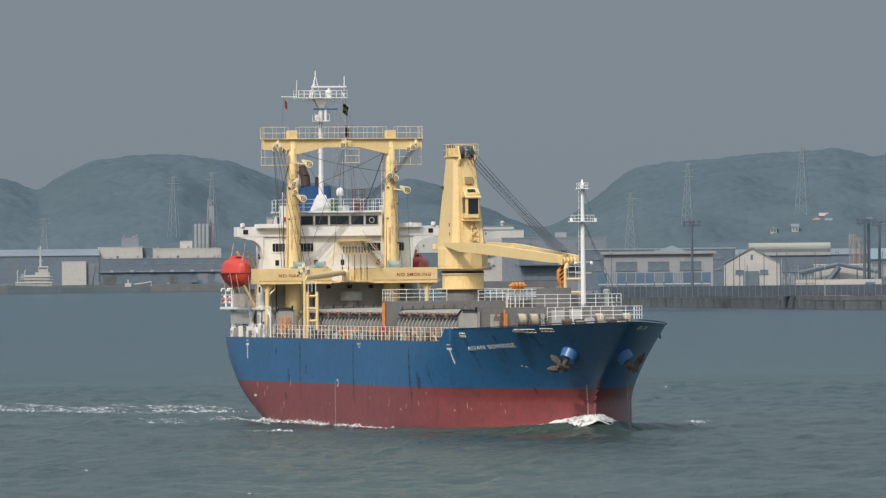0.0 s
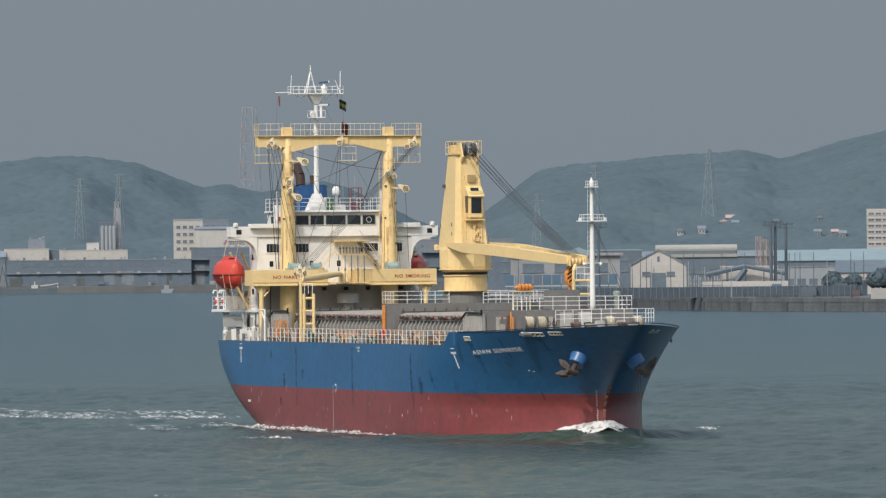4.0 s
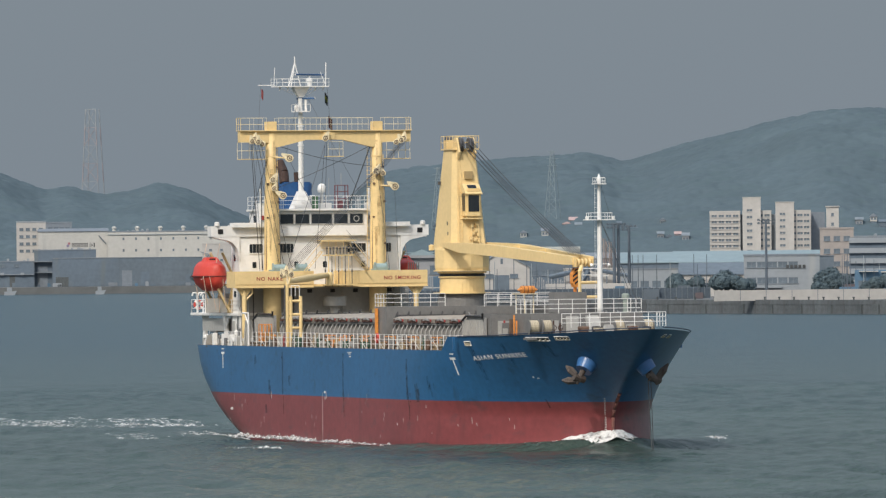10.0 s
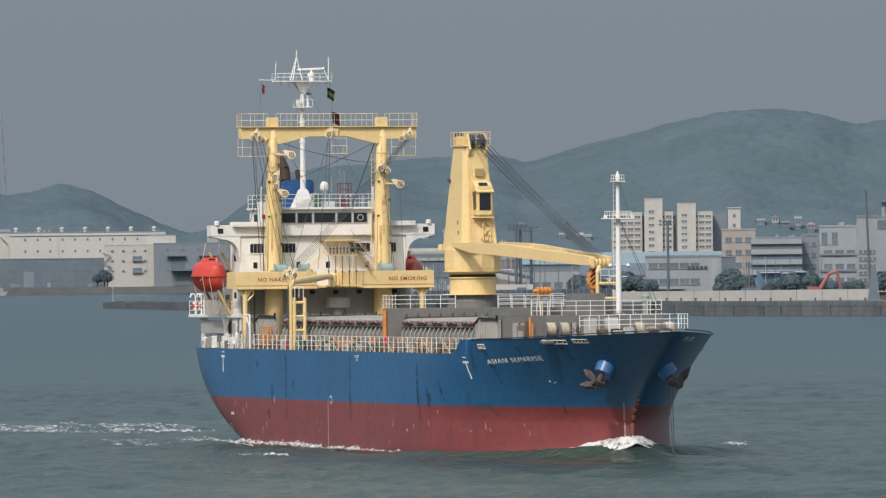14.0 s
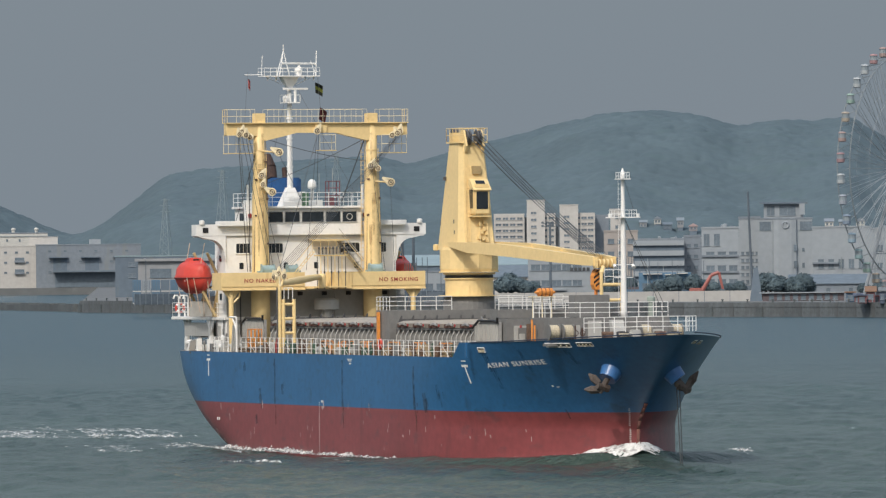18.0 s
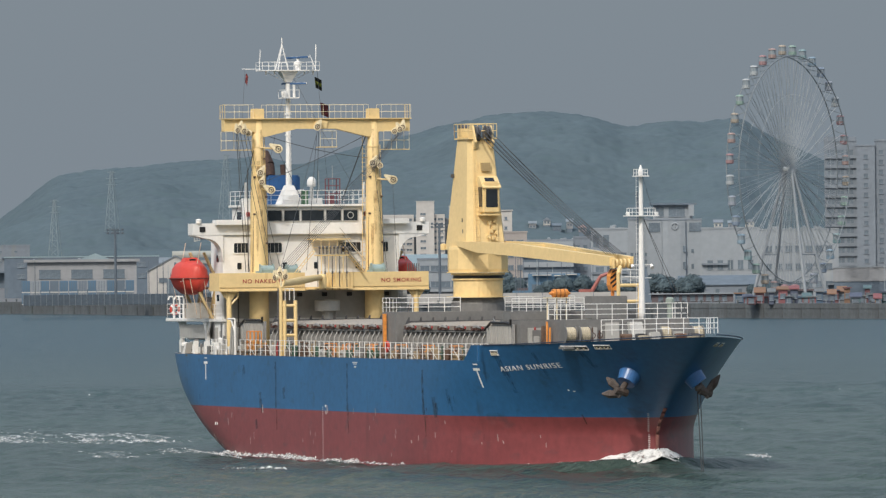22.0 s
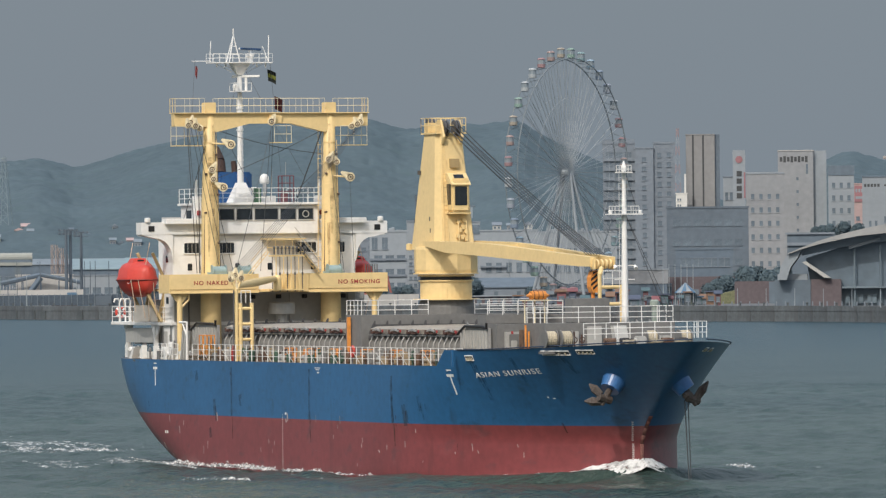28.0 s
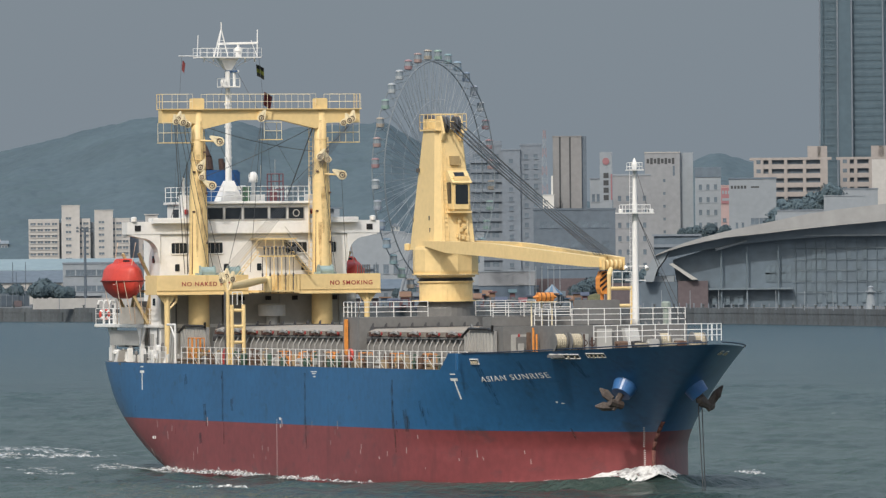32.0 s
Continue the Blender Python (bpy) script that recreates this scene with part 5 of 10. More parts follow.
tower.parent, tower.location = ship, (-MID, 0, 0)
TX = 33.45                                        # it stands outboard of the hatch
for y, zt in ((-8.75, 12.7), (-8.45, 11.7), (-7.6, 11.7)):
    fit("leg", tube(B(), (TX, y, DECK_Z), (TX, y, zt), 0.14, n=10), CREAM, "cream tubular leg", parent=tower)
for k in range(4):
    fit("rung", tube(B(), (TX, -8.7, 8.04 + 1.09 * k), (TX, -7.53, 8.04 + 1.09 * k), 0.11, n=8), CREAM, parent=tower)
frame_rail("tower_rail", [(TX, -8.4, 11.7), (TX, -7.7, 11.7)], 0.85, 0.35, MARK, tower, 0.03, 1)
for dy in (-0.3, 0.3):
    fit("crutch_fork", tube(B(), (TX - 0.1, -8.68, 12.5), (TX - 0.1, -8.68 + dy, 13.2), 0.09, n=6), CREAM, parent=tower)
fit("hose_hang", tube(B(), (TX + 0.1, -9.0, DECK_Z), (TX + 0.1, -8.98, 12.6), 0.05, n=6), DGREY, parent=tower)

# standing and running rigging
rig = new("derrick_rigging")
rig.parent, rig.location = ship, (-MID, 0, 0)
tagged(rig, "dark wire rigging between masts")
wires = []
for k in range(6):
    wires.append(((17.0, 6.3 + 0.1 * k, 24.3), (29.5 + 0.5 * k, -7.95 + 0.12 * k, 13.7 + 0.1 * k), 0.021, 0.15))
wires += [((17.0, -0.1, 24.4), (33.2, -8.8, 13.5), 0.02, 0.1), ((17.0, -0.15, 24.3), (18.5, -1.6, 13.9), 0.02, 0.0),
          ((17.0, -6.3, 24.4), (17.0, -4.2, 14.1), 0.02, 0.0), ((17.0, -6.0, 24.4), (17.0, -3.8, 14.1), 0.02, 0.0), ((17.0, -5.7, 24.2), (17.0, -3.2, 14.1), 0.02, 0.0),
          ((17.0, -6.5, 24.4), (16.9, -5.6, 13.8), 0.02, 0.0), ((17.0, -6.6, 24.4), (16.9, -5.9, 13.8), 0.03, 0.0), ((16.9, -5.7, 21.5), (16.9, -5.7, 13.8), 0.04, 0.0),
          ((17.0, -5.2, 23.0), (14.6, -6.1, 17.7), 0.03, 0.05), ((GX, -4.2, 24.2), (GX, 4.2, 22.4), 0.022, 0.25), ((GX, 4.2, 24.2), (GX, -4.2, 20.6), 0.022, 0.15),
          ((17.0, 0.0, 24.4), (15.5, 0.3, 19.0), 0.018, 0.0), ((GX, 4.1, 24.2), (15.4, 2.4, 19.2), 0.04, 0.0), ((17.0, 6.5, 24.2), (15.5, 2.0, 19.5), 0.02, 0.1),
          ((17.0, -3.3, 23.0), (16.8, -1.2, 19.0), 0.018, 0.0), ((17.0, 5.9, 20.6), (17.0, 6.2, 13.8), 0.018, 0.0), ((17.0, 4.4, 22.0), (17.0, 5.4, 13.8), 0.018, 0.0),
          ((MX, -0.2, 28.8), (15.0, -3.9, 19.5), 0.014, 0.1), ((MX, 0.2, 28.8), (15.0, 3.9, 19.5), 0.014, 0.1), ((MX, 2.2, 29.4), (15.0, 1.5, 18.9), 0.012, 0.0), ((MX, -3.6, 29.5), (11.0, -4.6, 18.2), 0.012, 0.0)]
for p, q, r, d in wires:
    bm = B()
    cable(bm, p, q, r, d, 5, 4)
    fit("wire", bm, WIRE, parent=rig)

# flags
FLAGS = mat("dark_flag_cloth", (0.03, 0.035, 0.03), 0.9, 0, 0.3, 2.0)


def flag(y, z, w, h, mats, x=MX, fold=0.5):
    """A small flag on its halyard; it swings about its hoist."""
    bm = B()
    n = 6
    rows = [[bm.verts.new((0.07 * math.sin(2.4 * i), w * i / n * (1 - 0.12 * j), -h * j - fold * w * (i / n) ** 1.4)) for j in (0, 0.33, 0.66, 1)] for i in range(n + 1)]
    for a, b in zip(rows, rows[1:]):
        for j in range(3):
            f = bm.faces.new((a[j], b[j], b[j + 1], a[j + 1]))
            f.material_index = 1 if len(mats) > 1 and j == 1 else 0
    bmesh.ops.solidify(bm, geom=bm.faces[:], thickness=0.012)
    ob = fit("flag", bm, mats, "small fluttering signal flag")
    ob.location = (x - MID, y, z)
    return ob


SWINGS = [(flag(2.0, 28.7, 0.62, 0.85, [FLAGS, mat("green_yellow_flag", (0.22, 0.24, 0.05), 0.9, 0, 0.3, 2.0)]), 20, 3),
          (flag(-3.55, 29.0, 0.3, 0.7, [mat("red_white_flag", (0.42, 0.12, 0.12), 0.9, 0, 0.4, 2.0)], MX, 0.9), -60, 5),
          (flag(0.35, 26.6, 0.6, 0.95, [mat("dark_red_flag", (0.06, 0.012, 0.016), 0.9, 0, 0.3, 2.0)], GX + 0.2), 10, 8)]

# ---- hatches ----
def hatch(x0, x1, name, ribs, n):
    h = new(name)
    h.parent, h.location = ship, (-MID, 0, 0)
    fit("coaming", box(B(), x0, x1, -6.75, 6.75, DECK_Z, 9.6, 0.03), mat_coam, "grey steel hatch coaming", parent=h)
    bm = B()
    for s in (-1, 1):
        box(bm, x0 - 0.15, x1 + 0.15, min(s * 6.7, s * 6.98), max(s * 6.7, s * 6.92), 9.5, 9.6)
    fit("coaming_flange", bm, GREY, parent=h)
    stay = None
    for s in (-1, 1):
        for i in range(ribs):
            x = x0 + 0.5 + (x1 - x0 - 1.0) * i / (ribs - 1)
            if stay is None:
                bm = B()
                prism(bm, [(-6.75, 9.49), (-6.84, 9.49), (-6.88, 9.4), (-7.12, 9.0), (-7.12, DECK_Z + 0.02), (-6.75, DECK_Z + 0.02)], -0.03, 0.03, "x")
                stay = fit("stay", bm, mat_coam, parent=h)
                stay.location.x = x
                bm = B()
                pipe(bm, [(0.04, -6.86, 9.5), (0.04, -6.9, 9.42), (0.04, -7.13, 9.0), (0.04, -7.15, DECK_Z + 0.1)], 0.046, 5)
                lip = fit("stay_flange", bm, LGREY, parent=stay)
            else:
                o = again(stay, "stay", (x, 0, 0), parent=h)
                again(lip, "stay_flange", parent=o)
                if s > 0:
                    o.rotation_euler[2] = math.pi
    L = (x1 - x0) / n
    for i in range(n):
        a = x0 + L * i
        bm = B()
        prism(bm, [(-6.88, 9.64), (6.88, 9.64), (6.93, 9.95), (6.4, 10.12), (0, 10.2), (-6.4, 10.12), (-6.93, 9.95)], a + 0.05, a + L - 0.05, "x")
        fit("cover_panel", bm, mat_cover, "grey steel hatch cover panel", parent=h)
    cleat = None
    for s in (-1, 1):
        for i in range(n):
            x = x0 + L * (i + 0.55)
            if cleat is None:
                bm = B()
                box(bm, -0.5, 0.55, -0.12, 0.05, -0.1, -0.03)
                prism(bm, [(-0.45, -0.05), (0.0, -0.05), (-0.05, 0.08), (-0.25, 0.14)], -0.12, -0.04)
                tube(bm, (0.1, -0.12, 0.02), (0.5, -0.1, 0.2), 0.035, n=6)
                tube(bm, (0.3, -0.12, 0.0), (-0.3, -0.1, 0.18), 0.03, n=6)
                tube(bm, (0.45, -0.1, 0.0), (0.65, -0.12, 0.12), 0.04, n=6)
                cleat = fit("cleat", bm, mat_cleat, "rusty cleat", parent=h)
                cleat.location = (x, s * 6.96, 9.76)
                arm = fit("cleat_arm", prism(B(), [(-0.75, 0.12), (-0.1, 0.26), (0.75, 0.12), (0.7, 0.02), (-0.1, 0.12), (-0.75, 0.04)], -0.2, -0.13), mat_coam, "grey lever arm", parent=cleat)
                pin = fit("cleat_pin", ring(B(), (1.05, -0.14, 0.06), 0.07, 0.045, "y", 12, 6), REDPAINT, "red hand wheel", parent=cleat)
                box_ = fit("cleat_box", box(B(), -1.15, -0.85, -0.2, 0.05, -0.12, 0.16, 0.02), mat_cleat, parent=cleat)
            else:
                o = again(cleat, "cleat", (x, s * 6.96, 9.76), 0 if s < 0 else math.pi, parent=h)
                for q in (arm, pin, box_):
                    again(q, parent=o)
    for x in (x0 + L * 2.6, x0 + 0.6, x1 - 0.5):
        fit("hose_valve", ring(B(), (x, -7.0, 9.75), 0.07, 0.05, "y", 12, 6), REDPAINT, parent=h)
    # ribbed end panel that folds up
    for xe, sg in ((x1, 1), (x0, -1)):
        bm = B()
        prism(bm, [(xe + sg * 0.1, 9.4), (xe + sg * 1.3, 9.15), (xe + sg * 1.3, 9.3), (xe + sg * 0.1, 10.25)], -6.6, 6.6)
        for k in range(15):
            y = -6.5 + 13 * k / 14
            prism(bm, [(xe + sg * 0.1, 10.2), (xe + sg * 1.45, 9.2), (xe + sg * 1.45, 9.5), (xe + sg * 0.1, 10.5)], y - 0.05, y + 0.05)
        fit("end_panel", bm, GREY if sg > 0 else DGREY, "ribbed folding end panel", parent=h)
    return h


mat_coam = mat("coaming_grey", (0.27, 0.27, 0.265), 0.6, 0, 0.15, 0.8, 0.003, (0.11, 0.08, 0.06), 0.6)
mat_cover = mat("hatch_cover_paint", (0.29, 0.265, 0.23), 0.6, 0, 0.14, 0.8, 0.003, (0.22, 0.12, 0.07), 0.66)
mat_cleat = mat("red_lead_cleat", (0.10, 0.055, 0.045), 0.8, 0.1, 0.5, 2.0)
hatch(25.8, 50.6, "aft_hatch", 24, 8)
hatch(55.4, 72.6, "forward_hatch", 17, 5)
# ribbed panels folded down at the hatch ends
for x0, x1 in ((19.6, 24.9), (73.3, 78.4)):
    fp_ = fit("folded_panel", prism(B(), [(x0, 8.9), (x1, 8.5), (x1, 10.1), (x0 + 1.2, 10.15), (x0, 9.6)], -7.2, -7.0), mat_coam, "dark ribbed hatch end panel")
    for k in range(9):
        x = x0 + 0.4 + (x1 - x0 - 0.7) * k / 8
        fit("rib", box(B(), x - 0.05, x + 0.05, -7.36, -7.2, 8.75, 9.95), LGREY, parent=fp_)
    bm = B()
    pipe(bm, [(x0 - 0.1, -7.35, 9.7), (x0 + 1.2, -7.35, 10.22), (x1 - 0.6, -7.35, 10.2), (x1, -7.35, 10.1), (x1 + 0.05, -7.35, 10.45)], 0.09, 6)
    fit("seal", bm, BLACK, parent=fp_)
# side-deck clutter: pipes, drums and frames along the rail
PIPE_M = mat("dark_deck_pipe", (0.13, 0.10, 0.07), 0.7, 0, 0.3)
for y, z, r in ((-8.3, 7.85, 0.1), (-8.0, 7.95, 0.07), (-7.75, 7.8, 0.08)):
    for s in (-1, 1):
        bm = B()
        tube(bm, (22, s * y, z), (77, s * y, z), r, n=6)
        fit("deck_pipe", bm, PIPE_M, "brown deck pipe")
rnd = random.Random(11)
cl_m = [mat("deck_drum_green", (0.05, 0.10, 0.07), 0.6), mat("deck_drum_brown", (0.13, 0.08, 0.055), 0.7), LGREY, GREY, mat("deck_drum_tan", (0.33, 0.25, 0.15), 0.7)]
for i in range(42):
    x = 26.5 + i * 1.19 + rnd.uniform(-0.3, 0.3)
    bm = B()
    k = i % 4
    if k == 0:
        lathe(bm, [(0.2, 0), (0.24, 0.1), (0.24, 0.7), (0.18, 0.8)], 12)
        nm = "ventilator_pipe"
    elif k == 1:
        tube(bm, (-0.25, 0, 0.35), (0.25, 0, 0.35), 0.2, n=10)
        box(bm, -0.3, 0.3, -0.2, 0.2, 0, 0.15)
        nm = "deck_valve"
    elif k == 2:
        box(bm, -0.35, 0.35, -0.15, 0.15, 0, 0.55, 0.03)
        nm = "deck_box"
    else:
        tube(bm, (0, 0, 0), (0, 0, 0.9), 0.06, n=6)
        tube(bm, (0, 0, 0.9), (0.3, 0, 0.9), 0.06, n=6)
        lathe(bm, [(0.18, 0), (0.18, 0.2)], 10, (0, 0, 0.3))
        nm = "air_pipe"
    o = fit(nm, bm, cl_m[rnd.randrange(5)])
    o.location = (x - MID, -8.45 + rnd.uniform(-0.2, 0.3), DECK_Z)
warm = cl_m[1:2] + [SAFETY, RUST, cl_m[4], RUST, cl_m[0], LGREY]
for i in range(64):
    x = 26.0 + i * 0.79 + rnd.uniform(-0.3, 0.3)
    bm = B()
    k = rnd.randrange(4)
    if k == 0:
        z = rnd.uniform(0.5, 1.05)
        tube(bm, (0, 0, 0), (0, 0, z), 0.05, n=6)
        lathe(bm, [(0.05, 0), (0.16, 0.03), (0.16, 0.09), (0.05, 0.12)], 10, (0, 0, z))
        nm = "valve_stem"
    elif k == 1:
        ring(bm, (0, 0, 0.3), 0.2, 0.07, "y", 14, 6)
        ring(bm, (0.05, 0.14, 0.28), 0.2, 0.07, "y", 14, 6)
        nm = "rope_coil"
    elif k == 2:
        pipe(bm, [(0, 0, 0), (0, 0, 0.75), (0.12, 0, 0.9), (0.28, 0, 0.85), (0.3, 0, 0.65)], 0.07, 6)
        nm = "vent_bend"
    else:
        box(bm, -0.22, 0.22, -0.12, 0.12, 0.1, rnd.uniform(0.4, 0.9), 0.03)
        tube(bm, (0, 0, 0), (0, 0, 0.15), 0.08, n=6)
        nm = "hydrant_box"
    o = fit(nm, bm, warm[rnd.randrange(7)])
    o.location = (x - MID, -8.15 + rnd.uniform(-0.45, 0.3), DECK_Z)
for x in (23.6, 24.5, 41.5, 46.2, 50.6, 56.8, 62.5, 68.3, 74.5, 75.6):
    bm = B()
    w, h = (0.7, 1.75) if x < 27 else (0.9, 0.95)
    for p, q in (((0, 0, 0), (0, 0, h)), ((w, 0, 0), (w, 0, h)), ((0, 0, h), (w, 0, h)), ((0, 0, h * 0.55), (w, 0, h * 0.55)), ((0, 0.6, 0), (0, 0.6, h)), ((0, 0, h), (0, 0.6, h)), ((w, 0, h), (w, 0.6, h)), ((w, 0.6, 0), (w, 0.6, h)), ((0, 0, 0.1), (w, 0, h * 0.55))):
        tube(bm, p, q, 0.04, n=5)
    o = fit("access_frame", bm, SAFETY, "orange steel access frame")
    o.location = (x - MID, -8.1, DECK_Z)
fit("orange_post", box(B(), 52.2, 52.45, -7.4, -7.2, DECK_Z, 10.75), SAFETY, "orange steel post")
bm = B()
tube(bm, (22.6, -8.7, DECK_Z), (22.6, -8.7, 10.3), 0.08, n=6)
tube(bm, (22.6, -8.7, 10.3), (21.0, -8.7, 10.3), 0.08, n=6)
tube(bm, (22.6, -8.7, 9.3), (21.6, -8.7, 10.3), 0.06, n=6)
fit("gangway_davit", bm, WHITE, "white gangway davit")
bm = B()
for k in range(3):
    prism(bm, [(20.2 + 0.5 * k, DECK_Z), (20.5 + 0.5 * k, DECK_Z), (21.0 + 0.5 * k, 9.7), (20.7 + 0.5 * k, 9.7)], -8.4, -8.2)
fit("gangway_board", bm, LGREY, "stowed grey gangway boards")
bm = B()
lathe(bm, [(0.2, 0), (0.24, 0.35), (0.18, 0.8), (0.1, 1.1)], 12, (32.2, -8.5, DECK_Z))
fit("red_hose", bm, REDPAINT, "red coiled hanging hose")
bm = B()
ring(bm, (57.5, -8.95, 8.45), 0.33, 0.1, "y", 20, 8)
lb = fit("lifebuoy", bm, ORANGE, "orange and white lifebuoy on the rail", smooth=True)

# ---- crane house and slewing crane ----
fit("crane_house", box(B(), 51.2, 54.3, -7.1, 6.6, DECK_Z, 10.88, 0.04), GREY, "grey steel deckhouse between the hatches")
railing([(54.2, -7.05, 10.88), (54.2, -2.2, 10.88)], 1.0, 1.1, r=0.024, label="white house-top railing")
railing([(54.2, 1.2, 10.88), (54.2, 6.55, 10.88)], 1.0, 1.1, r=0.025)
railing([(51.3, -7.05, 10.88), (54.2, -7.05, 10.88)], 1.0, 0.8)
CX, CY = 51.9, 0.0
crane = new("deck_crane")
crane.parent, crane.location = ship, (-MID, 0, 0)
tagged(crane, "cream slewing deck crane with lowered jib")
bm = B()
lathe(bm, [(1.95, DECK_Z), (1.95, 11.4), (1.78, 11.85)], 32, (CX, CY, 0))
fit("pedestal", bm, GREY, "grey round crane pedestal", parent=crane, smooth=False)
bm = B()
lathe(bm, [(1.78, 11.85), (1.78, 13.1), (1.9, 13.12), (1.9, 13.2), (1.72, 13.22), (1.72, 13.45), (1.95, 13.47), (1.95, 13.6)], 36, (CX, CY, 0))
fit("slew_column", bm, CREAM, "cream slewing column", parent=crane)
bm = B()
lathe(bm, [(1.79, 13.2), (1.8, 13.21), (1.8, 13.4), (1.79, 13.41)], 36, (CX, CY, 0))
fit("slew_ring", bm, BLACK, "black slewing ring", parent=crane)
bm = B()
lathe(bm, [(2.3, 11.85), (2.3, 11.93)], 24, (CX, CY, 0))
lathe(bm, [(2.25, 13.62), (2.25, 13.7)], 24, (CX, CY, 0))
fit("crane_walkway", bm, CREAM, parent=crane)
# base of the turning house: rounded, then the tapered tower
bm = B()
lathe(bm, [(2.14, 13.65), (2.2, 13.9), (2.2, 15.3), (2.15, 15.5)], 12, (CX, CY, 0))
fit("turning_house", bm, CREAM, "cream faceted turning house", parent=crane)


def chamfered(bm, z0, a, z1, b, c=0.32):
    """A tapered tower with cut corners; a and b are (x0, x1, half width)."""
    rows = []
    for z, (x0, x1, w) in ((z0, a), (z1, b)):
        k = c * (w / 1.5)
        rows.append([bm.verts.new(p + (z,)) for p in ((x0 + k, -w), (x1 - k * 2.2, -w), (x1, -w + k), (x1, w - k), (x1 - k * 2.2, w), (x0 + k, w), (x0, w - k), (x0, -w + k))])
    for i in range(8):
        bm.faces.new((rows[0][i], rows[0][(i + 1) % 8], rows[1][(i + 1) % 8], rows[1][i]))
    bm.faces.new(rows[0][::-1])
    bm.faces.new(rows[1])
    return bm


bm = chamfered(B(), 15.3, (CX - 3.0, CX + 2.4, 1.5), 23.2, (CX - 1.55, CX + 1.15, 0.98))
fit("crane_tower", bm, CREAM, "cream tapered crane tower", parent=crane)
bm = B()
box(bm, CX - 1.7, CX + 1.3, -1.1, 1.1, 23.2, 23.3)
box(bm, CX - 1.6, CX - 0.7, -0.9, -0.3, 23.3, 24.0, 0.04)
prism(bm, [(CX + 0.1, 23.2), (CX + 1.4, 22.5), (CX + 1.7, 23.0), (CX + 1.1, 24.2), (CX + 0.5, 24.2)], -0.75, -0.6)
prism(bm, [(CX + 0.1, 23.2), (CX + 1.4, 22.5), (CX + 1.7, 23.0), (CX + 1.1, 24.2), (CX + 0.5, 24.2)], 0.6, 0.75)
fit("tower_head", bm, CREAM, parent=crane)
for y in (-0.5, -0.3, 0.3, 0.5):
    bm = B()
    tube(bm, (CX + 1.1, y - 0.07, 23.6), (CX + 1.1, y + 0.07, 23.6), 0.55, n=20)
    fit("head_sheave", bm, DGREY, "dark cable sheave", parent=crane)
bm = B()
tube(bm, (CX - 1.15, -0.85, 24.0), (CX - 1.15, -0.35, 24.0), 0.28, n=14)
fit("head_drum", bm, DGREY, parent=crane)
frame_rail("head_rail", [(CX - 1.65, -1.1, 23.3), (CX + 1.2, -1.1, 23.3), (CX + 1.2, 1.1, 23.3), (CX - 1.65, 1.1, 23.3), (CX - 1.65, -1.1, 23.3)], 1.0, 0.75, CREAM, crane, 0.025)
# cab on the front face
fit("operator_cab", box(B(), CX + 1.35, CX + 2.75, -0.55, 0.75, 17.85, 20.15, 0.12), CREAM, "cream operator cab with dark glass", parent=crane)
fit("cab_window", box(B(), CX + 2.73, CX + 2.79, -0.34, 0.56, 18.3, 19.6, 0.04), GLASS, "dark cab front glass", parent=crane)
fit("cab_visor", prism(B(), [(CX + 1.3, 20.55), (CX + 2.0, 20.5), (CX + 2.85, 19.75), (CX + 2.85, 19.68), (CX + 1.3, 20.1)], -0.6, 0.8), CREAM, parent=crane)
fit("cab_window", prism(B(), [(CX + 2.15, 20.39), (CX + 2.55, 20.04), (CX + 2.58, 20.07), (CX + 2.18, 20.42)], -0.25, 0.45), GLASS, parent=crane)
fit("cab_window", box(B(), CX + 1.75, CX + 2.55, -0.575, -0.54, 18.35, 19.75, 0.02), GLASS, parent=crane)
bm = B()
box(bm, CX + 1.2, CX + 2.7, -0.7, 0.85, 17.72, 17.82)
fit("cab_trim", bm, CREAM, parent=crane)
fit("vent_grille", box(B(), CX + 1.35, CX + 1.72, -0.25, 0.4, 20.9, 21.5), mat("tan_grille", (0.38, 0.28, 0.14), 0.7), "tan louvre panel", parent=crane)
bm = B()
for k in (-1.0, -0.68):
    tube(bm, (CX + 2.42, k, 15.6), (CX + 1.25, k * 0.72, 22.6), 0.03, n=5)
for i in range(24):
    f = i / 23
    x, s = CX + 2.42 - 1.17 * f, 1 - 0.28 * f
    tube(bm, (x, -1.0 * s, 15.6 + 7.0 * f), (x, -0.68 * s, 15.6 + 7.0 * f), 0.022, n=4)
fit("tower_ladder", bm, CREAM, parent=crane)
for i, (y, z) in enumerate(((0.1, 17.2), (0.5, 17.3), (0.2, 16.6), (0.6, 16.5), (0.0, 16.2), (0.3, 16.1), (0.6, 16.0), (0.4, 16.8))):
    x = CX + 2.5 - (z - 15.3) / 7.9 * 1.25
    fit("hydraulic_valve", box(B(), x - 0.1, x + 0.12, y - 0.12, y + 0.12, z - 0.14, z + 0.14, 0.03), CREAM, parent=crane)
for y in (0.05, 0.65):
    bm = B()
    tube(bm, (CX + 2.3, y, 17.3), (CX + 2.5, y, 15.8), 0.035, n=5)
    fit("hydraulic_pipe", bm, CREAM, parent=crane)
bm = B()
for x, z in ((CX - 1.6, 20.6), (CX - 2.3, 17.3), (CX + 0.6, 17.4), (CX + 0.8, 16.6)):
    box(bm, x - 0.07, x + 0.07, -1.5 + (z - 15.3) * 0.066 - 0.02, -1.4, z - 0.14, z + 0.14)
fit("tower_fitting", bm, DGREY, parent=crane)
bm = B()
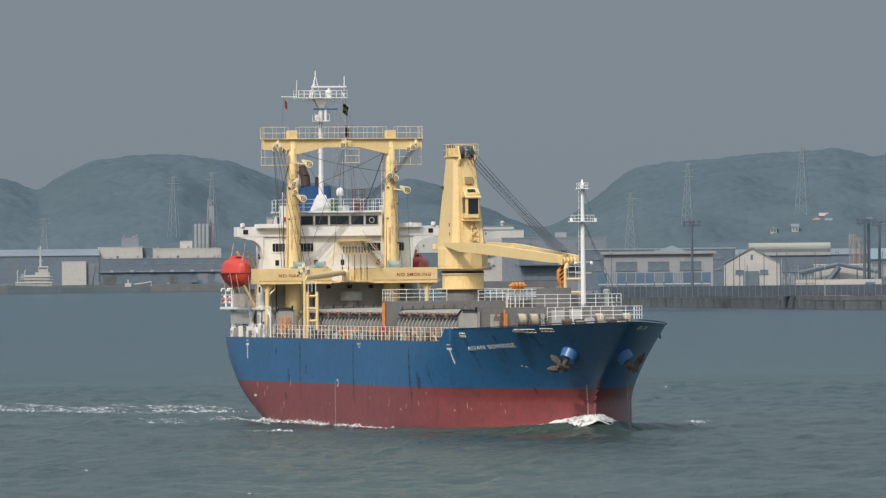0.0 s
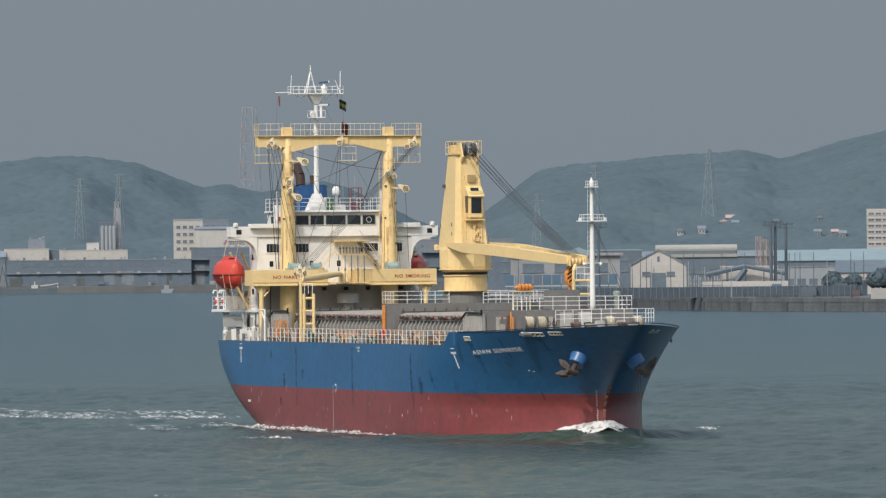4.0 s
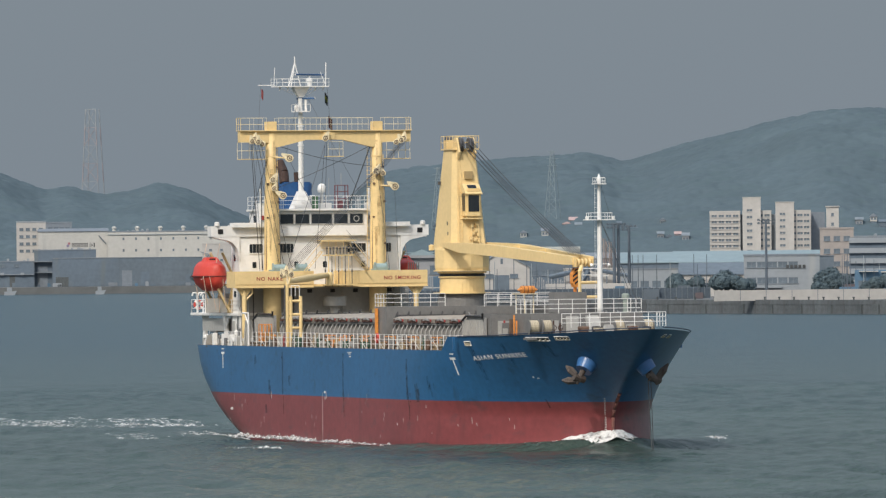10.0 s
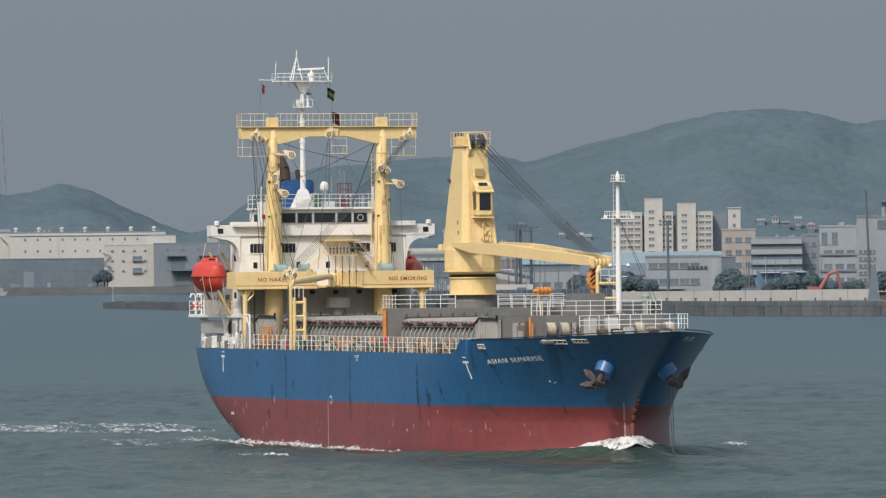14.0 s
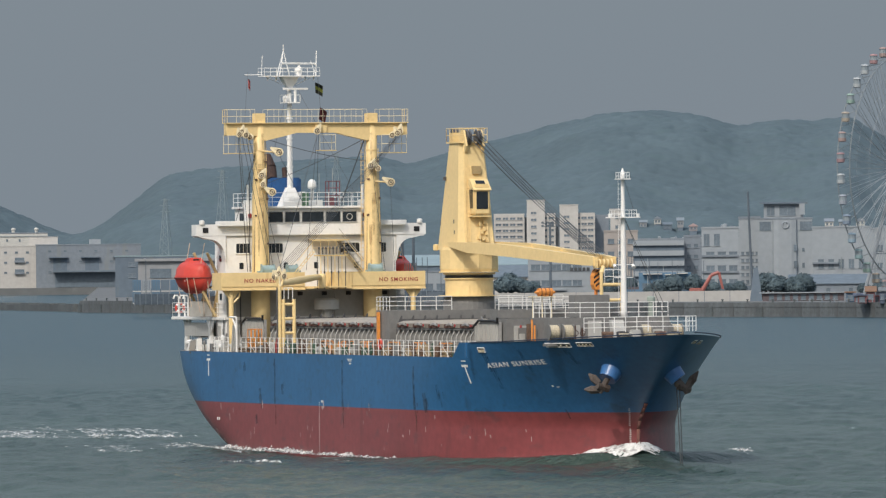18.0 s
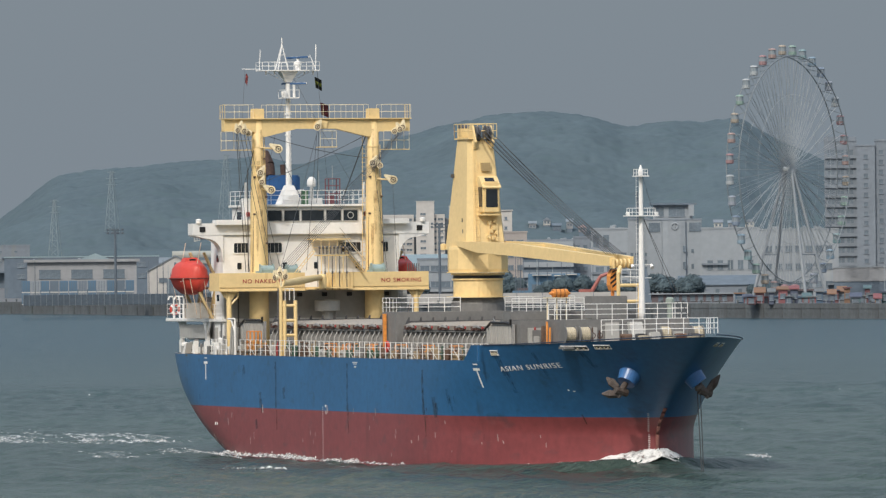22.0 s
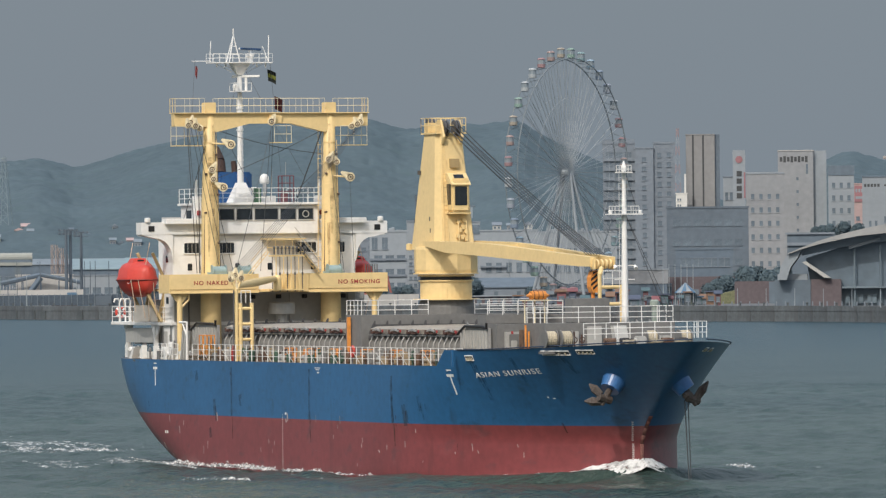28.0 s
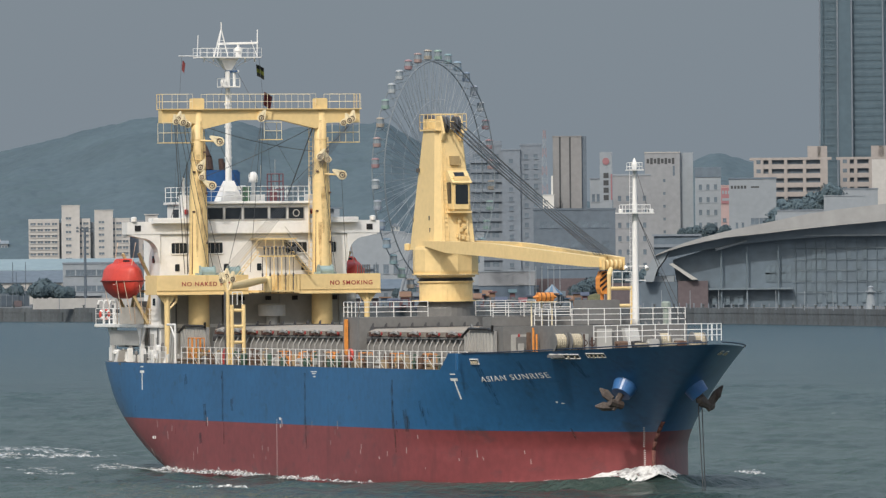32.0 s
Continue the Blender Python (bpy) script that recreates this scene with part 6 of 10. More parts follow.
lathe(bm, [(0.05, -0.05), (0.22, 0), (0.22, 0.4), (0.05, 0.45)], 14, (CX - 3.1, -1.5, 15.3))
fit("pivot_motor", bm, CREAM, parent=crane)
# jib
J0, J1 = Vector((CX + 0.6, 0, 15.72)), Vector((80.6, 0, 14.35))
for s in (-1, 1):
    bm = B()
    L = J1 - J0
    out = [(0.0, 0.16, 0.14), (0.03, 0.2, 0.2), (0.14, 0.30, 0.46), (0.30, 0.44, 0.42), (0.42, 0.47, 0.40), (0.7, 0.40, 0.40), (0.94, 0.34, 0.36), (1.0, 0.32, 0.30)]
    rows = []
    for f, up, dn in out:
        c = J0 + L * f
        y = s * (1.72 - 1.05 * f)
        rows.append([bm.verts.new((c.x, y + w, c.z + h)) for w, h in ((-0.22, -dn), (0.22, -dn), (0.22, up), (-0.22, up))])
    for a, b in zip(rows, rows[1:]):
        for k in range(4):
            bm.faces.new((a[k], a[(k + 1) % 4], b[(k + 1) % 4], b[k]))
    bm.faces.new(rows[0])
    bm.faces.new(rows[-1])
    bmesh.ops.recalc_face_normals(bm, faces=bm.faces[:])
    fit("jib_arm", bm, CREAM, "cream box-section jib", parent=crane)
for f in (0.35, 0.6, 0.92):
    c = J0 + (J1 - J0) * f
    bm = B()
    box(bm, c.x - 0.25, c.x + 0.25, -1.7 + 1.05 * f, 1.7 - 1.05 * f, c.z - 0.3, c.z + 0.35)
    fit("jib_tie", bm, CREAM, parent=crane)
bm = B()
for y in (-0.45, -0.15, 0.15, 0.45):
    tube(bm, (80.7, y - 0.06, 14.2), (80.7, y + 0.06, 14.2), 0.32, n=16)
box(bm, 80.2, 81.0, -0.75, -0.6, 13.85, 14.55, 0.05)
box(bm, 80.2, 81.0, 0.6, 0.75, 13.85, 14.55, 0.05)
fit("jib_head", bm, CREAM, parent=crane)
for k in range(12):
    bm = B()
    y0, y1 = -0.66 + 0.12 * k, -0.5 + 0.09 * k
    cable(bm, (CX + 1.4, y0, 23.9 - 0.12 * (k % 3)), (79.0 + 0.25 * (k % 4), y1, 14.85), 0.028, 0.12 + 0.1 * (k % 3), 6, 4)
    fit("luffing_wire", bm, WIRE, parent=crane)
# hook block with warning stripes
hb = new("hook_block")
hb.parent, hb.location = ship, (-MID, 0, 0)
fit("block_body", prism(B(), [(-0.62, 13.35), (-0.42, 13.8), (-0.1, 13.8), (-0.1, 12.35), (-0.48, 12.35), (-0.62, 12.7)], 79.35, 80.05, "x"), SAFETY, "orange hook block with black stripes", parent=hb)
for k in range(4):
    z = 12.3 + 0.34 * k
    y, e = (-0.48, 0.1) if k in (0, 3) else (-0.62, 0.0)
    fit("stripe", prism(B(), [(y, z + 0.12 + e), (-0.1, min(z + 0.52, 13.76)), (-0.1, min(z + 0.68, 13.78)), (y, z + 0.28 + e)], 80.052, 80.07, "x"), BLACK, parent=hb)
bm = B()
tube(bm, (79.7, -0.33, 12.35), (79.7, -0.33, 11.7), 0.13, n=8)
ring(bm, (79.7, -0.33, 11.45), 0.28, 0.1, "x", 14, 6)
fit("hook", bm, mat("orange_hook_paint", (0.6, 0.2, 0.04), 0.5), parent=hb)
bm = B()
for y in (-0.5, -0.2):
    tube(bm, (79.7, y, 13.7), (80.5, y, 14.1), 0.03, n=4)
fit("hoist_wire", bm, WIRE, parent=hb)

# ---- forecastle ----
fit("forward_house", box(B(), 75.0, 79.2, -6.9, 4.5, DECK_Z, 10.35, 0.04), GREY, "grey forward deckhouse")
fit("forward_trunk", box(B(), 75.4, 77.0, -6.8, 3.0, 10.35, 10.95, 0.03), GREY)
railing([(77.0, -6.7, 10.95), (77.0, -1.4, 10.95)], 0.9, 1.0, r=0.025, label="white deckhouse railing")
fit("locker_front", box(B(), 79.2, 79.5, -6.4, -3.4, 8.5, 9.85, 0.02), LGREY)
bm = B()
for yy in (-6.0, -3.9):
    lathe(bm, [(0.07, 0), (0.08, 0.12), (0.05, 0.2)], 10, (79.6, yy, 9.7))
fit("red_lamp", bm, REDPAINT, "red fire lamps")
fit("foremast_house", box(B(), 81.6, 85.6, -6.0, 3.0, 8.45, 10.42, 0.04), GREY, "grey foremast deckhouse")
railing([(82.0, -5.9, 10.42), (85.5, -5.9, 10.42), (85.5, 2.9, 10.42), (82.0, 2.9, 10.42)], 1.05, 1.1, r=0.024, label="white forecastle house railing")
fit("grey_locker", box(B(), 82.6, 84.0, -3.5, -0.9, 10.42, 12.0, 0.05), GREY, "grey steel locker")
bm = B()
prism(bm, [(88.0, 10.25), (88.6, 8.5), (89.4, 8.5), (88.5, 10.25)], -2.5, -1.6)
fit("slanted_hatch", bm, LGREY, "pale grey slanted companion hatch")
# jib rest
bm = B()
for y in (-0.55, 1.0):
    tube(bm, (81.4, y, 10.42), (81.4, y, 12.85 if y > 0 else 13.6), 0.13, n=10)
for z in (11.6, 12.7):
    tube(bm, (81.4, -0.55, z), (81.4, 1.0, z), 0.12, n=8)
tube(bm, (81.4, -0.55, 13.5), (81.0, -0.25, 13.95), 0.16, n=8)
jr = fit("jib_rest", bm, CREAM, "cream tubular jib rest")
frame_rail("rest_rail", [(81.4, -0.3, 12.8), (81.4, 1.0, 12.8)], 0.95, 0.8, MARK, jr, 0.025)
# foremast
FM = 84.4
fm = new("foremast")
fm.parent, fm.location = ship, (-MID, 0, 0)
tagged(fm, "white tubular foremast with lamp platform")
bm = B()
lathe(bm, [(0.26, 10.42), (0.22, 10.8), (0.2, 14.0), (0.165, 17.4), (0.12, 20.2), (0.12, 20.4)], 16, (FM, 0, 0))
fit("mast_pole", bm, WHITE, parent=fm, smooth=True)
for z, w, h in ((17.4, 1.12, 0.55), (20.1, 0.42, 0.5)):
    bm = B()
    box(bm, FM - 0.5, FM + 0.5, -w, w, z, z + 0.07)
    fit("lamp_platform", bm, WHITE, parent=fm)
    frame_rail("platform_rail", [(FM - 0.5, -w * 0.75, z), (FM + 0.5, -w * 0.75, z), (FM + 0.5, w * 0.75, z), (FM - 0.5, w * 0.75, z)], h, 0.5, WHITE, fm, 0.02)
bm = B()
lathe(bm, [(0.16, 0), (0.2, 0.3), (0.12, 0.45), (0.03, 0.7)], 12, (FM, 0, 20.2))
for y in (-1.05, 1.05):
    lathe(bm, [(0.12, 0), (0.14, 0.25), (0.1, 0.3)], 10, (FM + 0.2, y, 17.4))
fit("masthead_lamp", bm, WHITE, parent=fm)
bm = B()
for k in range(26):
    z = 10.8 + 0.36 * k
    tube(bm, (FM + 0.05, -0.40, z), (FM + 0.05, -0.2, z), 0.011, n=4)
tube(bm, (FM + 0.05, -0.40, 10.5), (FM, -0.34, 20.2), 0.014, n=4)
for z in (14.1, 13.2):
    tube(bm, (FM, -0.7, z), (FM, 0.7, z), 0.03, n=5)
for y in (-0.7, 0.7):
    tube(bm, (FM, y, 14.1), (FM + 0.25, y, 13.9), 0.08, 0.14, n=8)
fit("mast_ladder", bm, WHITE, parent=fm)
bm = B()
cable(bm, (FM, 0.1, 17.4), (86.5, 2.6, 10.5), 0.02)
cable(bm, (FM, 0.1, 17.4), (86.0, 2.4, 10.5), 0.02)
cable(bm, (FM, 0.1, 20.2), (FM + 0.2, 0.9, 17.4), 0.015)
fit("mast_stay", bm, WIRE, parent=fm)
bm = B()
lathe(bm, [(0.2, 0), (0.2, 1.0), (0.3, 1.05), (0.3, 1.35), (0.2, 1.45)], 14, (84.8, 1.9, 10.42))
fit("ventilator_head", bm, mat("grey_green_vent", (0.25, 0.30, 0.27), 0.6), "grey-green ventilator")
# bow railing
railing([(87.6, -4.2, 9.35), (90.2, -2.9, 9.4), (92.6, -1.3, 9.45), (93.4, 0.6, 9.45), (92.9, 2.15, 9.45), (90.0, 2.5, 9.4)], 1.05, 0.95, r=0.024, label="white bow railing")
# lockers, pipes and lamps on the deckhouse side
for x, y0, y1, z0, z1, m in ((79.5, -3.2, -2.2, 8.7, 9.9, LGREY), (79.55, -6.2, -4.9, 8.9, 9.7, GREY), (79.55, -4.6, -3.7, 8.9, 9.7, GREY), (81.55, -6.3, -6.02, 8.5, 10.0, RUST), (80.6, -6.5, -6.1, 8.45, 9.3, LGREY), (85.65, -5.0, -3.8, 8.9, 9.9, LGREY), (85.65, -3.2, -2.2, 8.6, 10.2, LGREY)):
    fit("deck_locker", box(B(), x, x + 0.16, y0, y1, z0, z1, 0.03), m, "grey steel locker on the deckhouse")
for x, y, z in ((82.6, -6.25, 10.3), (82.9, -6.35, 10.15), (83.3, -6.3, 9.9)):
    fit("orange_pipe", tube(B(), (x, y, 8.45), (x, y, z), 0.07, n=6), SAFETY, "orange vertical steel pipe")
for k, (x, y) in enumerate(((89.6, -3.2), (89.9, -2.2), (90.1, 0.4), (91.0, 0.2), (91.5, 1.0), (91.6, -1.9))):
    bm = box(B(), x - 0.35, x + 0.35, y - 0.3, y + 0.3, 8.45, 9.35 + 0.12 * (k % 3), 0.06)
    tube(bm, (x, y - 0.4, 9.3), (x, y + 0.4, 9.3), 0.16, n=10)
    fit("windlass_gear", bm, (RUST, DGREY, LGREY)[k % 3], "dark windlass gear housing")
# windlasses and rope drums
for x, y in ((86.5, -6.1), (86.9, -5.2), (90.6, -0.8), (90.9, 1.4)):
    w = new("mooring_winch")
    w.parent, w.location = ship, (-MID, 0, 0)
    bm = B()
    for i in range(5):
        ring(bm, (x, y - 0.26 + 0.13 * i, 9.42), 0.42, 0.1, "y", 18, 6)
    fit("rope_coil", bm, ROPE, "pale coiled mooring rope", parent=w)
    bm = B()
    for d in (-0.4, 0.36):
        tube(bm, (x, y + d, 9.42), (x, y + d + 0.05, 9.42), 0.58, n=18)
    box(bm, x - 0.5, x + 0.5, y - 0.6, y + 0.6, 8.45, 8.62)
    fit("winch_frame", bm, GREY, parent=w)
bm = B()
for k, (x, y) in enumerate(((87.3, -4.7), (87.6, -4.3), (87.0, -5.0))):
    tube(bm, (x, y, 8.5), (x + 0.15, y - 0.1, 9.9 - 0.2 * k), 0.06, n=6)
    ring(bm, (x, y, 9.35), 0.18, 0.035, "x", 10, 5)
fit("brake_wheel", bm, mat("dark_red_brown", (0.075, 0.04, 0.03), 0.7), "dark brake wheels")
for x, y in ((91.4, -2.6), (92.2, -1.0), (92.4, 0.6)):
    bm = B()
    lathe(bm, [(0.3, 0), (0.3, 0.7), (0.42, 0.75), (0.42, 0.9)], 12, (x, y, 8.45))
    fit("bow_bollard", bm, ROPE, "pale bollard")
# orange rescue raft on a frame
bm = B()
tube(bm, (78.3, -4.2, 12.2), (78.3, -3.15, 12.2), 0.29, n=14)
for y in (-4.2, -3.15):
    lathe(bm, [(0.0, -0.02), (0.2, 0.0), (0.29, 0.1), (0.1, 0.24)], 10, (78.3, y, 12.1))
raft = fit("rescue_raft", bm, SAFETY, "orange raft canister on a pale stand")
for y in (-4.0, -3.7, -3.4):
    fit("strap", ring(B(), (78.3, y, 12.2), 0.3, 0.025, "y", 16, 5), RUST, parent=raft)
for y in (-4.6, -3.9, -3.2):
    fit("leg", tube(B(), (78.3, y, 10.35), (78.3, y, 11.9), 0.05, n=6), RAILC, parent=raft)
fit("cradle", box(B(), 77.95, 78.65, -4.8, -3.0, 11.85, 11.92), RAILC, parent=raft)

# ---- lifeboats ----
def lifeboat(side):
    boat = new("lifeboat")
    boat.parent, boat.location = ship, (-MID, 0, 0)
    tagged(boat, "enclosed orange-red lifeboat in cream davits")
    cx, cy, cz = 10.9, side * 8.42, 13.47
    bm = B()
    # half section from keel to roof ridge, then the stations along the boat: x, breadth, height, depth
    half_sec = [(0.0, -1.32), (0.42, -1.22), (0.86, -0.82), (1.13, -0.22), (1.17, -0.06), (1.08, 0.12), (0.98, 0.62), (0.66, 1.02), (0.30, 1.16), (0.0, 1.18)]
    rows = []
    for x, w, hi, lo in ((-2.35, 0.16, 0.55, 0.35), (-2.15, 0.45, 0.72, 0.6), (-1.6, 0.82, 0.92, 0.86), (-0.7, 1.0, 1.0, 1.0), (0.9, 1.0, 1.0, 1.0), (1.0, 0.98, 0.93, 1.0), (1.6, 0.80, 0.84, 0.9), (2.1, 0.50, 0.74, 0.7), (2.35, 0.2, 0.6, 0.4)):
        sec = [(y * w, z * (hi if z > 0 else lo)) for y, z in half_sec]
        sec = sec + [(-y, z) for y, z in sec[-2:0:-1]]
        rows.append([bm.verts.new((cx + 1.06 * x, cy + 1.08 * y, cz + 1.05 * z)) for y, z in sec])
    m = len(rows[0])
    for a, b in zip(rows, rows[1:]):
        for i in range(m):
            bm.faces.new((a[i], b[i], b[(i + 1) % m], a[(i + 1) % m]))
    bm.faces.new(rows[0])
    bm.faces.new(rows[-1][::-1])
    bmesh.ops.recalc_face_normals(bm, faces=bm.faces[:])
    bmesh.ops.bevel(bm, geom=[e for e in bm.edges if e.calc_face_angle(0) > 0.25], offset=0.035, segments=2, affect="EDGES", clamp_overlap=True)
    fit("boat_shell", bm, ORANGE, "orange-red moulded boat shell", parent=boat, smooth=True)
    bm = B()
    line = [(-2.35, 0.16), (-2.15, 0.45), (-1.6, 0.82), (-0.7, 1.0), (0.9, 1.0), (1.6, 0.8), (2.1, 0.5), (2.35, 0.2)]
    loop = [(cx + 1.06 * x, cy - 1.31 * w, cz - 0.12) for x, w in line] + [(cx + 1.06 * x, cy + 1.31 * w, cz - 0.12) for x, w in line[::-1]]
    pipe(bm, loop + loop[:1], 0.055, 6)
    fit("fender_band", bm, mat("dark_red_fender", (0.16, 0.02, 0.015), 0.6), parent=boat)
    bm = B()
    frustum(bm, (cx - 0.5, cx + 1.0, cy - 0.72, cy + 0.72), cz + 0.95, (cx - 0.3, cx + 0.72, cy - 0.46, cy + 0.46), cz + 1.46)
    bmesh.ops.bevel(bm, geom=bm.edges[:], offset=0.06, segments=2, affect="EDGES")
    fit("steering_hood", bm, ORANGE, parent=boat)
    fit("hood_window", box(B(), cx + 0.82, cx + 0.92, cy - 0.28, cy + 0.2, cz + 1.1, cz + 1.36, 0.02), GLASS, parent=boat)
    fit("roof_hatch", box(B(), cx + 1.2, cx + 1.6, cy - 0.22, cy + 0.22, cz + 0.85, cz + 1.02, 0.05), ORANGE, parent=boat)
    for i in range(4):
        fit("boat_lettering_bar", box(B(), cx + 1.52 + 0.05 * i, cx + 1.62 + 0.05 * i, cy - 0.86 + 0.1 * i, cy - 0.8 + 0.1 * i, cz + 0.32, cz + 0.4), MARK, parent=boat)
    for k in (-0.7, 0.35, 1.3):
        bm = B()
        pipe(bm, sag((cx + k - 0.4, cy + side * 1.12, cz - 0.16), (cx + k + 0.5, cy + side * 1.12, cz - 0.16), 0.22, 6), 0.018, 4)
        fit("grab_line", bm, MARK, parent=boat)
    lines = []
    for x in (cx - 1.9, cx + 1.9):
        lines += [((x, cy, cz + 1.0), (x, side * 8.1, cz + 2.6), 0.028), ((x, cy - side * 0.2, cz - 0.9), (x - 0.6, side * 8.0, 10.3), 0.03)]
    lines += [((cx + 2.2, cy + side * 0.7, cz - 0.1), (cx + 2.0, cy + side * 0.1, cz - 2.9), 0.03), ((cx + 1.9, cy + side * 1.15, cz - 0.1), (cx + 1.9, cy + side * 0.8, cz - 2.4), 0.03),
              ((cx + 2.3, cy - side * 0.4, cz - 0.1), (cx + 2.2, cy - side * 0.7, cz - 2.8), 0.03), ((cx - 1.6, cy + side * 0.9, cz - 0.2), (cx - 1.2, cy + side * 0.5, cz - 2.6), 0.025)]
    for p, q, r_ in lines:
        fit("fall", tube(B(), p, q, r_, n=5), FALLS, parent=boat)
    for x in (cx - 1.5, cx + 1.9):
        for p, q in (((x, side * 7.1, 10.27), (x, side * 6.9, 13.2)), ((x, side * 6.9, 13.2), (x + 0.3, side * 8.0, 15.3)), ((x + 0.2, side * 7.0, 12.9), (x - 0.8, side * 7.2, 10.3)), ((x, side * 7.25, 10.3), (x, side * 8.3, 12.3))):
            bm = B()
            tube(bm, p, q, 0.13, n=4)
            fit("davit_arm", bm, DAVIT, "tan lifeboat davit arm", parent=boat)
    for z, y in ((12.6, 6.95), (11.3, 7.0)):
        bm = B()
        tube(bm, (cx - 1.5, side * y, z), (cx + 2.1, side * y, z), 0.1, n=6)
        fit("davit_bar", bm, DAVIT, parent=boat)


FALLS = mat("pale_rope_fall", (0.55, 0.42, 0.32), 0.85, 0, 0.2, 1.5)
DAVIT = mat("tan_davit_paint", (0.50, 0.38, 0.20), 0.6, 0, 0.2, 1.0, 0, (0.25, 0.12, 0.06), 0.6)
lifeboat(-1)
lifeboat(1)
bm = B()
box(bm, 12.7, 14.2, 7.06, 8.0, 10.3, 12.4, 0.05)
fit("port_locker", bm, LGREY)


# ---- the town across the water ----
# these town colours carry the distance haze: greyer, bluer, less contrast
W1 = mat("pale_cream_render", (0.405, 0.400, 0.388), 0.85, 0, 0.10, 0.15, 0, (0.34, 0.335, 0.325), 0.6)
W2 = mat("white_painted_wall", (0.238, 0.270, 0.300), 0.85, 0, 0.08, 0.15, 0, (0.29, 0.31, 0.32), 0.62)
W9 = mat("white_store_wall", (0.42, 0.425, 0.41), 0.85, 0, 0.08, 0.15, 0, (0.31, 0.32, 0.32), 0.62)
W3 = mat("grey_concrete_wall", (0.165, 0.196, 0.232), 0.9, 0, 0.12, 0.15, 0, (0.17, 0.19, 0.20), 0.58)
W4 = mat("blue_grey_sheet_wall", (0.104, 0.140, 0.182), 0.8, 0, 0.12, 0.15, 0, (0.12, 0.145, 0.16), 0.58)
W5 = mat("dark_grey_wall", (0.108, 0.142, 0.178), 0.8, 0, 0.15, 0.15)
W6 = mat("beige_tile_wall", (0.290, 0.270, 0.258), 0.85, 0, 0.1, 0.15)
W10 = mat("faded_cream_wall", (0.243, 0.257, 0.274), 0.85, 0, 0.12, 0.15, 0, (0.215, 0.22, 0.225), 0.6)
W7 = mat("pink_wall", (0.38, 0.285, 0.28), 0.85, 0, 0.1, 0.15)
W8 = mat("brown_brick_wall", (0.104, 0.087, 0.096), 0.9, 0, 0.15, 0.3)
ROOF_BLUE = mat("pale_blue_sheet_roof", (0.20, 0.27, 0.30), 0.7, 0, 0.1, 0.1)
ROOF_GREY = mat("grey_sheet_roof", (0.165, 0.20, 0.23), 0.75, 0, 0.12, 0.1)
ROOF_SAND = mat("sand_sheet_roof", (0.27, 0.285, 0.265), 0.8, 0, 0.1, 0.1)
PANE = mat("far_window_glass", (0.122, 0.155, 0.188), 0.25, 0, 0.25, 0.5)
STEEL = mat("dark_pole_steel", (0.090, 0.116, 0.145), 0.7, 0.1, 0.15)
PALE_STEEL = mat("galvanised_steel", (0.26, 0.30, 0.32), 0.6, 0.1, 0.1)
# leaf green shifted to blue-grey by the haze put into it
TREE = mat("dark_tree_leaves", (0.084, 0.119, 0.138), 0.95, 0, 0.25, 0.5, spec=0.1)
BARK = mat("tree_bark", (0.06, 0.05, 0.045), 0.9)
BLUE_SHEET = mat("blue_tarpaulin", (0.07, 0.145, 0.23), 0.7, 0, 0.15)
REDSIGN = mat("red_sign_paint", (0.26, 0.125, 0.14), 0.6)
SIGNINK = mat("dark_sign_ink", (0.05, 0.055, 0.06), 0.8)


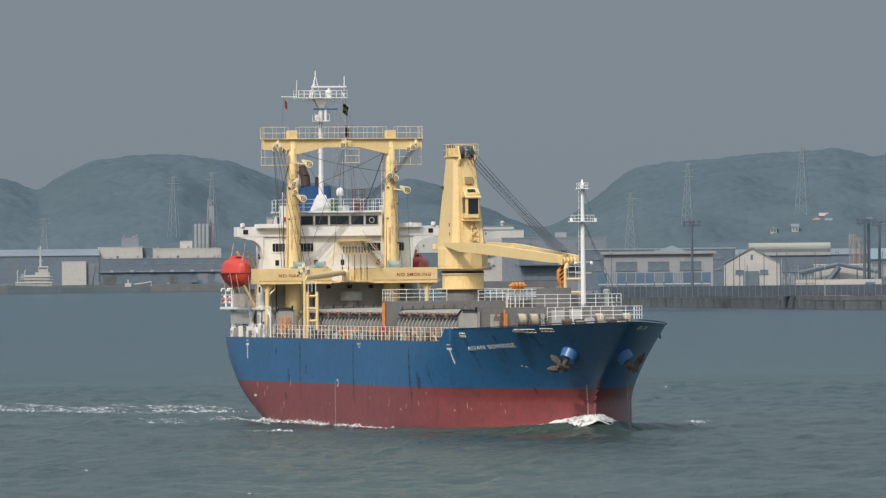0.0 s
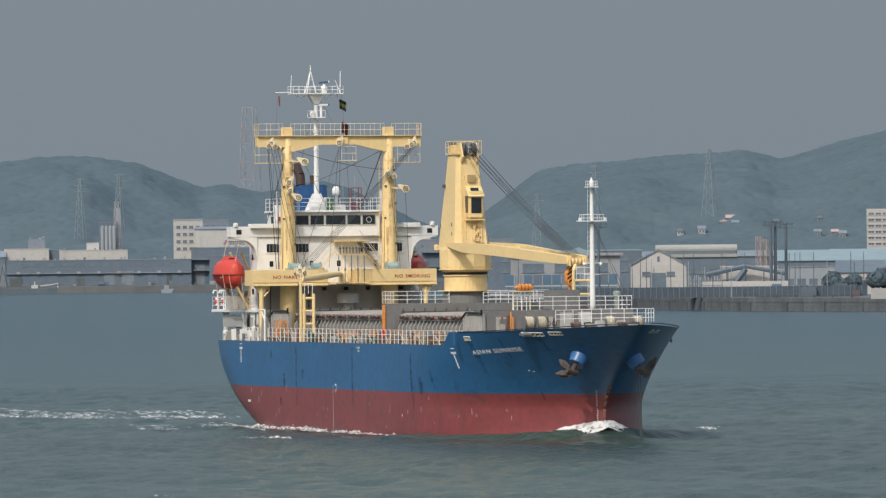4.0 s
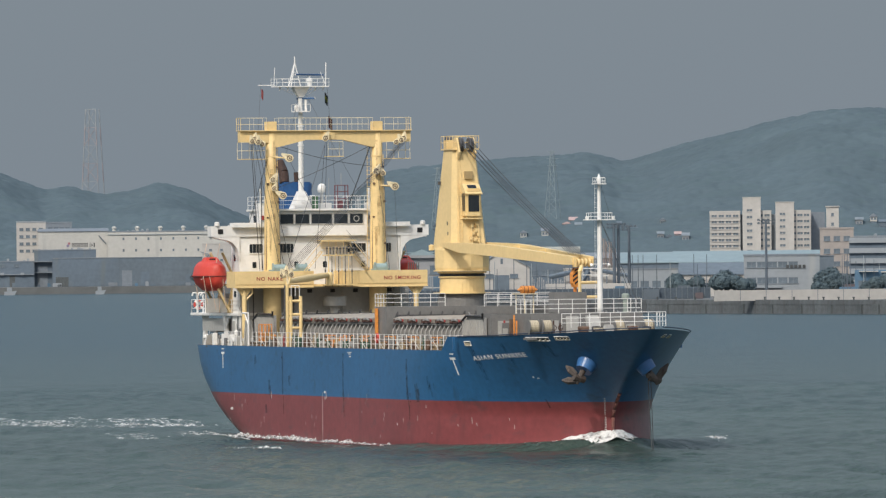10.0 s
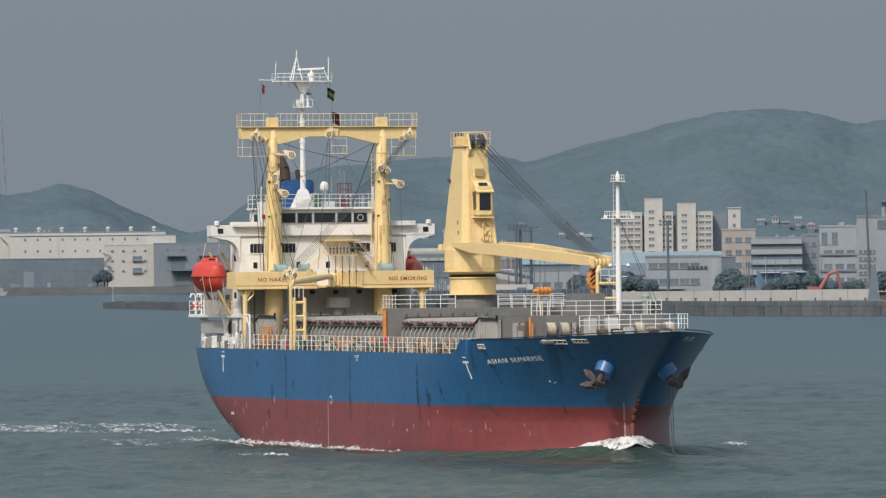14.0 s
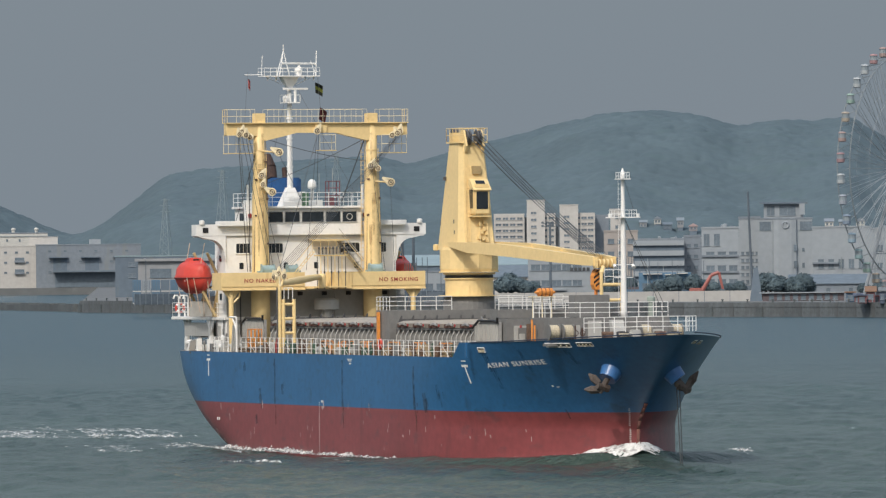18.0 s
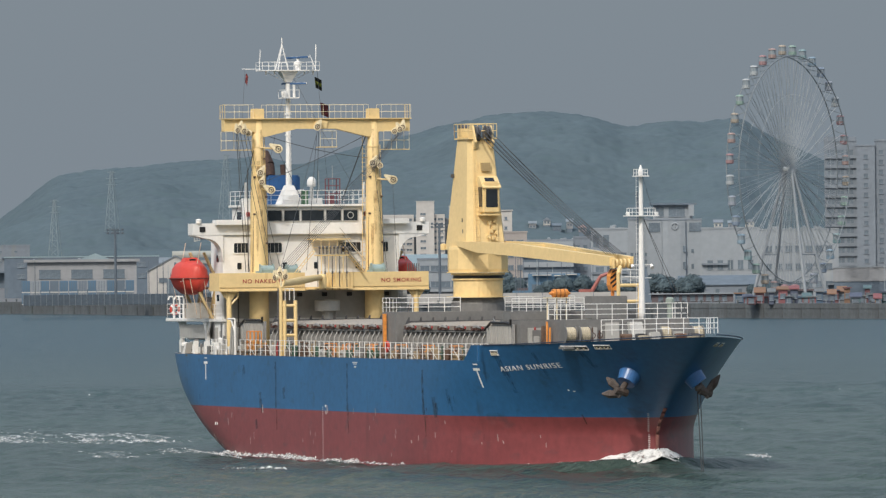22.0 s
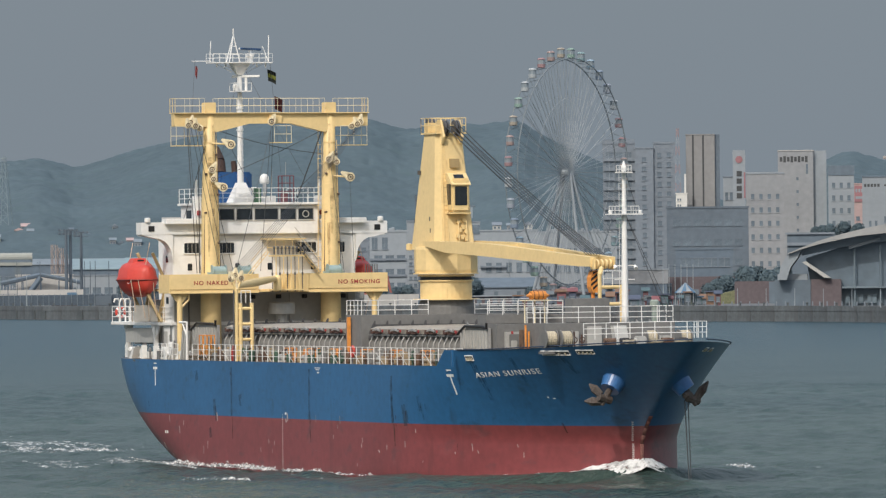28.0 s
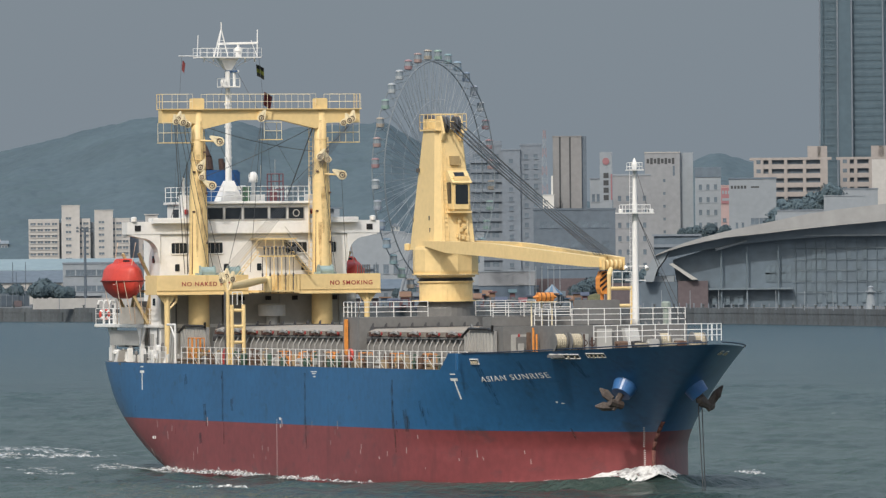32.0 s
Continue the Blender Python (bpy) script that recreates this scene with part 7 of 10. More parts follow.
class House:
    """A box building that faces the water; x runs along its front, y inwards, z up from its own base."""

    def __init__(self, name, b0, b1, dist, z1, depth, material, label, category="building", z0=QUAY_Z, yaw=0.0, group="", footing=None):
        self.ob = new(name)
        tagged(self.ob, label, category, group)
        c = (b0 + b1) / 2
        self.w, self.h, self.d = 2 * dist * math.tan(radians((b1 - b0) / 2)), z1 - z0, depth
        self.ob.location = spot(c, dist, z0)
        self.ob.rotation_euler[2] = -radians(c + yaw)
        self.pane = {}
        if z0 > QUAY_Z + 0.1:
            self.add("foundation", box(B(), -self.w / 2 + 0.2, self.w / 2 - 0.2, 0.2, depth - 0.2, QUAY_Z - z0 if footing is None else -footing, -0.004), W4)
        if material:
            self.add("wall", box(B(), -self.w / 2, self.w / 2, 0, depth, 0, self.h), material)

    def add(self, name, bm, material, label=""):
        return part(name, bm, material, self.ob, label)

    def parapet(self, material, t=0.35, h=0.7, over=0.15):
        bm = B()
        w = self.w / 2 + over
        box(bm, -w, w, -over, t, self.h, self.h + h)
        box(bm, -w, w, self.d - t, self.d + over, self.h, self.h + h)
        box(bm, -w, -w + t, t, self.d - t, self.h, self.h + h)
        box(bm, w - t, w, t, self.d - t, self.h, self.h + h)
        self.add("roof", bm, material)
        return self

    def windows(self, rows, cols, w, h, u=(0.06, 0.94), v=(0.12, 0.9), material=None, proud=0.12):
        """A grid of windows on the front; u and v are the stretches of the wall that they fill."""
        key = (w, h, material)
        for r in range(rows):
            for c in range(cols):
                x = -self.w / 2 + self.w * (u[0] + (u[1] - u[0]) * (c + 0.5) / cols)
                z = self.h * (v[0] + (v[1] - v[0]) * (r + 0.5) / rows)
                if key not in self.pane:
                    bm = B()
                    box(bm, -w / 2, w / 2, -0.05, 0.1, -h / 2, h / 2)
                    k = len(bm.faces)
                    box(bm, -w / 2 - 0.15, w / 2 + 0.15, -proud - 0.1, 0.05, -h / 2 - 0.18, -h / 2)
                    box(bm, -w / 2 - 0.12, w / 2 + 0.12, -proud, 0.05, h / 2, h / 2 + 0.12)
                    if w > 1.4:
                        box(bm, -0.05, 0.05, -proud, 0.0, -h / 2, h / 2)
                    bm.faces.ensure_lookup_table()
                    for f in bm.faces[k:]:
                        f.material_index = 1
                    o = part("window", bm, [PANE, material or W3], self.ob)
                    self.pane[key] = o
                else:
                    o = again(self.pane[key], "window", parent=self.ob)
                o.location = (x, 0, z)
        return self

    def bands(self, n, h, material, u=(0, 1), v=(0.1, 0.95), name="balcony", deep=0.6):
        for i in range(n):
            z = self.h * (v[0] + (v[1] - v[0]) * (i + 0.5) / n)
            self.add(name, box(B(), -self.w / 2 + self.w * u[0], -self.w / 2 + self.w * u[1], -deep, 0.02, z - h / 2, z + h / 2), material)
        return self

    def gable(self, rise, material, over=0.4, along="x"):
        bm = B()
        w, d = self.w / 2 + over, self.d + over
        if along == "x":
            prism(bm, [(-over, self.h), (self.d / 2, self.h + rise), (d, self.h), (d, self.h - 0.25), (-over, self.h - 0.25)], -w, w, "x")
        else:
            prism(bm, [(-w, self.h), (0, self.h + rise), (w, self.h), (w, self.h - 0.25), (-w, self.h - 0.25)], -over, d, "y")
        self.add("roof", bm, material)
        return self

    def doors(self, seed):
        """Loading doors, patched sheets and parked goods along the foot of a shed."""
        r = random.Random(seed)
        x = -self.w / 2 + 1.5
        while x < self.w / 2 - 7:
            w = r.uniform(2.0, 6.5)
            self.add("loading_door", box(B(), x, x + w, -0.12, 0.02, 0.1, r.uniform(0.3, 0.6) * self.h), r.choice((W5, W4, W4, W3, FENDER)))
            x += w + r.uniform(1.0, 7.0)
        for k in range(int(self.w / 5)):
            x, w, z = r.uniform(-0.48, 0.46) * self.w, r.uniform(0.5, 2.2), r.uniform(0.8, 2.6)
            self.add("parked_goods", box(B(), x - w, x + w, -4.5, -2.5, 0, z, 0.15), r.choice((W3, W4, W5, W5, W2, BLUE_SHEET)))
        return self

    def gear(self, k, material, seed=0):
        """Tanks, lockers and pipes on the roof."""
        r = random.Random(seed)
        for i in range(k):
            x = r.uniform(-0.45, 0.45) * self.w
            s = r.uniform(0.4, 0.9)
            bm = B()
            if i % 2:
                box(bm, x - s, x + s, 1, 1 + 2 * s, self.h, self.h + s * 1.2, 0.05)
                self.add("roof_unit", bm, material)
            else:
                lathe(bm, [(0.2 * s, 0), (0.2 * s, 0.5 * s), (0.7 * s, 0.6 * s), (0.7 * s, 1.4 * s), (0.3 * s, 1.6 * s)], 10, (x, 2.0, self.h))
                self.add("roof_tank", bm, material)
        return self


def bars(h, items, material, z, y=-0.03):
    """Plain bars where lettering cannot be read or is not to be lettered."""
    for x0, x1, hh in items:
        h.add("sign_bar", box(B(), x0, x1, y, y + 0.05, z - hh / 2, z + hh / 2), material)


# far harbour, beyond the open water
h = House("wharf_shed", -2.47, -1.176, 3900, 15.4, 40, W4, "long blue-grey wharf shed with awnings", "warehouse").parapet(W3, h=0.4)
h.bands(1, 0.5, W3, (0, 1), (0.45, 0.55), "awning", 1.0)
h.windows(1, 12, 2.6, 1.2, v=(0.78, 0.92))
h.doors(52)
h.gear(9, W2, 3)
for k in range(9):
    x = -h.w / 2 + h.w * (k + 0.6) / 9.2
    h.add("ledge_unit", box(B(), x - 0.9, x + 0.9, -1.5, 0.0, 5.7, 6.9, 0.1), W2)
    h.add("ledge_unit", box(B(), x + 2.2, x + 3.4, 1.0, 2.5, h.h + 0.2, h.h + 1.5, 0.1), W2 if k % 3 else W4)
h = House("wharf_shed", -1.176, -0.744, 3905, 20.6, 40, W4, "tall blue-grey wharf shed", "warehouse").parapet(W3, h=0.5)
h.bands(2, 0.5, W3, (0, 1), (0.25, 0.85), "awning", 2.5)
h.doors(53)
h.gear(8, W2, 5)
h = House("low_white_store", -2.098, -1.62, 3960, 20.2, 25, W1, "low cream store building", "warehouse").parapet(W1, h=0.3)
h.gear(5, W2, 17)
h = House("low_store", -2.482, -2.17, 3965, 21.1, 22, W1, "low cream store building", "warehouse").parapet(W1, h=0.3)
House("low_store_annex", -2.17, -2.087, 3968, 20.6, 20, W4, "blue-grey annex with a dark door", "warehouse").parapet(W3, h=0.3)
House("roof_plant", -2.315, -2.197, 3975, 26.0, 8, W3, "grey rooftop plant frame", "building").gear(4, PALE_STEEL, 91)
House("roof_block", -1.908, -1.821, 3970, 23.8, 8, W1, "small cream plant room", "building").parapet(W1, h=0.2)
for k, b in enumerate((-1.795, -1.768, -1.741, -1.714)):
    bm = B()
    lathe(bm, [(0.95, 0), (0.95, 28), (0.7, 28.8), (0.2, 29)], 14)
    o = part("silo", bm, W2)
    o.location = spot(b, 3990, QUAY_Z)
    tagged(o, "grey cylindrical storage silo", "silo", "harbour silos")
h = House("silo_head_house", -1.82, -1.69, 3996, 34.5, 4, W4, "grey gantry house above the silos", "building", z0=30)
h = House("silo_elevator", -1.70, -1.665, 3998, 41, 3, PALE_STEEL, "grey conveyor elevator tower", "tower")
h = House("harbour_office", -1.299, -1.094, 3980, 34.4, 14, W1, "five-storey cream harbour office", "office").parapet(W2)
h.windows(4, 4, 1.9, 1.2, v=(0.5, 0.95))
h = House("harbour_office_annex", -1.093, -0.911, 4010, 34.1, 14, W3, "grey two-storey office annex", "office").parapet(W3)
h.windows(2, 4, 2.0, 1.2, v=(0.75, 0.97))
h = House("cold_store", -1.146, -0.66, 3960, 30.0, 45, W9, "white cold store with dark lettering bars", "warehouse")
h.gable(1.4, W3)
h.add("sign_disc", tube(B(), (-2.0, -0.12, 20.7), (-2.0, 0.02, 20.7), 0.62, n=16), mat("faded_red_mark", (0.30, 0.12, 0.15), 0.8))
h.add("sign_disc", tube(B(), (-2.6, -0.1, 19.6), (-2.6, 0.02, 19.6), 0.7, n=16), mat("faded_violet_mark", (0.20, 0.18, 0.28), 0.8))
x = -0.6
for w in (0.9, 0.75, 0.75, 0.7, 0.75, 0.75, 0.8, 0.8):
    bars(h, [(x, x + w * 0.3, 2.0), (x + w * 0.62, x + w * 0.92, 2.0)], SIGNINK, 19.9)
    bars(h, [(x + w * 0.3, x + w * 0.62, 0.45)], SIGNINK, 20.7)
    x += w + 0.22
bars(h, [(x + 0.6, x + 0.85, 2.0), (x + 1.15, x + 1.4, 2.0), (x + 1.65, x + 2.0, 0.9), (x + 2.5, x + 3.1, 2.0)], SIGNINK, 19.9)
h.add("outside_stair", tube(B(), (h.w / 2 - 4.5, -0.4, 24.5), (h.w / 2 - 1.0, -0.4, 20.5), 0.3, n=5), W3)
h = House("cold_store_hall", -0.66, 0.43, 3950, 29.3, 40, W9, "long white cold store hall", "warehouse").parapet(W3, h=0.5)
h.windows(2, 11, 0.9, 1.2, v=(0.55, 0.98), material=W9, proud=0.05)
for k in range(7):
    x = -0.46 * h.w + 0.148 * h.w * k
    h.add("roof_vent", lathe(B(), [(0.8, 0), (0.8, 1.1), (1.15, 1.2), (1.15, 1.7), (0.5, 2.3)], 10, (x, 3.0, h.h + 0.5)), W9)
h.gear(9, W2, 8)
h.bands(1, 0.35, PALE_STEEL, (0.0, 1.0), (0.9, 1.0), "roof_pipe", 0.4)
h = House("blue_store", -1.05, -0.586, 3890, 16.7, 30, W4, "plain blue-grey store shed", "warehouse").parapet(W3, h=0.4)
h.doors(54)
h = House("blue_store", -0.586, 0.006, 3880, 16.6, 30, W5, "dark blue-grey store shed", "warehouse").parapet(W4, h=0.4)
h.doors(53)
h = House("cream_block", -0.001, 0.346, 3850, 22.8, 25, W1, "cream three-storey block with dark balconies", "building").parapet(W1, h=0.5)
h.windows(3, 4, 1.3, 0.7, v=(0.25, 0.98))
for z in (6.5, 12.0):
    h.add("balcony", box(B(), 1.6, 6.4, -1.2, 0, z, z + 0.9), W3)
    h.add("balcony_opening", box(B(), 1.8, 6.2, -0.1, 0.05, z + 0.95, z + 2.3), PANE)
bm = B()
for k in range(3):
    tube(bm, (-12.5, -0.8, 1 + 5 * k), (-8.5, -0.8, 4.4 + 5 * k), 0.25, n=5)
    tube(bm, (-8.5, -0.8, 4.6 + 5 * k), (-12.5, -0.8, 5.9 + 5 * k), 0.2, n=5)
h.add("outside_stair", bm, W3)
h = House("grey_block", 0.346, 1.08, 3845, 23.2, 25, W3, "long grey three-storey block", "building").parapet(W3, h=0.5)
h.windows(3, 6, 1.3, 0.8, v=(0.25, 0.98))
for k in range(3):
    x = -14 + 15 * k
    h.add("canopy", box(B(), x - 4.5, x + 4.5, -2.5, 0, 14.0, 14.4), W4)
    h.add("loading_recess", box(B(), x - 2.5, x + 4.0, -0.15, 0.05, 8.0, 13.9), W4)
h.add("ground_awning", box(B(), -h.w / 2 + 8, h.w / 2 - 2, -5, 0, 7.2, 8.0), W5)
# dark sheet on the wall painting the shade below the awning
h.add("ground_shade", box(B(), -h.w / 2 + 9, h.w / 2 - 3, -0.4, 0.05, 0.2, 7.0), W5)
House("roof_building", 0.30, 0.50, 3870, 27.2, 8, W1, "cream stair head on the roof", "building").parapet(W1, h=0.2)
House("white_tank_house", 0.72, 0.80, 3865, 26.0, 5, W2, "small white tank house", "building")
h = House("long_roof_shed", -3.9, -2.476, 3950, 17.5, 35, W4, "old shed with a pale pitched roof", "warehouse").gable(3.0, ROOF_GREY)
h = House("end_store", -2.735, -2.565, 3905, 14.3, 20, W1, "low cream harbour store", "warehouse").parapet(W1, h=0.3)
h = House("end_store_annex", -2.565, -2.475, 3907, 14.0, 18, W3, "grey annex of the harbour store", "warehouse").parapet(W3, h=0.3)
# patrol ship at the far wharf
ps = new("patrol_ship")
ps.location, ps.rotation_euler[2] = spot(-2.93, 3700, 0), radians(2.93)
tagged(ps, "small grey-white patrol ship moored at the wharf", "ship")
DARKHULL = mat("dark_slate_hull", (0.075, 0.105, 0.125), 0.6, 0, 0.15, 0.3)
part("hull", prism(B(), [(-12.5, 4.0), (13, 3.2), (11.5, -0.5), (-11, -0.5)], -3, 3), DARKHULL, ps)
part("deckhouse", box(B(), -8.5, 8, -2.4, 2.4, 3.4, 5.6, 0.1), W9, ps)
part("upper_deck", box(B(), -4.5, 7.2, -2.3, 2.3, 5.6, 8.6, 0.1), W9, ps)
part("wheelhouse", box(B(), 2.0, 6.4, -2.1, 2.1, 9.8, 12.6, 0.1), W9, ps)
for x_ in (-7.5, -4.2):
    part("vent_pipe", pipe(B(), [(x_, -1.5, 5.5), (x_, -1.5, 10.2), (x_ + 0.5, -1.5, 10.9)], 0.26, 6), W9, ps)
for z_ in (4.9, 6.4, 7.6):
    part("deck_edge", box(B(), -11 + z_ * 0.5, 8.5, -2.75, -2.45, z_, z_ + 0.22), W9, ps)
part("bridge", box(B(), 0.5, 7, -2.2, 2.2, 8.6, 9.8, 0.1), W9, ps)
part("funnel", box(B(), -6, -4, -1, 1, 6.8, 9.2, 0.1), W2, ps)
bm = B()
tube(bm, (3, 0, 9.5), (3, 0, 21.5), 0.6, 0.35, n=8)
tube(bm, (1.8, 0, 20.6), (3.4, 0, 20.6), 0.2, n=6)
tube(bm, (2.0, 0, 15), (4, 0, 15), 0.15, n=6)
part("mast", bm, W9, ps)
part("bridge_window", box(B(), 2.3, 6.1, -2.17, -2.08, 11.2, 12.0), PANE, ps)
bm = B()
for k in range(8):
    tube(bm, (-14 + 3.8 * k, -2.9, 3.4), (-14 + 3.8 * k, -2.9, 4.5), 0.07, n=4)
tube(bm, (-15, -2.9, 4.5), (14, -2.9, 4.5), 0.07, n=4)
part("deck_rail", bm, W2, ps)
bg = new("work_barge")
bg.location, bg.rotation_euler[2] = spot(-2.435, 3720, 0), radians(2.4)
tagged(bg, "long dark flat work barge with white gear", "barge")
part("hull", prism(B(), [(-20, 2.6), (21, 3.0), (20, -0.5), (-19, -0.5)], -4, 4), DARKHULL, bg)
part("deck_crane", pipe(B(), [(-6, 0, 2.5), (-4, 0, 13.0), (-1.5, 0, 3.0)], 0.5, 6), DARKHULL, bg)
part("winch_house", box(B(), 9, 12, -2, 2, 2.8, 4.4, 0.1), W9, bg)
part("bow_rail", pipe(B(), [(13, -3, 3.9), (18, -3, 4.4), (21, -3, 5.0), (21, -3, 3.0)], 0.3, 5), W9, bg)
part("winch_post", pipe(B(), [(10.5, -1, 4.2), (10.5, -1, 6.0)], 0.3, 5), W9, bg)
for b, L in ((-1.35, 5), (-0.72, 4)):
    bt = new("small_boat")
    bt.location, bt.rotation_euler[2] = spot(b, 3700 + 15 * L, 0), radians(2)
    tagged(bt, "small white harbour boat", "boat", "harbour boats")
    part("hull", prism(B(), [(-L / 2, 1.6), (L / 2 + 0.8, 2.0), (L / 2 - 0.5, -0.3), (-L / 2, -0.3)], -1.3, 1.3), W2, bt)
    part("cabin", box(B(), -L / 4, L / 5, -1, 1, 1.6, 3.6, 0.1), W2, bt)

# low breakwater in front of the far harbour
bm = B()
a, b = spot(0.04, 2640), spot(0.66, 2470)
d = (b - a)
d.normalize()
s = Vector((-d.y, d.x, 0))
L = (b - a).length
bmw = B()
for i in range(12):
    p = a + d * (L * (i + 0.5) / 12)
    for (u0, u1, z0, z1) in ((-L / 24 + 0.1, L / 24 - 0.1, -1.0, 1.9 + 0.25 * (i % 3)),):
        vs = [p + d * u + s * w + Vector((0, 0, z)) for u in (u0, u1) for w in (-2.5, 2.5) for z in (z0, z1)]
        vv = [bmw.verts.new(q) for q in vs]
        for q in ((0, 1, 3, 2), (4, 6, 7, 5), (0, 4, 5, 1), (2, 3, 7, 6), (0, 2, 6, 4), (1, 5, 7, 3)):
            bmw.faces.new([vv[j] for j in q])
tagged(part("breakwater", bmw, mat("dark_wet_stone", (0.075, 0.085, 0.09), 0.9, 0, 0.3, 0.2)), "low dark stone breakwater", "breakwater", kind="structure")
bm = B()
lathe(bm, [(0.25, 0), (0.2, 4.2), (0.45, 4.3), (0.45, 5.0), (0.1, 5.4)], 10)
o = part("harbour_beacon", bm, W2)
o.location = spot(0.06, 2638, 1.9)
tagged(o, "small white beacon on the breakwater", "beacon")

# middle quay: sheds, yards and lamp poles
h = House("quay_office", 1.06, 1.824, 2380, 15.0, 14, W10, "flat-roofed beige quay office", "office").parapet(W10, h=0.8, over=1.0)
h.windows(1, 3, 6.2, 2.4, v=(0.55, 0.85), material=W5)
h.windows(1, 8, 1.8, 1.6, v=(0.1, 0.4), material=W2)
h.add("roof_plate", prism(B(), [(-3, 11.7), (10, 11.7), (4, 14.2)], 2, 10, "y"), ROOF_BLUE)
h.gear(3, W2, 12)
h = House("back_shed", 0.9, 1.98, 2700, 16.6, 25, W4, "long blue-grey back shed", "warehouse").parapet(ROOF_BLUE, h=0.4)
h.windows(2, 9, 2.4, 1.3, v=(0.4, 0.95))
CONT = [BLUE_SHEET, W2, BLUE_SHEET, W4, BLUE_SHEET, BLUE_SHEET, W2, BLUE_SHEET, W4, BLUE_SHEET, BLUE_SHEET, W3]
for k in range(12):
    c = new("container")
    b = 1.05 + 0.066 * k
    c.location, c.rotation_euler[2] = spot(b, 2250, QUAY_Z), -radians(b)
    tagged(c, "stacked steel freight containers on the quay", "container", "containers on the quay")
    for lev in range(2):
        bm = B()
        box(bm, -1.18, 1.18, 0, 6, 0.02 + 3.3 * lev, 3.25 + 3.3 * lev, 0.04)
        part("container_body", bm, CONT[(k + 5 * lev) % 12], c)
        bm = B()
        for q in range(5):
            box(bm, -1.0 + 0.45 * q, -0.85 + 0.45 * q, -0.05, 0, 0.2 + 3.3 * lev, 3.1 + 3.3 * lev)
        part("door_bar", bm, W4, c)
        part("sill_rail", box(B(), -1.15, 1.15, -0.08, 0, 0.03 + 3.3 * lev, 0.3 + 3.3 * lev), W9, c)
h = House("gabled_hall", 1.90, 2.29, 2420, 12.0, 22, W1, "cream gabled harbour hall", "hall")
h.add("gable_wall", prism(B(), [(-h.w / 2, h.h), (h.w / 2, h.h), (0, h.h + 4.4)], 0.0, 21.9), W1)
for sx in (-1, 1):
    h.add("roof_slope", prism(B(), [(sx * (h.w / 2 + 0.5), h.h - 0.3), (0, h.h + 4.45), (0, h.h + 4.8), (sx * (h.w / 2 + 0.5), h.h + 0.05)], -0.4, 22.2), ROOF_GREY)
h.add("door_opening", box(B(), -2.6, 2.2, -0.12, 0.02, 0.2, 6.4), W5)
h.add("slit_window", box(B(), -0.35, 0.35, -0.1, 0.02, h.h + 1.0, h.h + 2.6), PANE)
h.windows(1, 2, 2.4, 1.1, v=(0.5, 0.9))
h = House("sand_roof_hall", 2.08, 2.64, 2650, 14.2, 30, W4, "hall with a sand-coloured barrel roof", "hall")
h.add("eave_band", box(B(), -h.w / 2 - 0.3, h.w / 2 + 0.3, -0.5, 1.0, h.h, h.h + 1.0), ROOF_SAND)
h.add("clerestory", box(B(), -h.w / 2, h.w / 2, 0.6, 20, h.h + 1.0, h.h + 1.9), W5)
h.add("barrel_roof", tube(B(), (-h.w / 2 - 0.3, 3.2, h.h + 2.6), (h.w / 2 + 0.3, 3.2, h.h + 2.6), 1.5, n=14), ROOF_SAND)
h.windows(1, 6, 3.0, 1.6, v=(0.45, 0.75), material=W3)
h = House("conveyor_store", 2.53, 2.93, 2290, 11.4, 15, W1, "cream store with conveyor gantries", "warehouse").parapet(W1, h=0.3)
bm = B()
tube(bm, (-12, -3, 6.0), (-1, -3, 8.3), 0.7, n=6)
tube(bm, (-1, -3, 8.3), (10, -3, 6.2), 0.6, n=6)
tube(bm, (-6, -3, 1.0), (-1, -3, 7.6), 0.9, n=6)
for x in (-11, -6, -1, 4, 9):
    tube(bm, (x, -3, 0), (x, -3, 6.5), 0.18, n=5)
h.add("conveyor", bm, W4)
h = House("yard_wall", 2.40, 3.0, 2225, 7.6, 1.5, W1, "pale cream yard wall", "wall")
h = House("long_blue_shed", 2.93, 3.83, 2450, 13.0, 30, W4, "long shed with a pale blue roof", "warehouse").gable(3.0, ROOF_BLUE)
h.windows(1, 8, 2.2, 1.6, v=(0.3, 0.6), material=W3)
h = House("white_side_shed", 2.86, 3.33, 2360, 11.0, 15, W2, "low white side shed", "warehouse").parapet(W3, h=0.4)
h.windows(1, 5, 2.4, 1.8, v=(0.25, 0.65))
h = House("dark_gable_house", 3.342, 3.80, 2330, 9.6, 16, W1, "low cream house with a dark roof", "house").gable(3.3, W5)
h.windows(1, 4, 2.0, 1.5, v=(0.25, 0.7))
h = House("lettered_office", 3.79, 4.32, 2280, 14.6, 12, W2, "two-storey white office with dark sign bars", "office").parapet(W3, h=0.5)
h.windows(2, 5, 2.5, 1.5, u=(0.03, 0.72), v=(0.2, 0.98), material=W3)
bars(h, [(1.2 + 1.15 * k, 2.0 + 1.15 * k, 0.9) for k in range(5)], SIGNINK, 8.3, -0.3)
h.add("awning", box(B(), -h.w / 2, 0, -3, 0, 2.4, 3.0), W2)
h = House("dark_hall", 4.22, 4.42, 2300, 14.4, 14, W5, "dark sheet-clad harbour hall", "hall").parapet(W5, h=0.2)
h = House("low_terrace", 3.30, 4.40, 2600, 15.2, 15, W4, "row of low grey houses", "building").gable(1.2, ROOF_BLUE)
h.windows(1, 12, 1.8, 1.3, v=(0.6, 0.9))
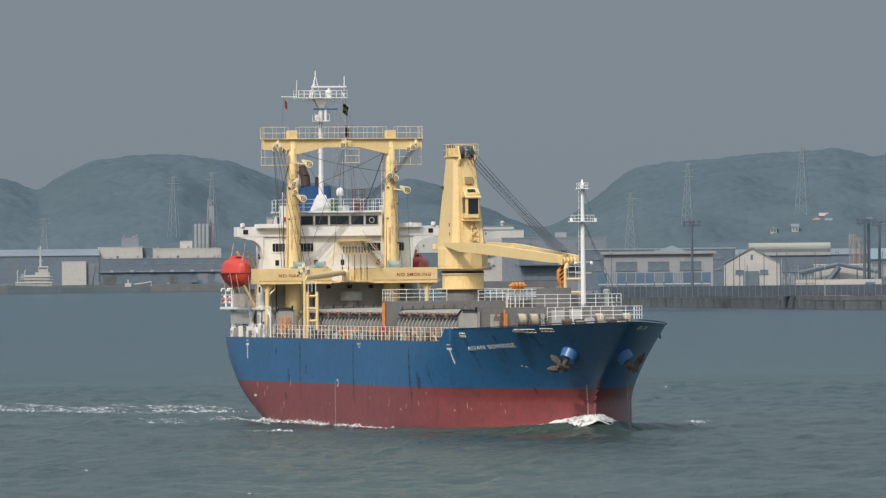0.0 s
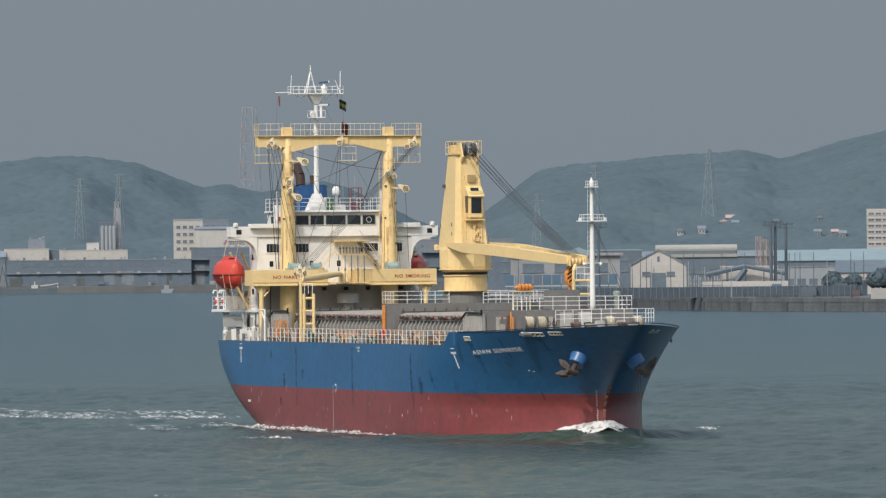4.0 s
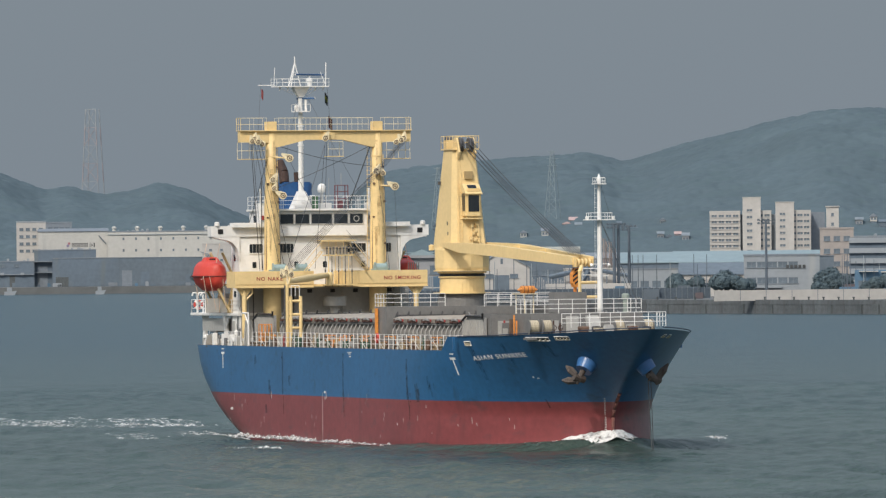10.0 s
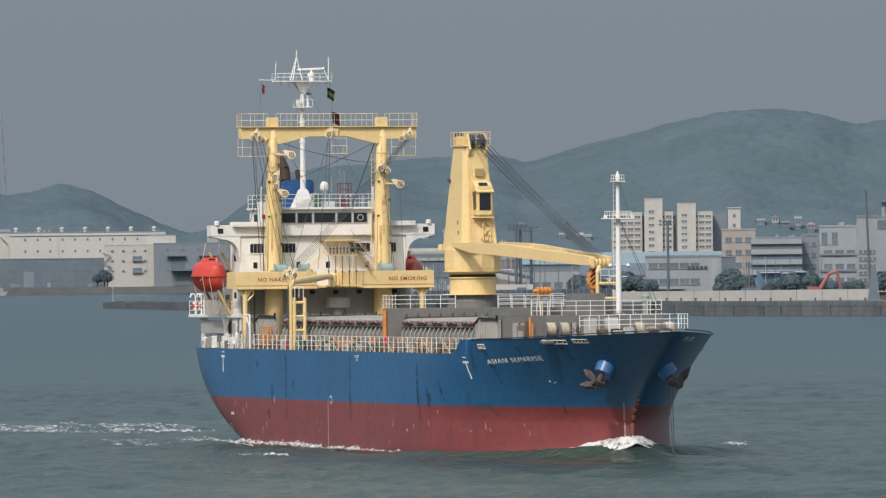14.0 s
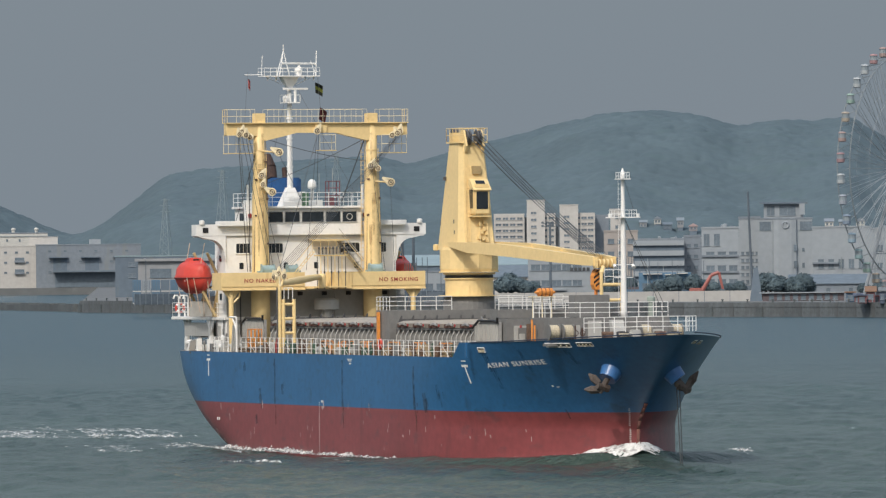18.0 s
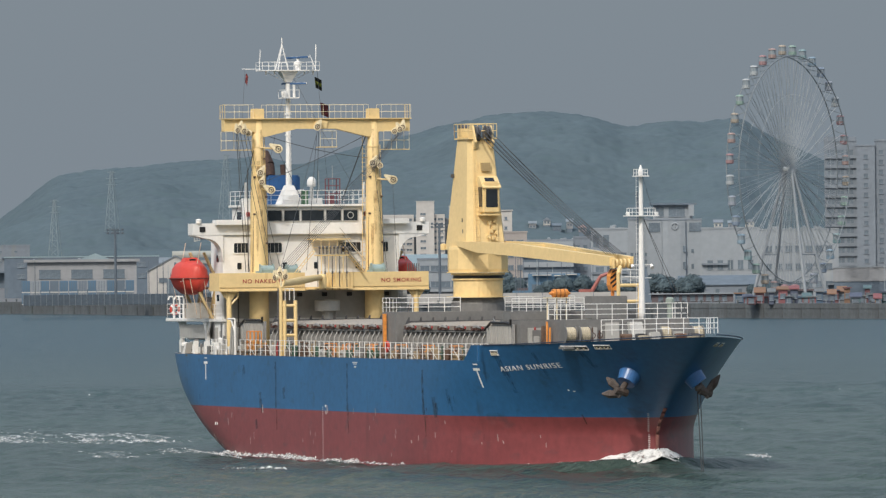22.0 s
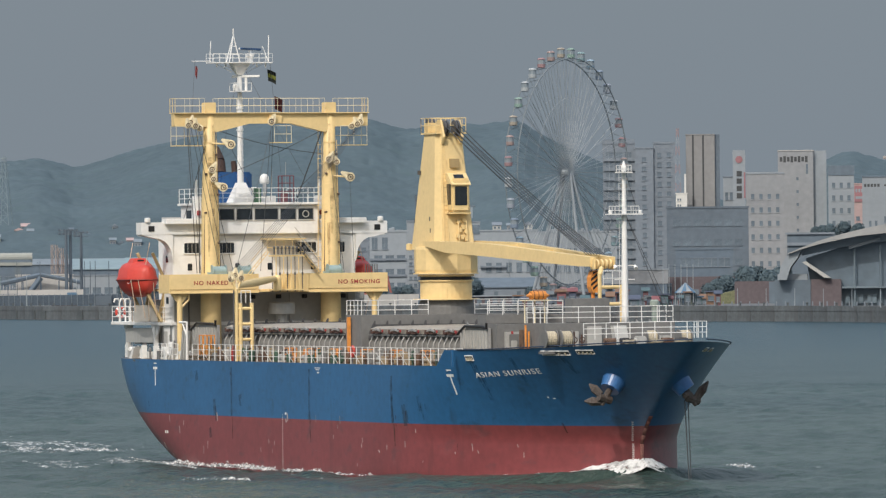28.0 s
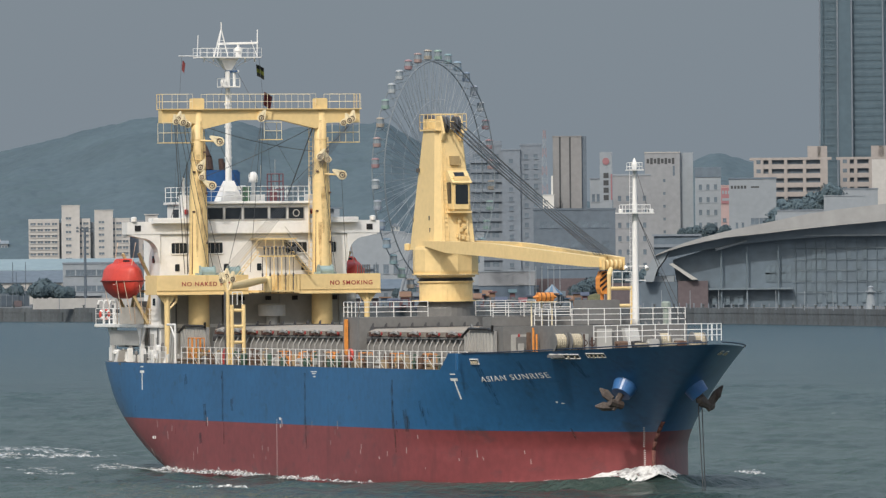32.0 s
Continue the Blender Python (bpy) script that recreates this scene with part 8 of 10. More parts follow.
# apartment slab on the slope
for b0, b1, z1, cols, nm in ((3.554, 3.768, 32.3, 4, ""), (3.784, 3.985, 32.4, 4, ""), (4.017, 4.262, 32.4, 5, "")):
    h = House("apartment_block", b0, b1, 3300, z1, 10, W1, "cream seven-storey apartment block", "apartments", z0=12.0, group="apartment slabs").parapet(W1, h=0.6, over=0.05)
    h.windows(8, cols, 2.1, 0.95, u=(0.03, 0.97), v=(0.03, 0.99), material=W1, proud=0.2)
    h.bands(8, 0.35, W1, v=(-0.06, 0.90), deep=0.3)
# grey strips stand in for the slabs' right-hand sides in shade
for b0, b1 in ((3.769, 3.783), (3.986, 4.016)):
    h = House("stairwell_block", b0, b1, 3303, 31.5, 8, W3, "grey block for the shaded slab side", "building", z0=12.0)
for b0, b1, z1 in ((3.786, 3.912, 38.1), (4.015, 4.145, 36.1)):
    h = House("lift_tower", b0, b1, 3298, z1, 7, W1, "cream apartment lift tower", "tower", z0=12.0, group="lift towers").parapet(W1, h=0.3)
    h.windows(8, 1, 2.2, 0.9, u=(0.05, 0.7), v=(0.02, 0.86), material=W1)
# right-hand end: its shade is given by the grey wall colour
h = House("grey_end_block", 4.262, 4.36, 3312, 32.2, 10, W3, "end wall of the apartments, greyed for shade", "building", z0=12.0)
h = House("water_tower", 4.37, 4.457, 3200, 33.5, 5, W1, "square cream water tower", "tower", z0=12.0).parapet(W1, h=0.4, over=0.4)
h.windows(2, 1, 1.0, 1.0, v=(0.6, 0.95))
h = House("beige_office", 4.324, 4.56, 2500, 22.6, 12, W6, "beige four-storey town office", "office").parapet(W6, h=0.5)
h.windows(3, 3, 1.9, 1.3, v=(0.35, 0.95))
h = House("car_park", 4.528, 4.885, 2420, 19.8, 18, W4, "open-sided concrete car park", "car park")
h.bands(5, 1.5, W2, v=(0.12, 1.04), name="deck_parapet", deep=0.8)
h = House("stair_tower", 4.885, 5.0, 2430, 20.5, 18, W3, "grey car park stair tower", "building").parapet(W3)
h.windows(4, 2, 1.2, 1.0, v=(0.2, 0.95))
h = House("white_offices", 5.007, 5.267, 2300, 22.6, 14, W2, "white office block with tall windows", "office").parapet(W2, h=0.5)
h.windows(1, 2, 1.6, 3.2, u=(0.0, 0.55), v=(0.72, 0.95))
h.windows(3, 3, 2.3, 1.5, u=(0.08, 1.0), v=(0.12, 0.72), material=W3)
h.bands(2, 0.6, W3, v=(0.25, 0.72), name="ledge", deep=0.5)
h.gear(4, W2, 33)
h = House("grey_wing", 5.268, 5.42, 2340, 25.4, 14, W2, "grey concrete office wing", "building").parapet(W3)
h.windows(6, 4, 0.8, 0.8, v=(0.05, 0.6))
h = House("emblem_hall", 5.399, 5.782, 2330, 25.2, 16, W2, "grey concrete hall with a round emblem", "hall").parapet(W3, h=0.4)
bm = B()
prism(bm, [(-3.6, 0.0), (-3.2, -0.9), (-1.8, -1.4), (1.8, -1.4), (3.2, -0.9), (3.6, 0.0)], 0, h.h - 0.3, "z")
h.add("pilaster", bm, W2)
for x, z, w_, hh in ((-5.6, 18.6, 3.2, 2.6), (6.0, 18.6, 3.4, 2.6), (2.9, 12.8, 0.9, 1.8), (2.9, 8.0, 0.9, 2.0), (5.2, 8.0, 0.7, 1.4), (5.2, 12.6, 0.7, 1.0)):
    h.add("window", box(B(), x - w_ / 2, x + w_ / 2, -0.16 if abs(x) > 4 else -1.3, 0.05, z, z + hh), PANE)
bm = B()
ring(bm, (0.2, -1.5, 20.2), 0.9, 0.24, "y", 20, 6)
box(bm, -0.1, 0.3, -1.7, -1.4, 19.3, 21.0)
h.add("emblem", bm, W2)
h = House("lookout_storey", 5.444, 5.721, 2334, 29.6, 10, W2, "grey lookout storey under a flat roof", "building", z0=25.2).parapet(W4, t=3.0, h=0.5, over=1.2)
h.windows(1, 1, 2.2, 2.6, u=(0.05, 0.3), v=(0.2, 0.9))
h.windows(1, 1, 4.6, 2.6, u=(0.35, 0.85), v=(0.2, 0.9))
h.add("sign_board", box(B(), h.w / 2 - 1.2, h.w / 2 + 0.4, -1.4, -1.2, 1.2, 4.4), W2)
h = House("white_terrace", 5.781, 6.184, 2260, 22.4, 14, W2, "white three-storey building with balcony doors", "building").parapet(W2, h=0.4)
h.windows(2, 5, 1.5, 2.4, v=(0.05, 0.62))
h.bands(2, 0.5, W3, (0.0, 0.45), (0.1, 0.62), "balcony", 0.9)
h = House("white_terrace", 6.183, 6.74, 2300, 22.0, 14, W2, "long white waterfront building", "building").parapet(W2, h=0.4)
h.windows(3, 7, 1.8, 1.5, v=(0.05, 0.85))
h.gear(6, W2, 41)
h = House("low_gable_house", 5.62, 6.16, 2150, 7.4, 14, W3, "low grey boathouse with a dark roof", "house").gable(2.4, W5)
h.windows(1, 3, 1.0, 1.6, v=(0.2, 0.8))
h = House("stall_row", 5.43, 6.0, 2060, 5.3, 5, W8, "row of dark waterfront stalls", "stall").parapet(W2, h=0.25, over=0.8)
h.windows(1, 9, 1.2, 1.2, v=(0.2, 0.8))
# seawall along the middle quay
h = House("sea_wall", 3.55, 5.42, 2075, 6.0, 0.6, W1, "pale concrete sea wall panels", "wall", yaw=-16.0)
for k in range(9):
    h.add("joint", box(B(), -h.w / 2 + h.w * (k + 1) / 10 - 0.06, -h.w / 2 + h.w * (k + 1) / 10 + 0.06, -0.04, 0.05, 0, h.h), W4)
# fence along the yard
h = House("yard_fence", 1.0, 3.6, 2185, 6.6, 0.2, None, "dark steel yard fence", "fence", yaw=-14.0)
n = 64
fpost = h.add("fence_post", box(B(), -0.06, 0.06, 0, 0.14, 0, 3.3), ROOF_GREY)
fpost.location.x = -h.w / 2
for k in range(1, n):
    again(fpost, "fence_post", (-h.w / 2 + h.w * k / (n - 1), 0, 0), parent=h.ob)
h.add("fence_mesh", box(B(), -h.w / 2, h.w / 2, 0.15, 0.2, 0.2, 3.0), mat("dark_blue_fence_sheet", (0.072, 0.098, 0.128), 0.8, 0, 0.2, 0.4))

# excavator on the quay
ex = new("excavator")
ex.location, ex.rotation_euler[2] = spot(5.0, 2095, QUAY_Z), -radians(5)
tagged(ex, "orange-red tracked excavator on the quay", "excavator")
EXR = mat("excavator_red", (0.30, 0.105, 0.09), 0.6)
part("track", box(B(), -3.2, 1.0, -1.3, 1.3, 0, 1.0, 0.3), STEEL, ex)
part("cab", box(B(), -3.0, 0.2, -1.2, 1.2, 1.0, 3.4, 0.2), EXR, ex)
bm = B()
tube(bm, (0.0, 0, 2.2), (2.6, 0, 6.6), 0.55, 0.45, n=8)
tube(bm, (2.6, 0, 6.6), (4.6, 0, 7.4), 0.45, n=8)
part("boom", bm, EXR, ex)
bm = B()
tube(bm, (4.6, 0, 7.4), (5.6, 0, 3.0), 0.4, 0.3, n=8)
part("arm", bm, EXR, ex)
part("bucket", prism(B(), [(5.0, 3.2), (6.2, 3.0), (6.0, 1.4), (4.8, 1.8)], -0.7, 0.7), STEEL, ex)


def pole(name, b, dist, top, label, heads=0, r=0.35, material=STEEL, lamp_w=2.0, group=""):
    o = new(name)
    o.location, o.rotation_euler[2] = spot(b, dist, QUAY_Z), -radians(b)
    tagged(o, label, name.replace("_", " "), group)
    bm = B()
    tube(bm, (0, 0, 0), (0, 0, top - QUAY_Z), r, r * 0.7, n=8)
    part("pole", bm, material, o)
    for k in range(heads):
        z = top - QUAY_Z - 0.1 - 0.9 * (k // 4)
        x = -lamp_w + 2 * lamp_w * (k % 4) / 3
        part("lamp_head", box(B(), x - 0.35, x + 0.35, -0.3, 0.3, z - 0.3, z + 0.25, 0.08), material, o)
    if heads:
        bm = B()
        for z in (top - QUAY_Z - 0.35, top - QUAY_Z - 1.25):
            box(bm, -lamp_w - 0.3, lamp_w + 0.3, -0.12, 0.12, z - 0.08, z + 0.08)
        part("crossarm", bm, material, o)
    return o


pole("flood_light_mast", 1.677, 2200, 23.7, "tall dark floodlight mast on the quay", 8, 0.42, group="floodlight masts")
for b, d_, t in ((2.883, 2230, 23.9), (2.914, 2232, 23.9), (2.988, 2240, 23.3)):
    pole("flood_light_mast", b, d_, t, "tall dark floodlight mast on the quay", 6, 0.5, lamp_w=1.7, group="floodlight masts")
pole("flood_light_mast", 3.947, 2210, 24.5, "tall dark floodlight mast on the quay", 8, 0.42, group="floodlight masts")
sm = pole("slim_mast", 5.362, 2085, 31.2, "slim dark leaning mast with a tapering foot", 0, 0.36)
sm.rotation_euler[1] = radians(-2.2)
bm = B()
frustum(bm, (-1.6, 1.6, -0.8, 0.8), 0, (-0.5, 0.5, -0.4, 0.4), 8.5)
o = part("covered_sail_boat", bm, W4)
o.location, o.rotation_euler[2] = spot(5.385, 2070, QUAY_Z), -radians(5.4)
tagged(o, "grey cloth-covered mast foot on the quay", "cover")
r = random.Random(7)
for k in range(26):
    b = r.choice((r.uniform(1.9, 3.5), r.uniform(4.45, 4.95), r.uniform(5.9, 6.3)))
    pole("utility_pole", b, r.uniform(2180, 2330), r.uniform(11, 15.5), "slim dark utility pole", 0, 0.13, STEEL if k % 2 else PALE_STEEL, group="utility poles")


def pylon(b, dist, top, foot, w, thin=0.82, r=0.15, paints=None, name="power_pylon", label="pale lattice power pylon on the slope", arms=True):
    """A lattice tower: four legs and crossed braces storey by storey, with crossarms."""
    o = new(name)
    o.location, o.rotation_euler[2] = spot(b, dist, foot), -radians(b + 20)
    tagged(o, label, "pylon", "power pylons")
    H, n = top - foot, 7
    for i in range(n):
        z0, z1 = H * i / n, H * (i + 1) / n
        k0, k1 = w * (1 - thin * i / n), w * (1 - thin * (i + 1) / n)
        paint = paints[i % len(paints)] if paints else PYL
        for sx in (-1, 1):
            for sy in (-1, 1):
                part("leg", tube(B(), (sx * k0, sy * k0, z0), (sx * k1, sy * k1, z1), r, n=4), paint, o)
            part("brace", tube(B(), (sx * k0, -k0, z0), (-sx * k1, -k1, z1), r * 0.6, n=4), paint, o)
        part("tie", tube(B(), (-k1, -k1, z1), (k1, -k1, z1), r * 0.6, n=4), paint, o)
    if arms:
        for f, q in ((0.98, 2.2), (0.88, 3.0), (0.78, 2.6)):
            part("crossarm", tube(B(), (-q, 0, H * f), (q, 0, H * f), 0.16, n=4), PYL, o)


# steel colour drawn towards hill and sky tones to paint in the haze
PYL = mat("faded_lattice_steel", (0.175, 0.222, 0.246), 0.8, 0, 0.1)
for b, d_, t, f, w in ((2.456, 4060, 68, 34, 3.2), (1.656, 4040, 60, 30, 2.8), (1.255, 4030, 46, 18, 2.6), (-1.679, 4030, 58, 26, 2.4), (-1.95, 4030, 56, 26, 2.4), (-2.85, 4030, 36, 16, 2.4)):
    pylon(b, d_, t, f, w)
# haze mixed into the red and white until they near the sky
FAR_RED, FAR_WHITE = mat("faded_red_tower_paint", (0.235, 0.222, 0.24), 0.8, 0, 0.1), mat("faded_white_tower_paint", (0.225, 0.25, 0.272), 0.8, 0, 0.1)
pylon(-0.76, 4720, 103, 30, 6.0, 0.5, 0.36, (FAR_WHITE, FAR_RED), "radio_tower", "tall red and white lattice tower, paled by haze", False)
pylon(-1.69, 3992, 44, 20, 1.6, 0.3, 0.2, (FAR_RED, FAR_WHITE), "radio_tower", "short red and white lattice mast, paled by haze", False)


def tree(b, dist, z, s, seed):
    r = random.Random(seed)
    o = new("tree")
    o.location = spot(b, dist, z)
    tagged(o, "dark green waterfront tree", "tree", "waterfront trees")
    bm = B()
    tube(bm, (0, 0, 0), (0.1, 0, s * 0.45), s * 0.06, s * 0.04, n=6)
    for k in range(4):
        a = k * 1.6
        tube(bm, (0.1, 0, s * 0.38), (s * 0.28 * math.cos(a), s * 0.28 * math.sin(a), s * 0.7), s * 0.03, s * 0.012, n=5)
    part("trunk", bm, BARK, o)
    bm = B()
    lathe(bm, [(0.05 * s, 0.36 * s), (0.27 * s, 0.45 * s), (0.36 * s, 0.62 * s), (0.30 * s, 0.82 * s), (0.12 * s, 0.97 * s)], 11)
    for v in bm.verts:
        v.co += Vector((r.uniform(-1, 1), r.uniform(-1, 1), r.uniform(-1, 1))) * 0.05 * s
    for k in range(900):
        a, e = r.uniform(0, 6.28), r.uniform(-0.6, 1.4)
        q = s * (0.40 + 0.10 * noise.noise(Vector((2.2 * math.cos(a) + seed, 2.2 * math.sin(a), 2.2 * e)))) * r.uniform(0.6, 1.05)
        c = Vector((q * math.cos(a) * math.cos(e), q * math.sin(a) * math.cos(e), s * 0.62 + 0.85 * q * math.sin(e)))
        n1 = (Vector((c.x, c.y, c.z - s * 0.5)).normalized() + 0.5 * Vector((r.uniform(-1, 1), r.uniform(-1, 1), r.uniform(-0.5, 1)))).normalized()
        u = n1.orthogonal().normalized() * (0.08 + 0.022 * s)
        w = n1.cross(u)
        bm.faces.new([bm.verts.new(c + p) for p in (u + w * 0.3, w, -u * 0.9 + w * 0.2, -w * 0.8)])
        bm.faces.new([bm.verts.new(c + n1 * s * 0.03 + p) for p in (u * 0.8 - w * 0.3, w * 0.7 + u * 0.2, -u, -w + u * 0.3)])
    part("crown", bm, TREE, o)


for b in (1.114, 1.91, 1.968, 2.01, 2.18, 2.27, 2.34, 2.70, 3.01, 3.05, 3.085, 3.18, 3.44, 3.53):
    pole("utility_pole", b, 2236, 15.3, "thin utility pole in the harbour yard", 0, 0.13, STEEL, group="utility poles")
for b, top in ((4.478, 15.2), (4.495, 14.6), (4.515, 15.4), (4.535, 14.2), (4.64, 14.4), (4.70, 13.4), (4.80, 14.8), (4.835, 12.6), (5.02, 13.8)):
    pole("utility_pole", b, 2150, top, "thin utility pole in the harbour yard", 0, 0.11, STEEL, group="utility poles")
r = random.Random(5)
for k in range(11):
    tree(5.42 + 0.033 * k, 2120 + 6 * r.random(), QUAY_Z, r.uniform(4.8, 7.2), k)
for b, d_, s in ((3.30, 2300, 6), (3.36, 2300, 5), (3.66, 2260, 7.5), (3.72, 2262, 6), (3.78, 2250, 5), (4.34, 2270, 7), (4.40, 2270, 8), (4.44, 2268, 5), (5.2, 2130, 4.5), (5.27, 2130, 5), (0.02, 3835, 7), (0.0, 3836, 8), (-0.05, 3836, 6),
                 (7.38, 2010, 5), (7.44, 2012, 6), (7.50, 2016, 7), (7.56, 2018, 6), (7.64, 2060, 9), (7.72, 2065, 9), (7.80, 2060, 8), (7.88, 2066, 9)):
    tree(b, d_, QUAY_Z if d_ < 3000 else 3.3, s, int(d_ * 7 + b * 100))
bank = B()
bk = [(-36, 0), (36, 0), (36, 19), (18, 22.5), (0, 19.5), (-18, 19), (-36, 14)]
prism(bank, bk, -8, 26)
bank_ob = part("wooded_bank", bank, mat("bank_grass", (0.085, 0.10, 0.085), 0.95, 0, 0.2, 0.3))
bank_ob.location, bank_ob.rotation_euler[2] = spot(8.95, 2496, QUAY_Z), -radians(8.95)
tagged(bank_ob, "grassy bank with dark trees", "bank")
for k in range(16):
    b = 8.55 + 0.056 * k
    tree(b, 2500 + 10 * r.random(), 21.5, r.uniform(7, 11), 60 + k)
for k in range(7):
    tree(8.13 + 0.05 * k, 2306, 19.4, r.uniform(3, 5), 90 + k)
# houses scattered on the slopes
SLOPE_HOUSES = ((2.555, 0.205, 0.030, 1), (2.60, 0.225, 0.028, 1), (2.635, 0.185, 0.022, 0), (2.72, 0.195, 0.016, 2), (2.80, 0.19, 0.040, 3), (2.90, 0.185, 0.035, 3), (3.225, 0.225, 0.017, 2), (3.02, 0.15, 0.03, 3),
                (3.21, 0.115, 0.022, 0), (3.27, 0.105, 0.026, 3), (3.33, 0.12, 0.022, 1), (3.385, 0.10, 0.024, 0), (2.25, 0.145, 0.022, 2), (2.40, 0.15, 0.024, 2), (4.60, 0.20, 0.025, 0), (4.70, 0.235, 0.024, 2),
                (4.77, 0.19, 0.030, 3), (4.86, 0.21, 0.022, 0), (4.95, 0.185, 0.028, 1), (5.9, 0.20, 0.03, 2), (6.0, 0.19, 0.03, 0), (6.12, 0.21, 0.03, 2))
for k, (b, lift, hw, kind_) in enumerate(SLOPE_HOUSES):
    z = 14.57 + 3420 * math.tan(radians(lift))
    crest = 14.57 + 4700 * math.tan(radians(float(np.interp(b, [q[0] for q in RIDGE], [q[1] for q in RIDGE]))))
    dist = 4090.0
    while dist < 4500:
        u = (dist - 4050) / 650
        land = 3 + (crest - 3) * math.sin(u * math.pi / 2) ** 0.9 + noise.noise(spot(b, dist) * 0.012) * 9 * math.sin(u * math.pi)
        if land > 14.57 + (z - 14.57) * dist / 3420:
            break
        dist += 5.0
    zz = 14.57 + (z - 14.57) * dist / 3420
    h = House("hillside_house", b - hw, b + hw, dist, zz + 2.6 + 0.5 * (k % 3), 7, (W10, FAR_RED, W9, W4)[kind_], "small hillside house among the trees", "house", z0=zz, group="hillside houses", footing=7.0).gable(1.2 + 0.3 * (k % 2), (ROOF_GREY, W7, W3, W5)[kind_], along="x" if k % 3 else "y")
    h.windows(1, 2, 1.0, 0.9, v=(0.35, 0.75))
h = House("town_row", 4.55, 6.7, 3000, 21, 20, W3, "row of distant grey town buildings", "building").parapet(W3)
h.gear(16, W2, 77)
h.windows(2, 26, 2.0, 1.4, v=(0.7, 0.98))
h = House("town_row", 1.0, 3.5, 3000, 14.5, 20, W4, "row of distant low town buildings", "building").gable(2.0, ROOF_GREY)
h.gear(10, W3, 79)
TAN = mat("tan_lattice_paint", (0.27, 0.225, 0.21), 0.8, 0, 0.15)
for b_, t_ in ((2.800, 20.6), (2.842, 19.6), (2.872, 17.5)):
    pylon(b_, 2600, t_, QUAY_Z, 0.85, 0.1, 0.15, (TAN,), "lattice_tower", "tan steel lattice tower of a batching plant", False)
rack = new("pipe_rack")
rack.location, rack.rotation_euler[2] = spot(2.42, 2205, QUAY_Z), -radians(2.42)
tagged(rack, "rack of pale upright pipes in the yard", "rack")
rr = random.Random(17)
for k in range(22):
    x = -4.4 + 0.42 * k
    part("pipe", tube(B(), (x, rr.uniform(0, 1.2), 0), (x + rr.uniform(-0.25, 0.25), 0.5, rr.uniform(4.6, 6.2)), 0.07, n=5), W1, rack)
for z in (3.2, 4.6):
    part("rack_bar", box(B(), -4.6, 4.6, 0.3, 0.45, z, z + 0.15), W3, rack)
h = House("blue_shop", 4.565, 4.93, 2190, 10.6, 8, BLUE_SHEET, "low blue shop with white canopies", "shop")
for u0, u1, z in ((-0.42, -0.05, 6.8), (0.0, 0.2, 6.6), (0.22, 0.44, 6.9)):
    h.add("canopy", box(B(), h.w * u0, h.w * u1, -1.6, 0, z, z + 0.28), W9)
h.windows(1, 5, 2.2, 1.6, v=(0.35, 0.62), material=W4)
# bushes and low clutter along the yards
rr = random.Random(23)
for b0, b1, n_, d0 in ((3.28, 3.5, 5, 2290), (3.58, 3.84, 7, 2240), (4.28, 4.52, 7, 2235), (4.6, 5.25, 9, 2120), (6.05, 6.35, 4, 2140)):
    for k in range(n_):
        tree(b0 + (b1 - b0) * (k + rr.uniform(0.1, 0.9)) / n_, d0 + rr.uniform(0, 12), QUAY_Z, rr.uniform(3.6, 7.0), 300 + k * 7 + int(b0 * 10))
for k in range(34):
    b_ = rr.choice((rr.uniform(1.75, 3.5), rr.uniform(4.5, 5.4)))
    w_ = rr.uniform(1.0, 3.0)
    o = part("yard_crate", box(B(), -w_, w_, 0, 2.0, 0, rr.uniform(1.4, 3.6), 0.12), rr.choice((W5, W4, STEEL, W3, BLUE_SHEET, W8)))
    o.location, o.rotation_euler[2] = spot(b_, 2192 + rr.uniform(0, 14), QUAY_Z), -radians(b_)
    tagged(o, "covered crate of goods in the harbour yard", "crate", "yard crates")

# ---- the wheel and the taller town ----
WB, WD = 6.396, 1985.0
HUBZ = 14.57 + WD * math.tan(radians(0.606))
WR = 27.6
wheel = new("ferris_wheel")
wheel.location = spot(WB, WD, 0)
wheel.rotation_euler[2] = -radians(WB) + radians(61.0)
tagged(wheel, "white spoked ferris wheel with coloured cabins", "ferris wheel")
# rim and spoke colours include the haze: greyed towards the sky
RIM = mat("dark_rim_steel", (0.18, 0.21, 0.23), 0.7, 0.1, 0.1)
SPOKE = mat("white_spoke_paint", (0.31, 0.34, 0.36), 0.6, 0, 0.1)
# in the wheel's space x and z lie in its plane, y is its axle
for y in (-1.7, 1.7):
    bm = B()
    ring(bm, (0, y, HUBZ), WR, 0.15, "y", 96, 5)
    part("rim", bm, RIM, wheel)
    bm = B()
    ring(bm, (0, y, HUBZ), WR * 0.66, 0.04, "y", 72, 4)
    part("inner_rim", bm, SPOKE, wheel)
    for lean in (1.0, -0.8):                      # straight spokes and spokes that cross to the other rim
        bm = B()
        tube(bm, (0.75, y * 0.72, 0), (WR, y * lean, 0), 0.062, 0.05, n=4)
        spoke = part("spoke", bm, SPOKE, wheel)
        for k in range(36):
            o = spoke if k == 0 else again(spoke, "spoke", parent=wheel)
            o.location = (0, 0, HUBZ)
            o.rotation_euler[1] = 2 * math.pi * (k + (0.0 if lean > 0 else 0.5)) / 36
bm = B()
tube(bm, (WR, -1.7, 0), (WR * math.cos(0.05), 1.7, WR * math.sin(0.05)), 0.07, n=4)
brace = part("rim_brace", bm, RIM, wheel)
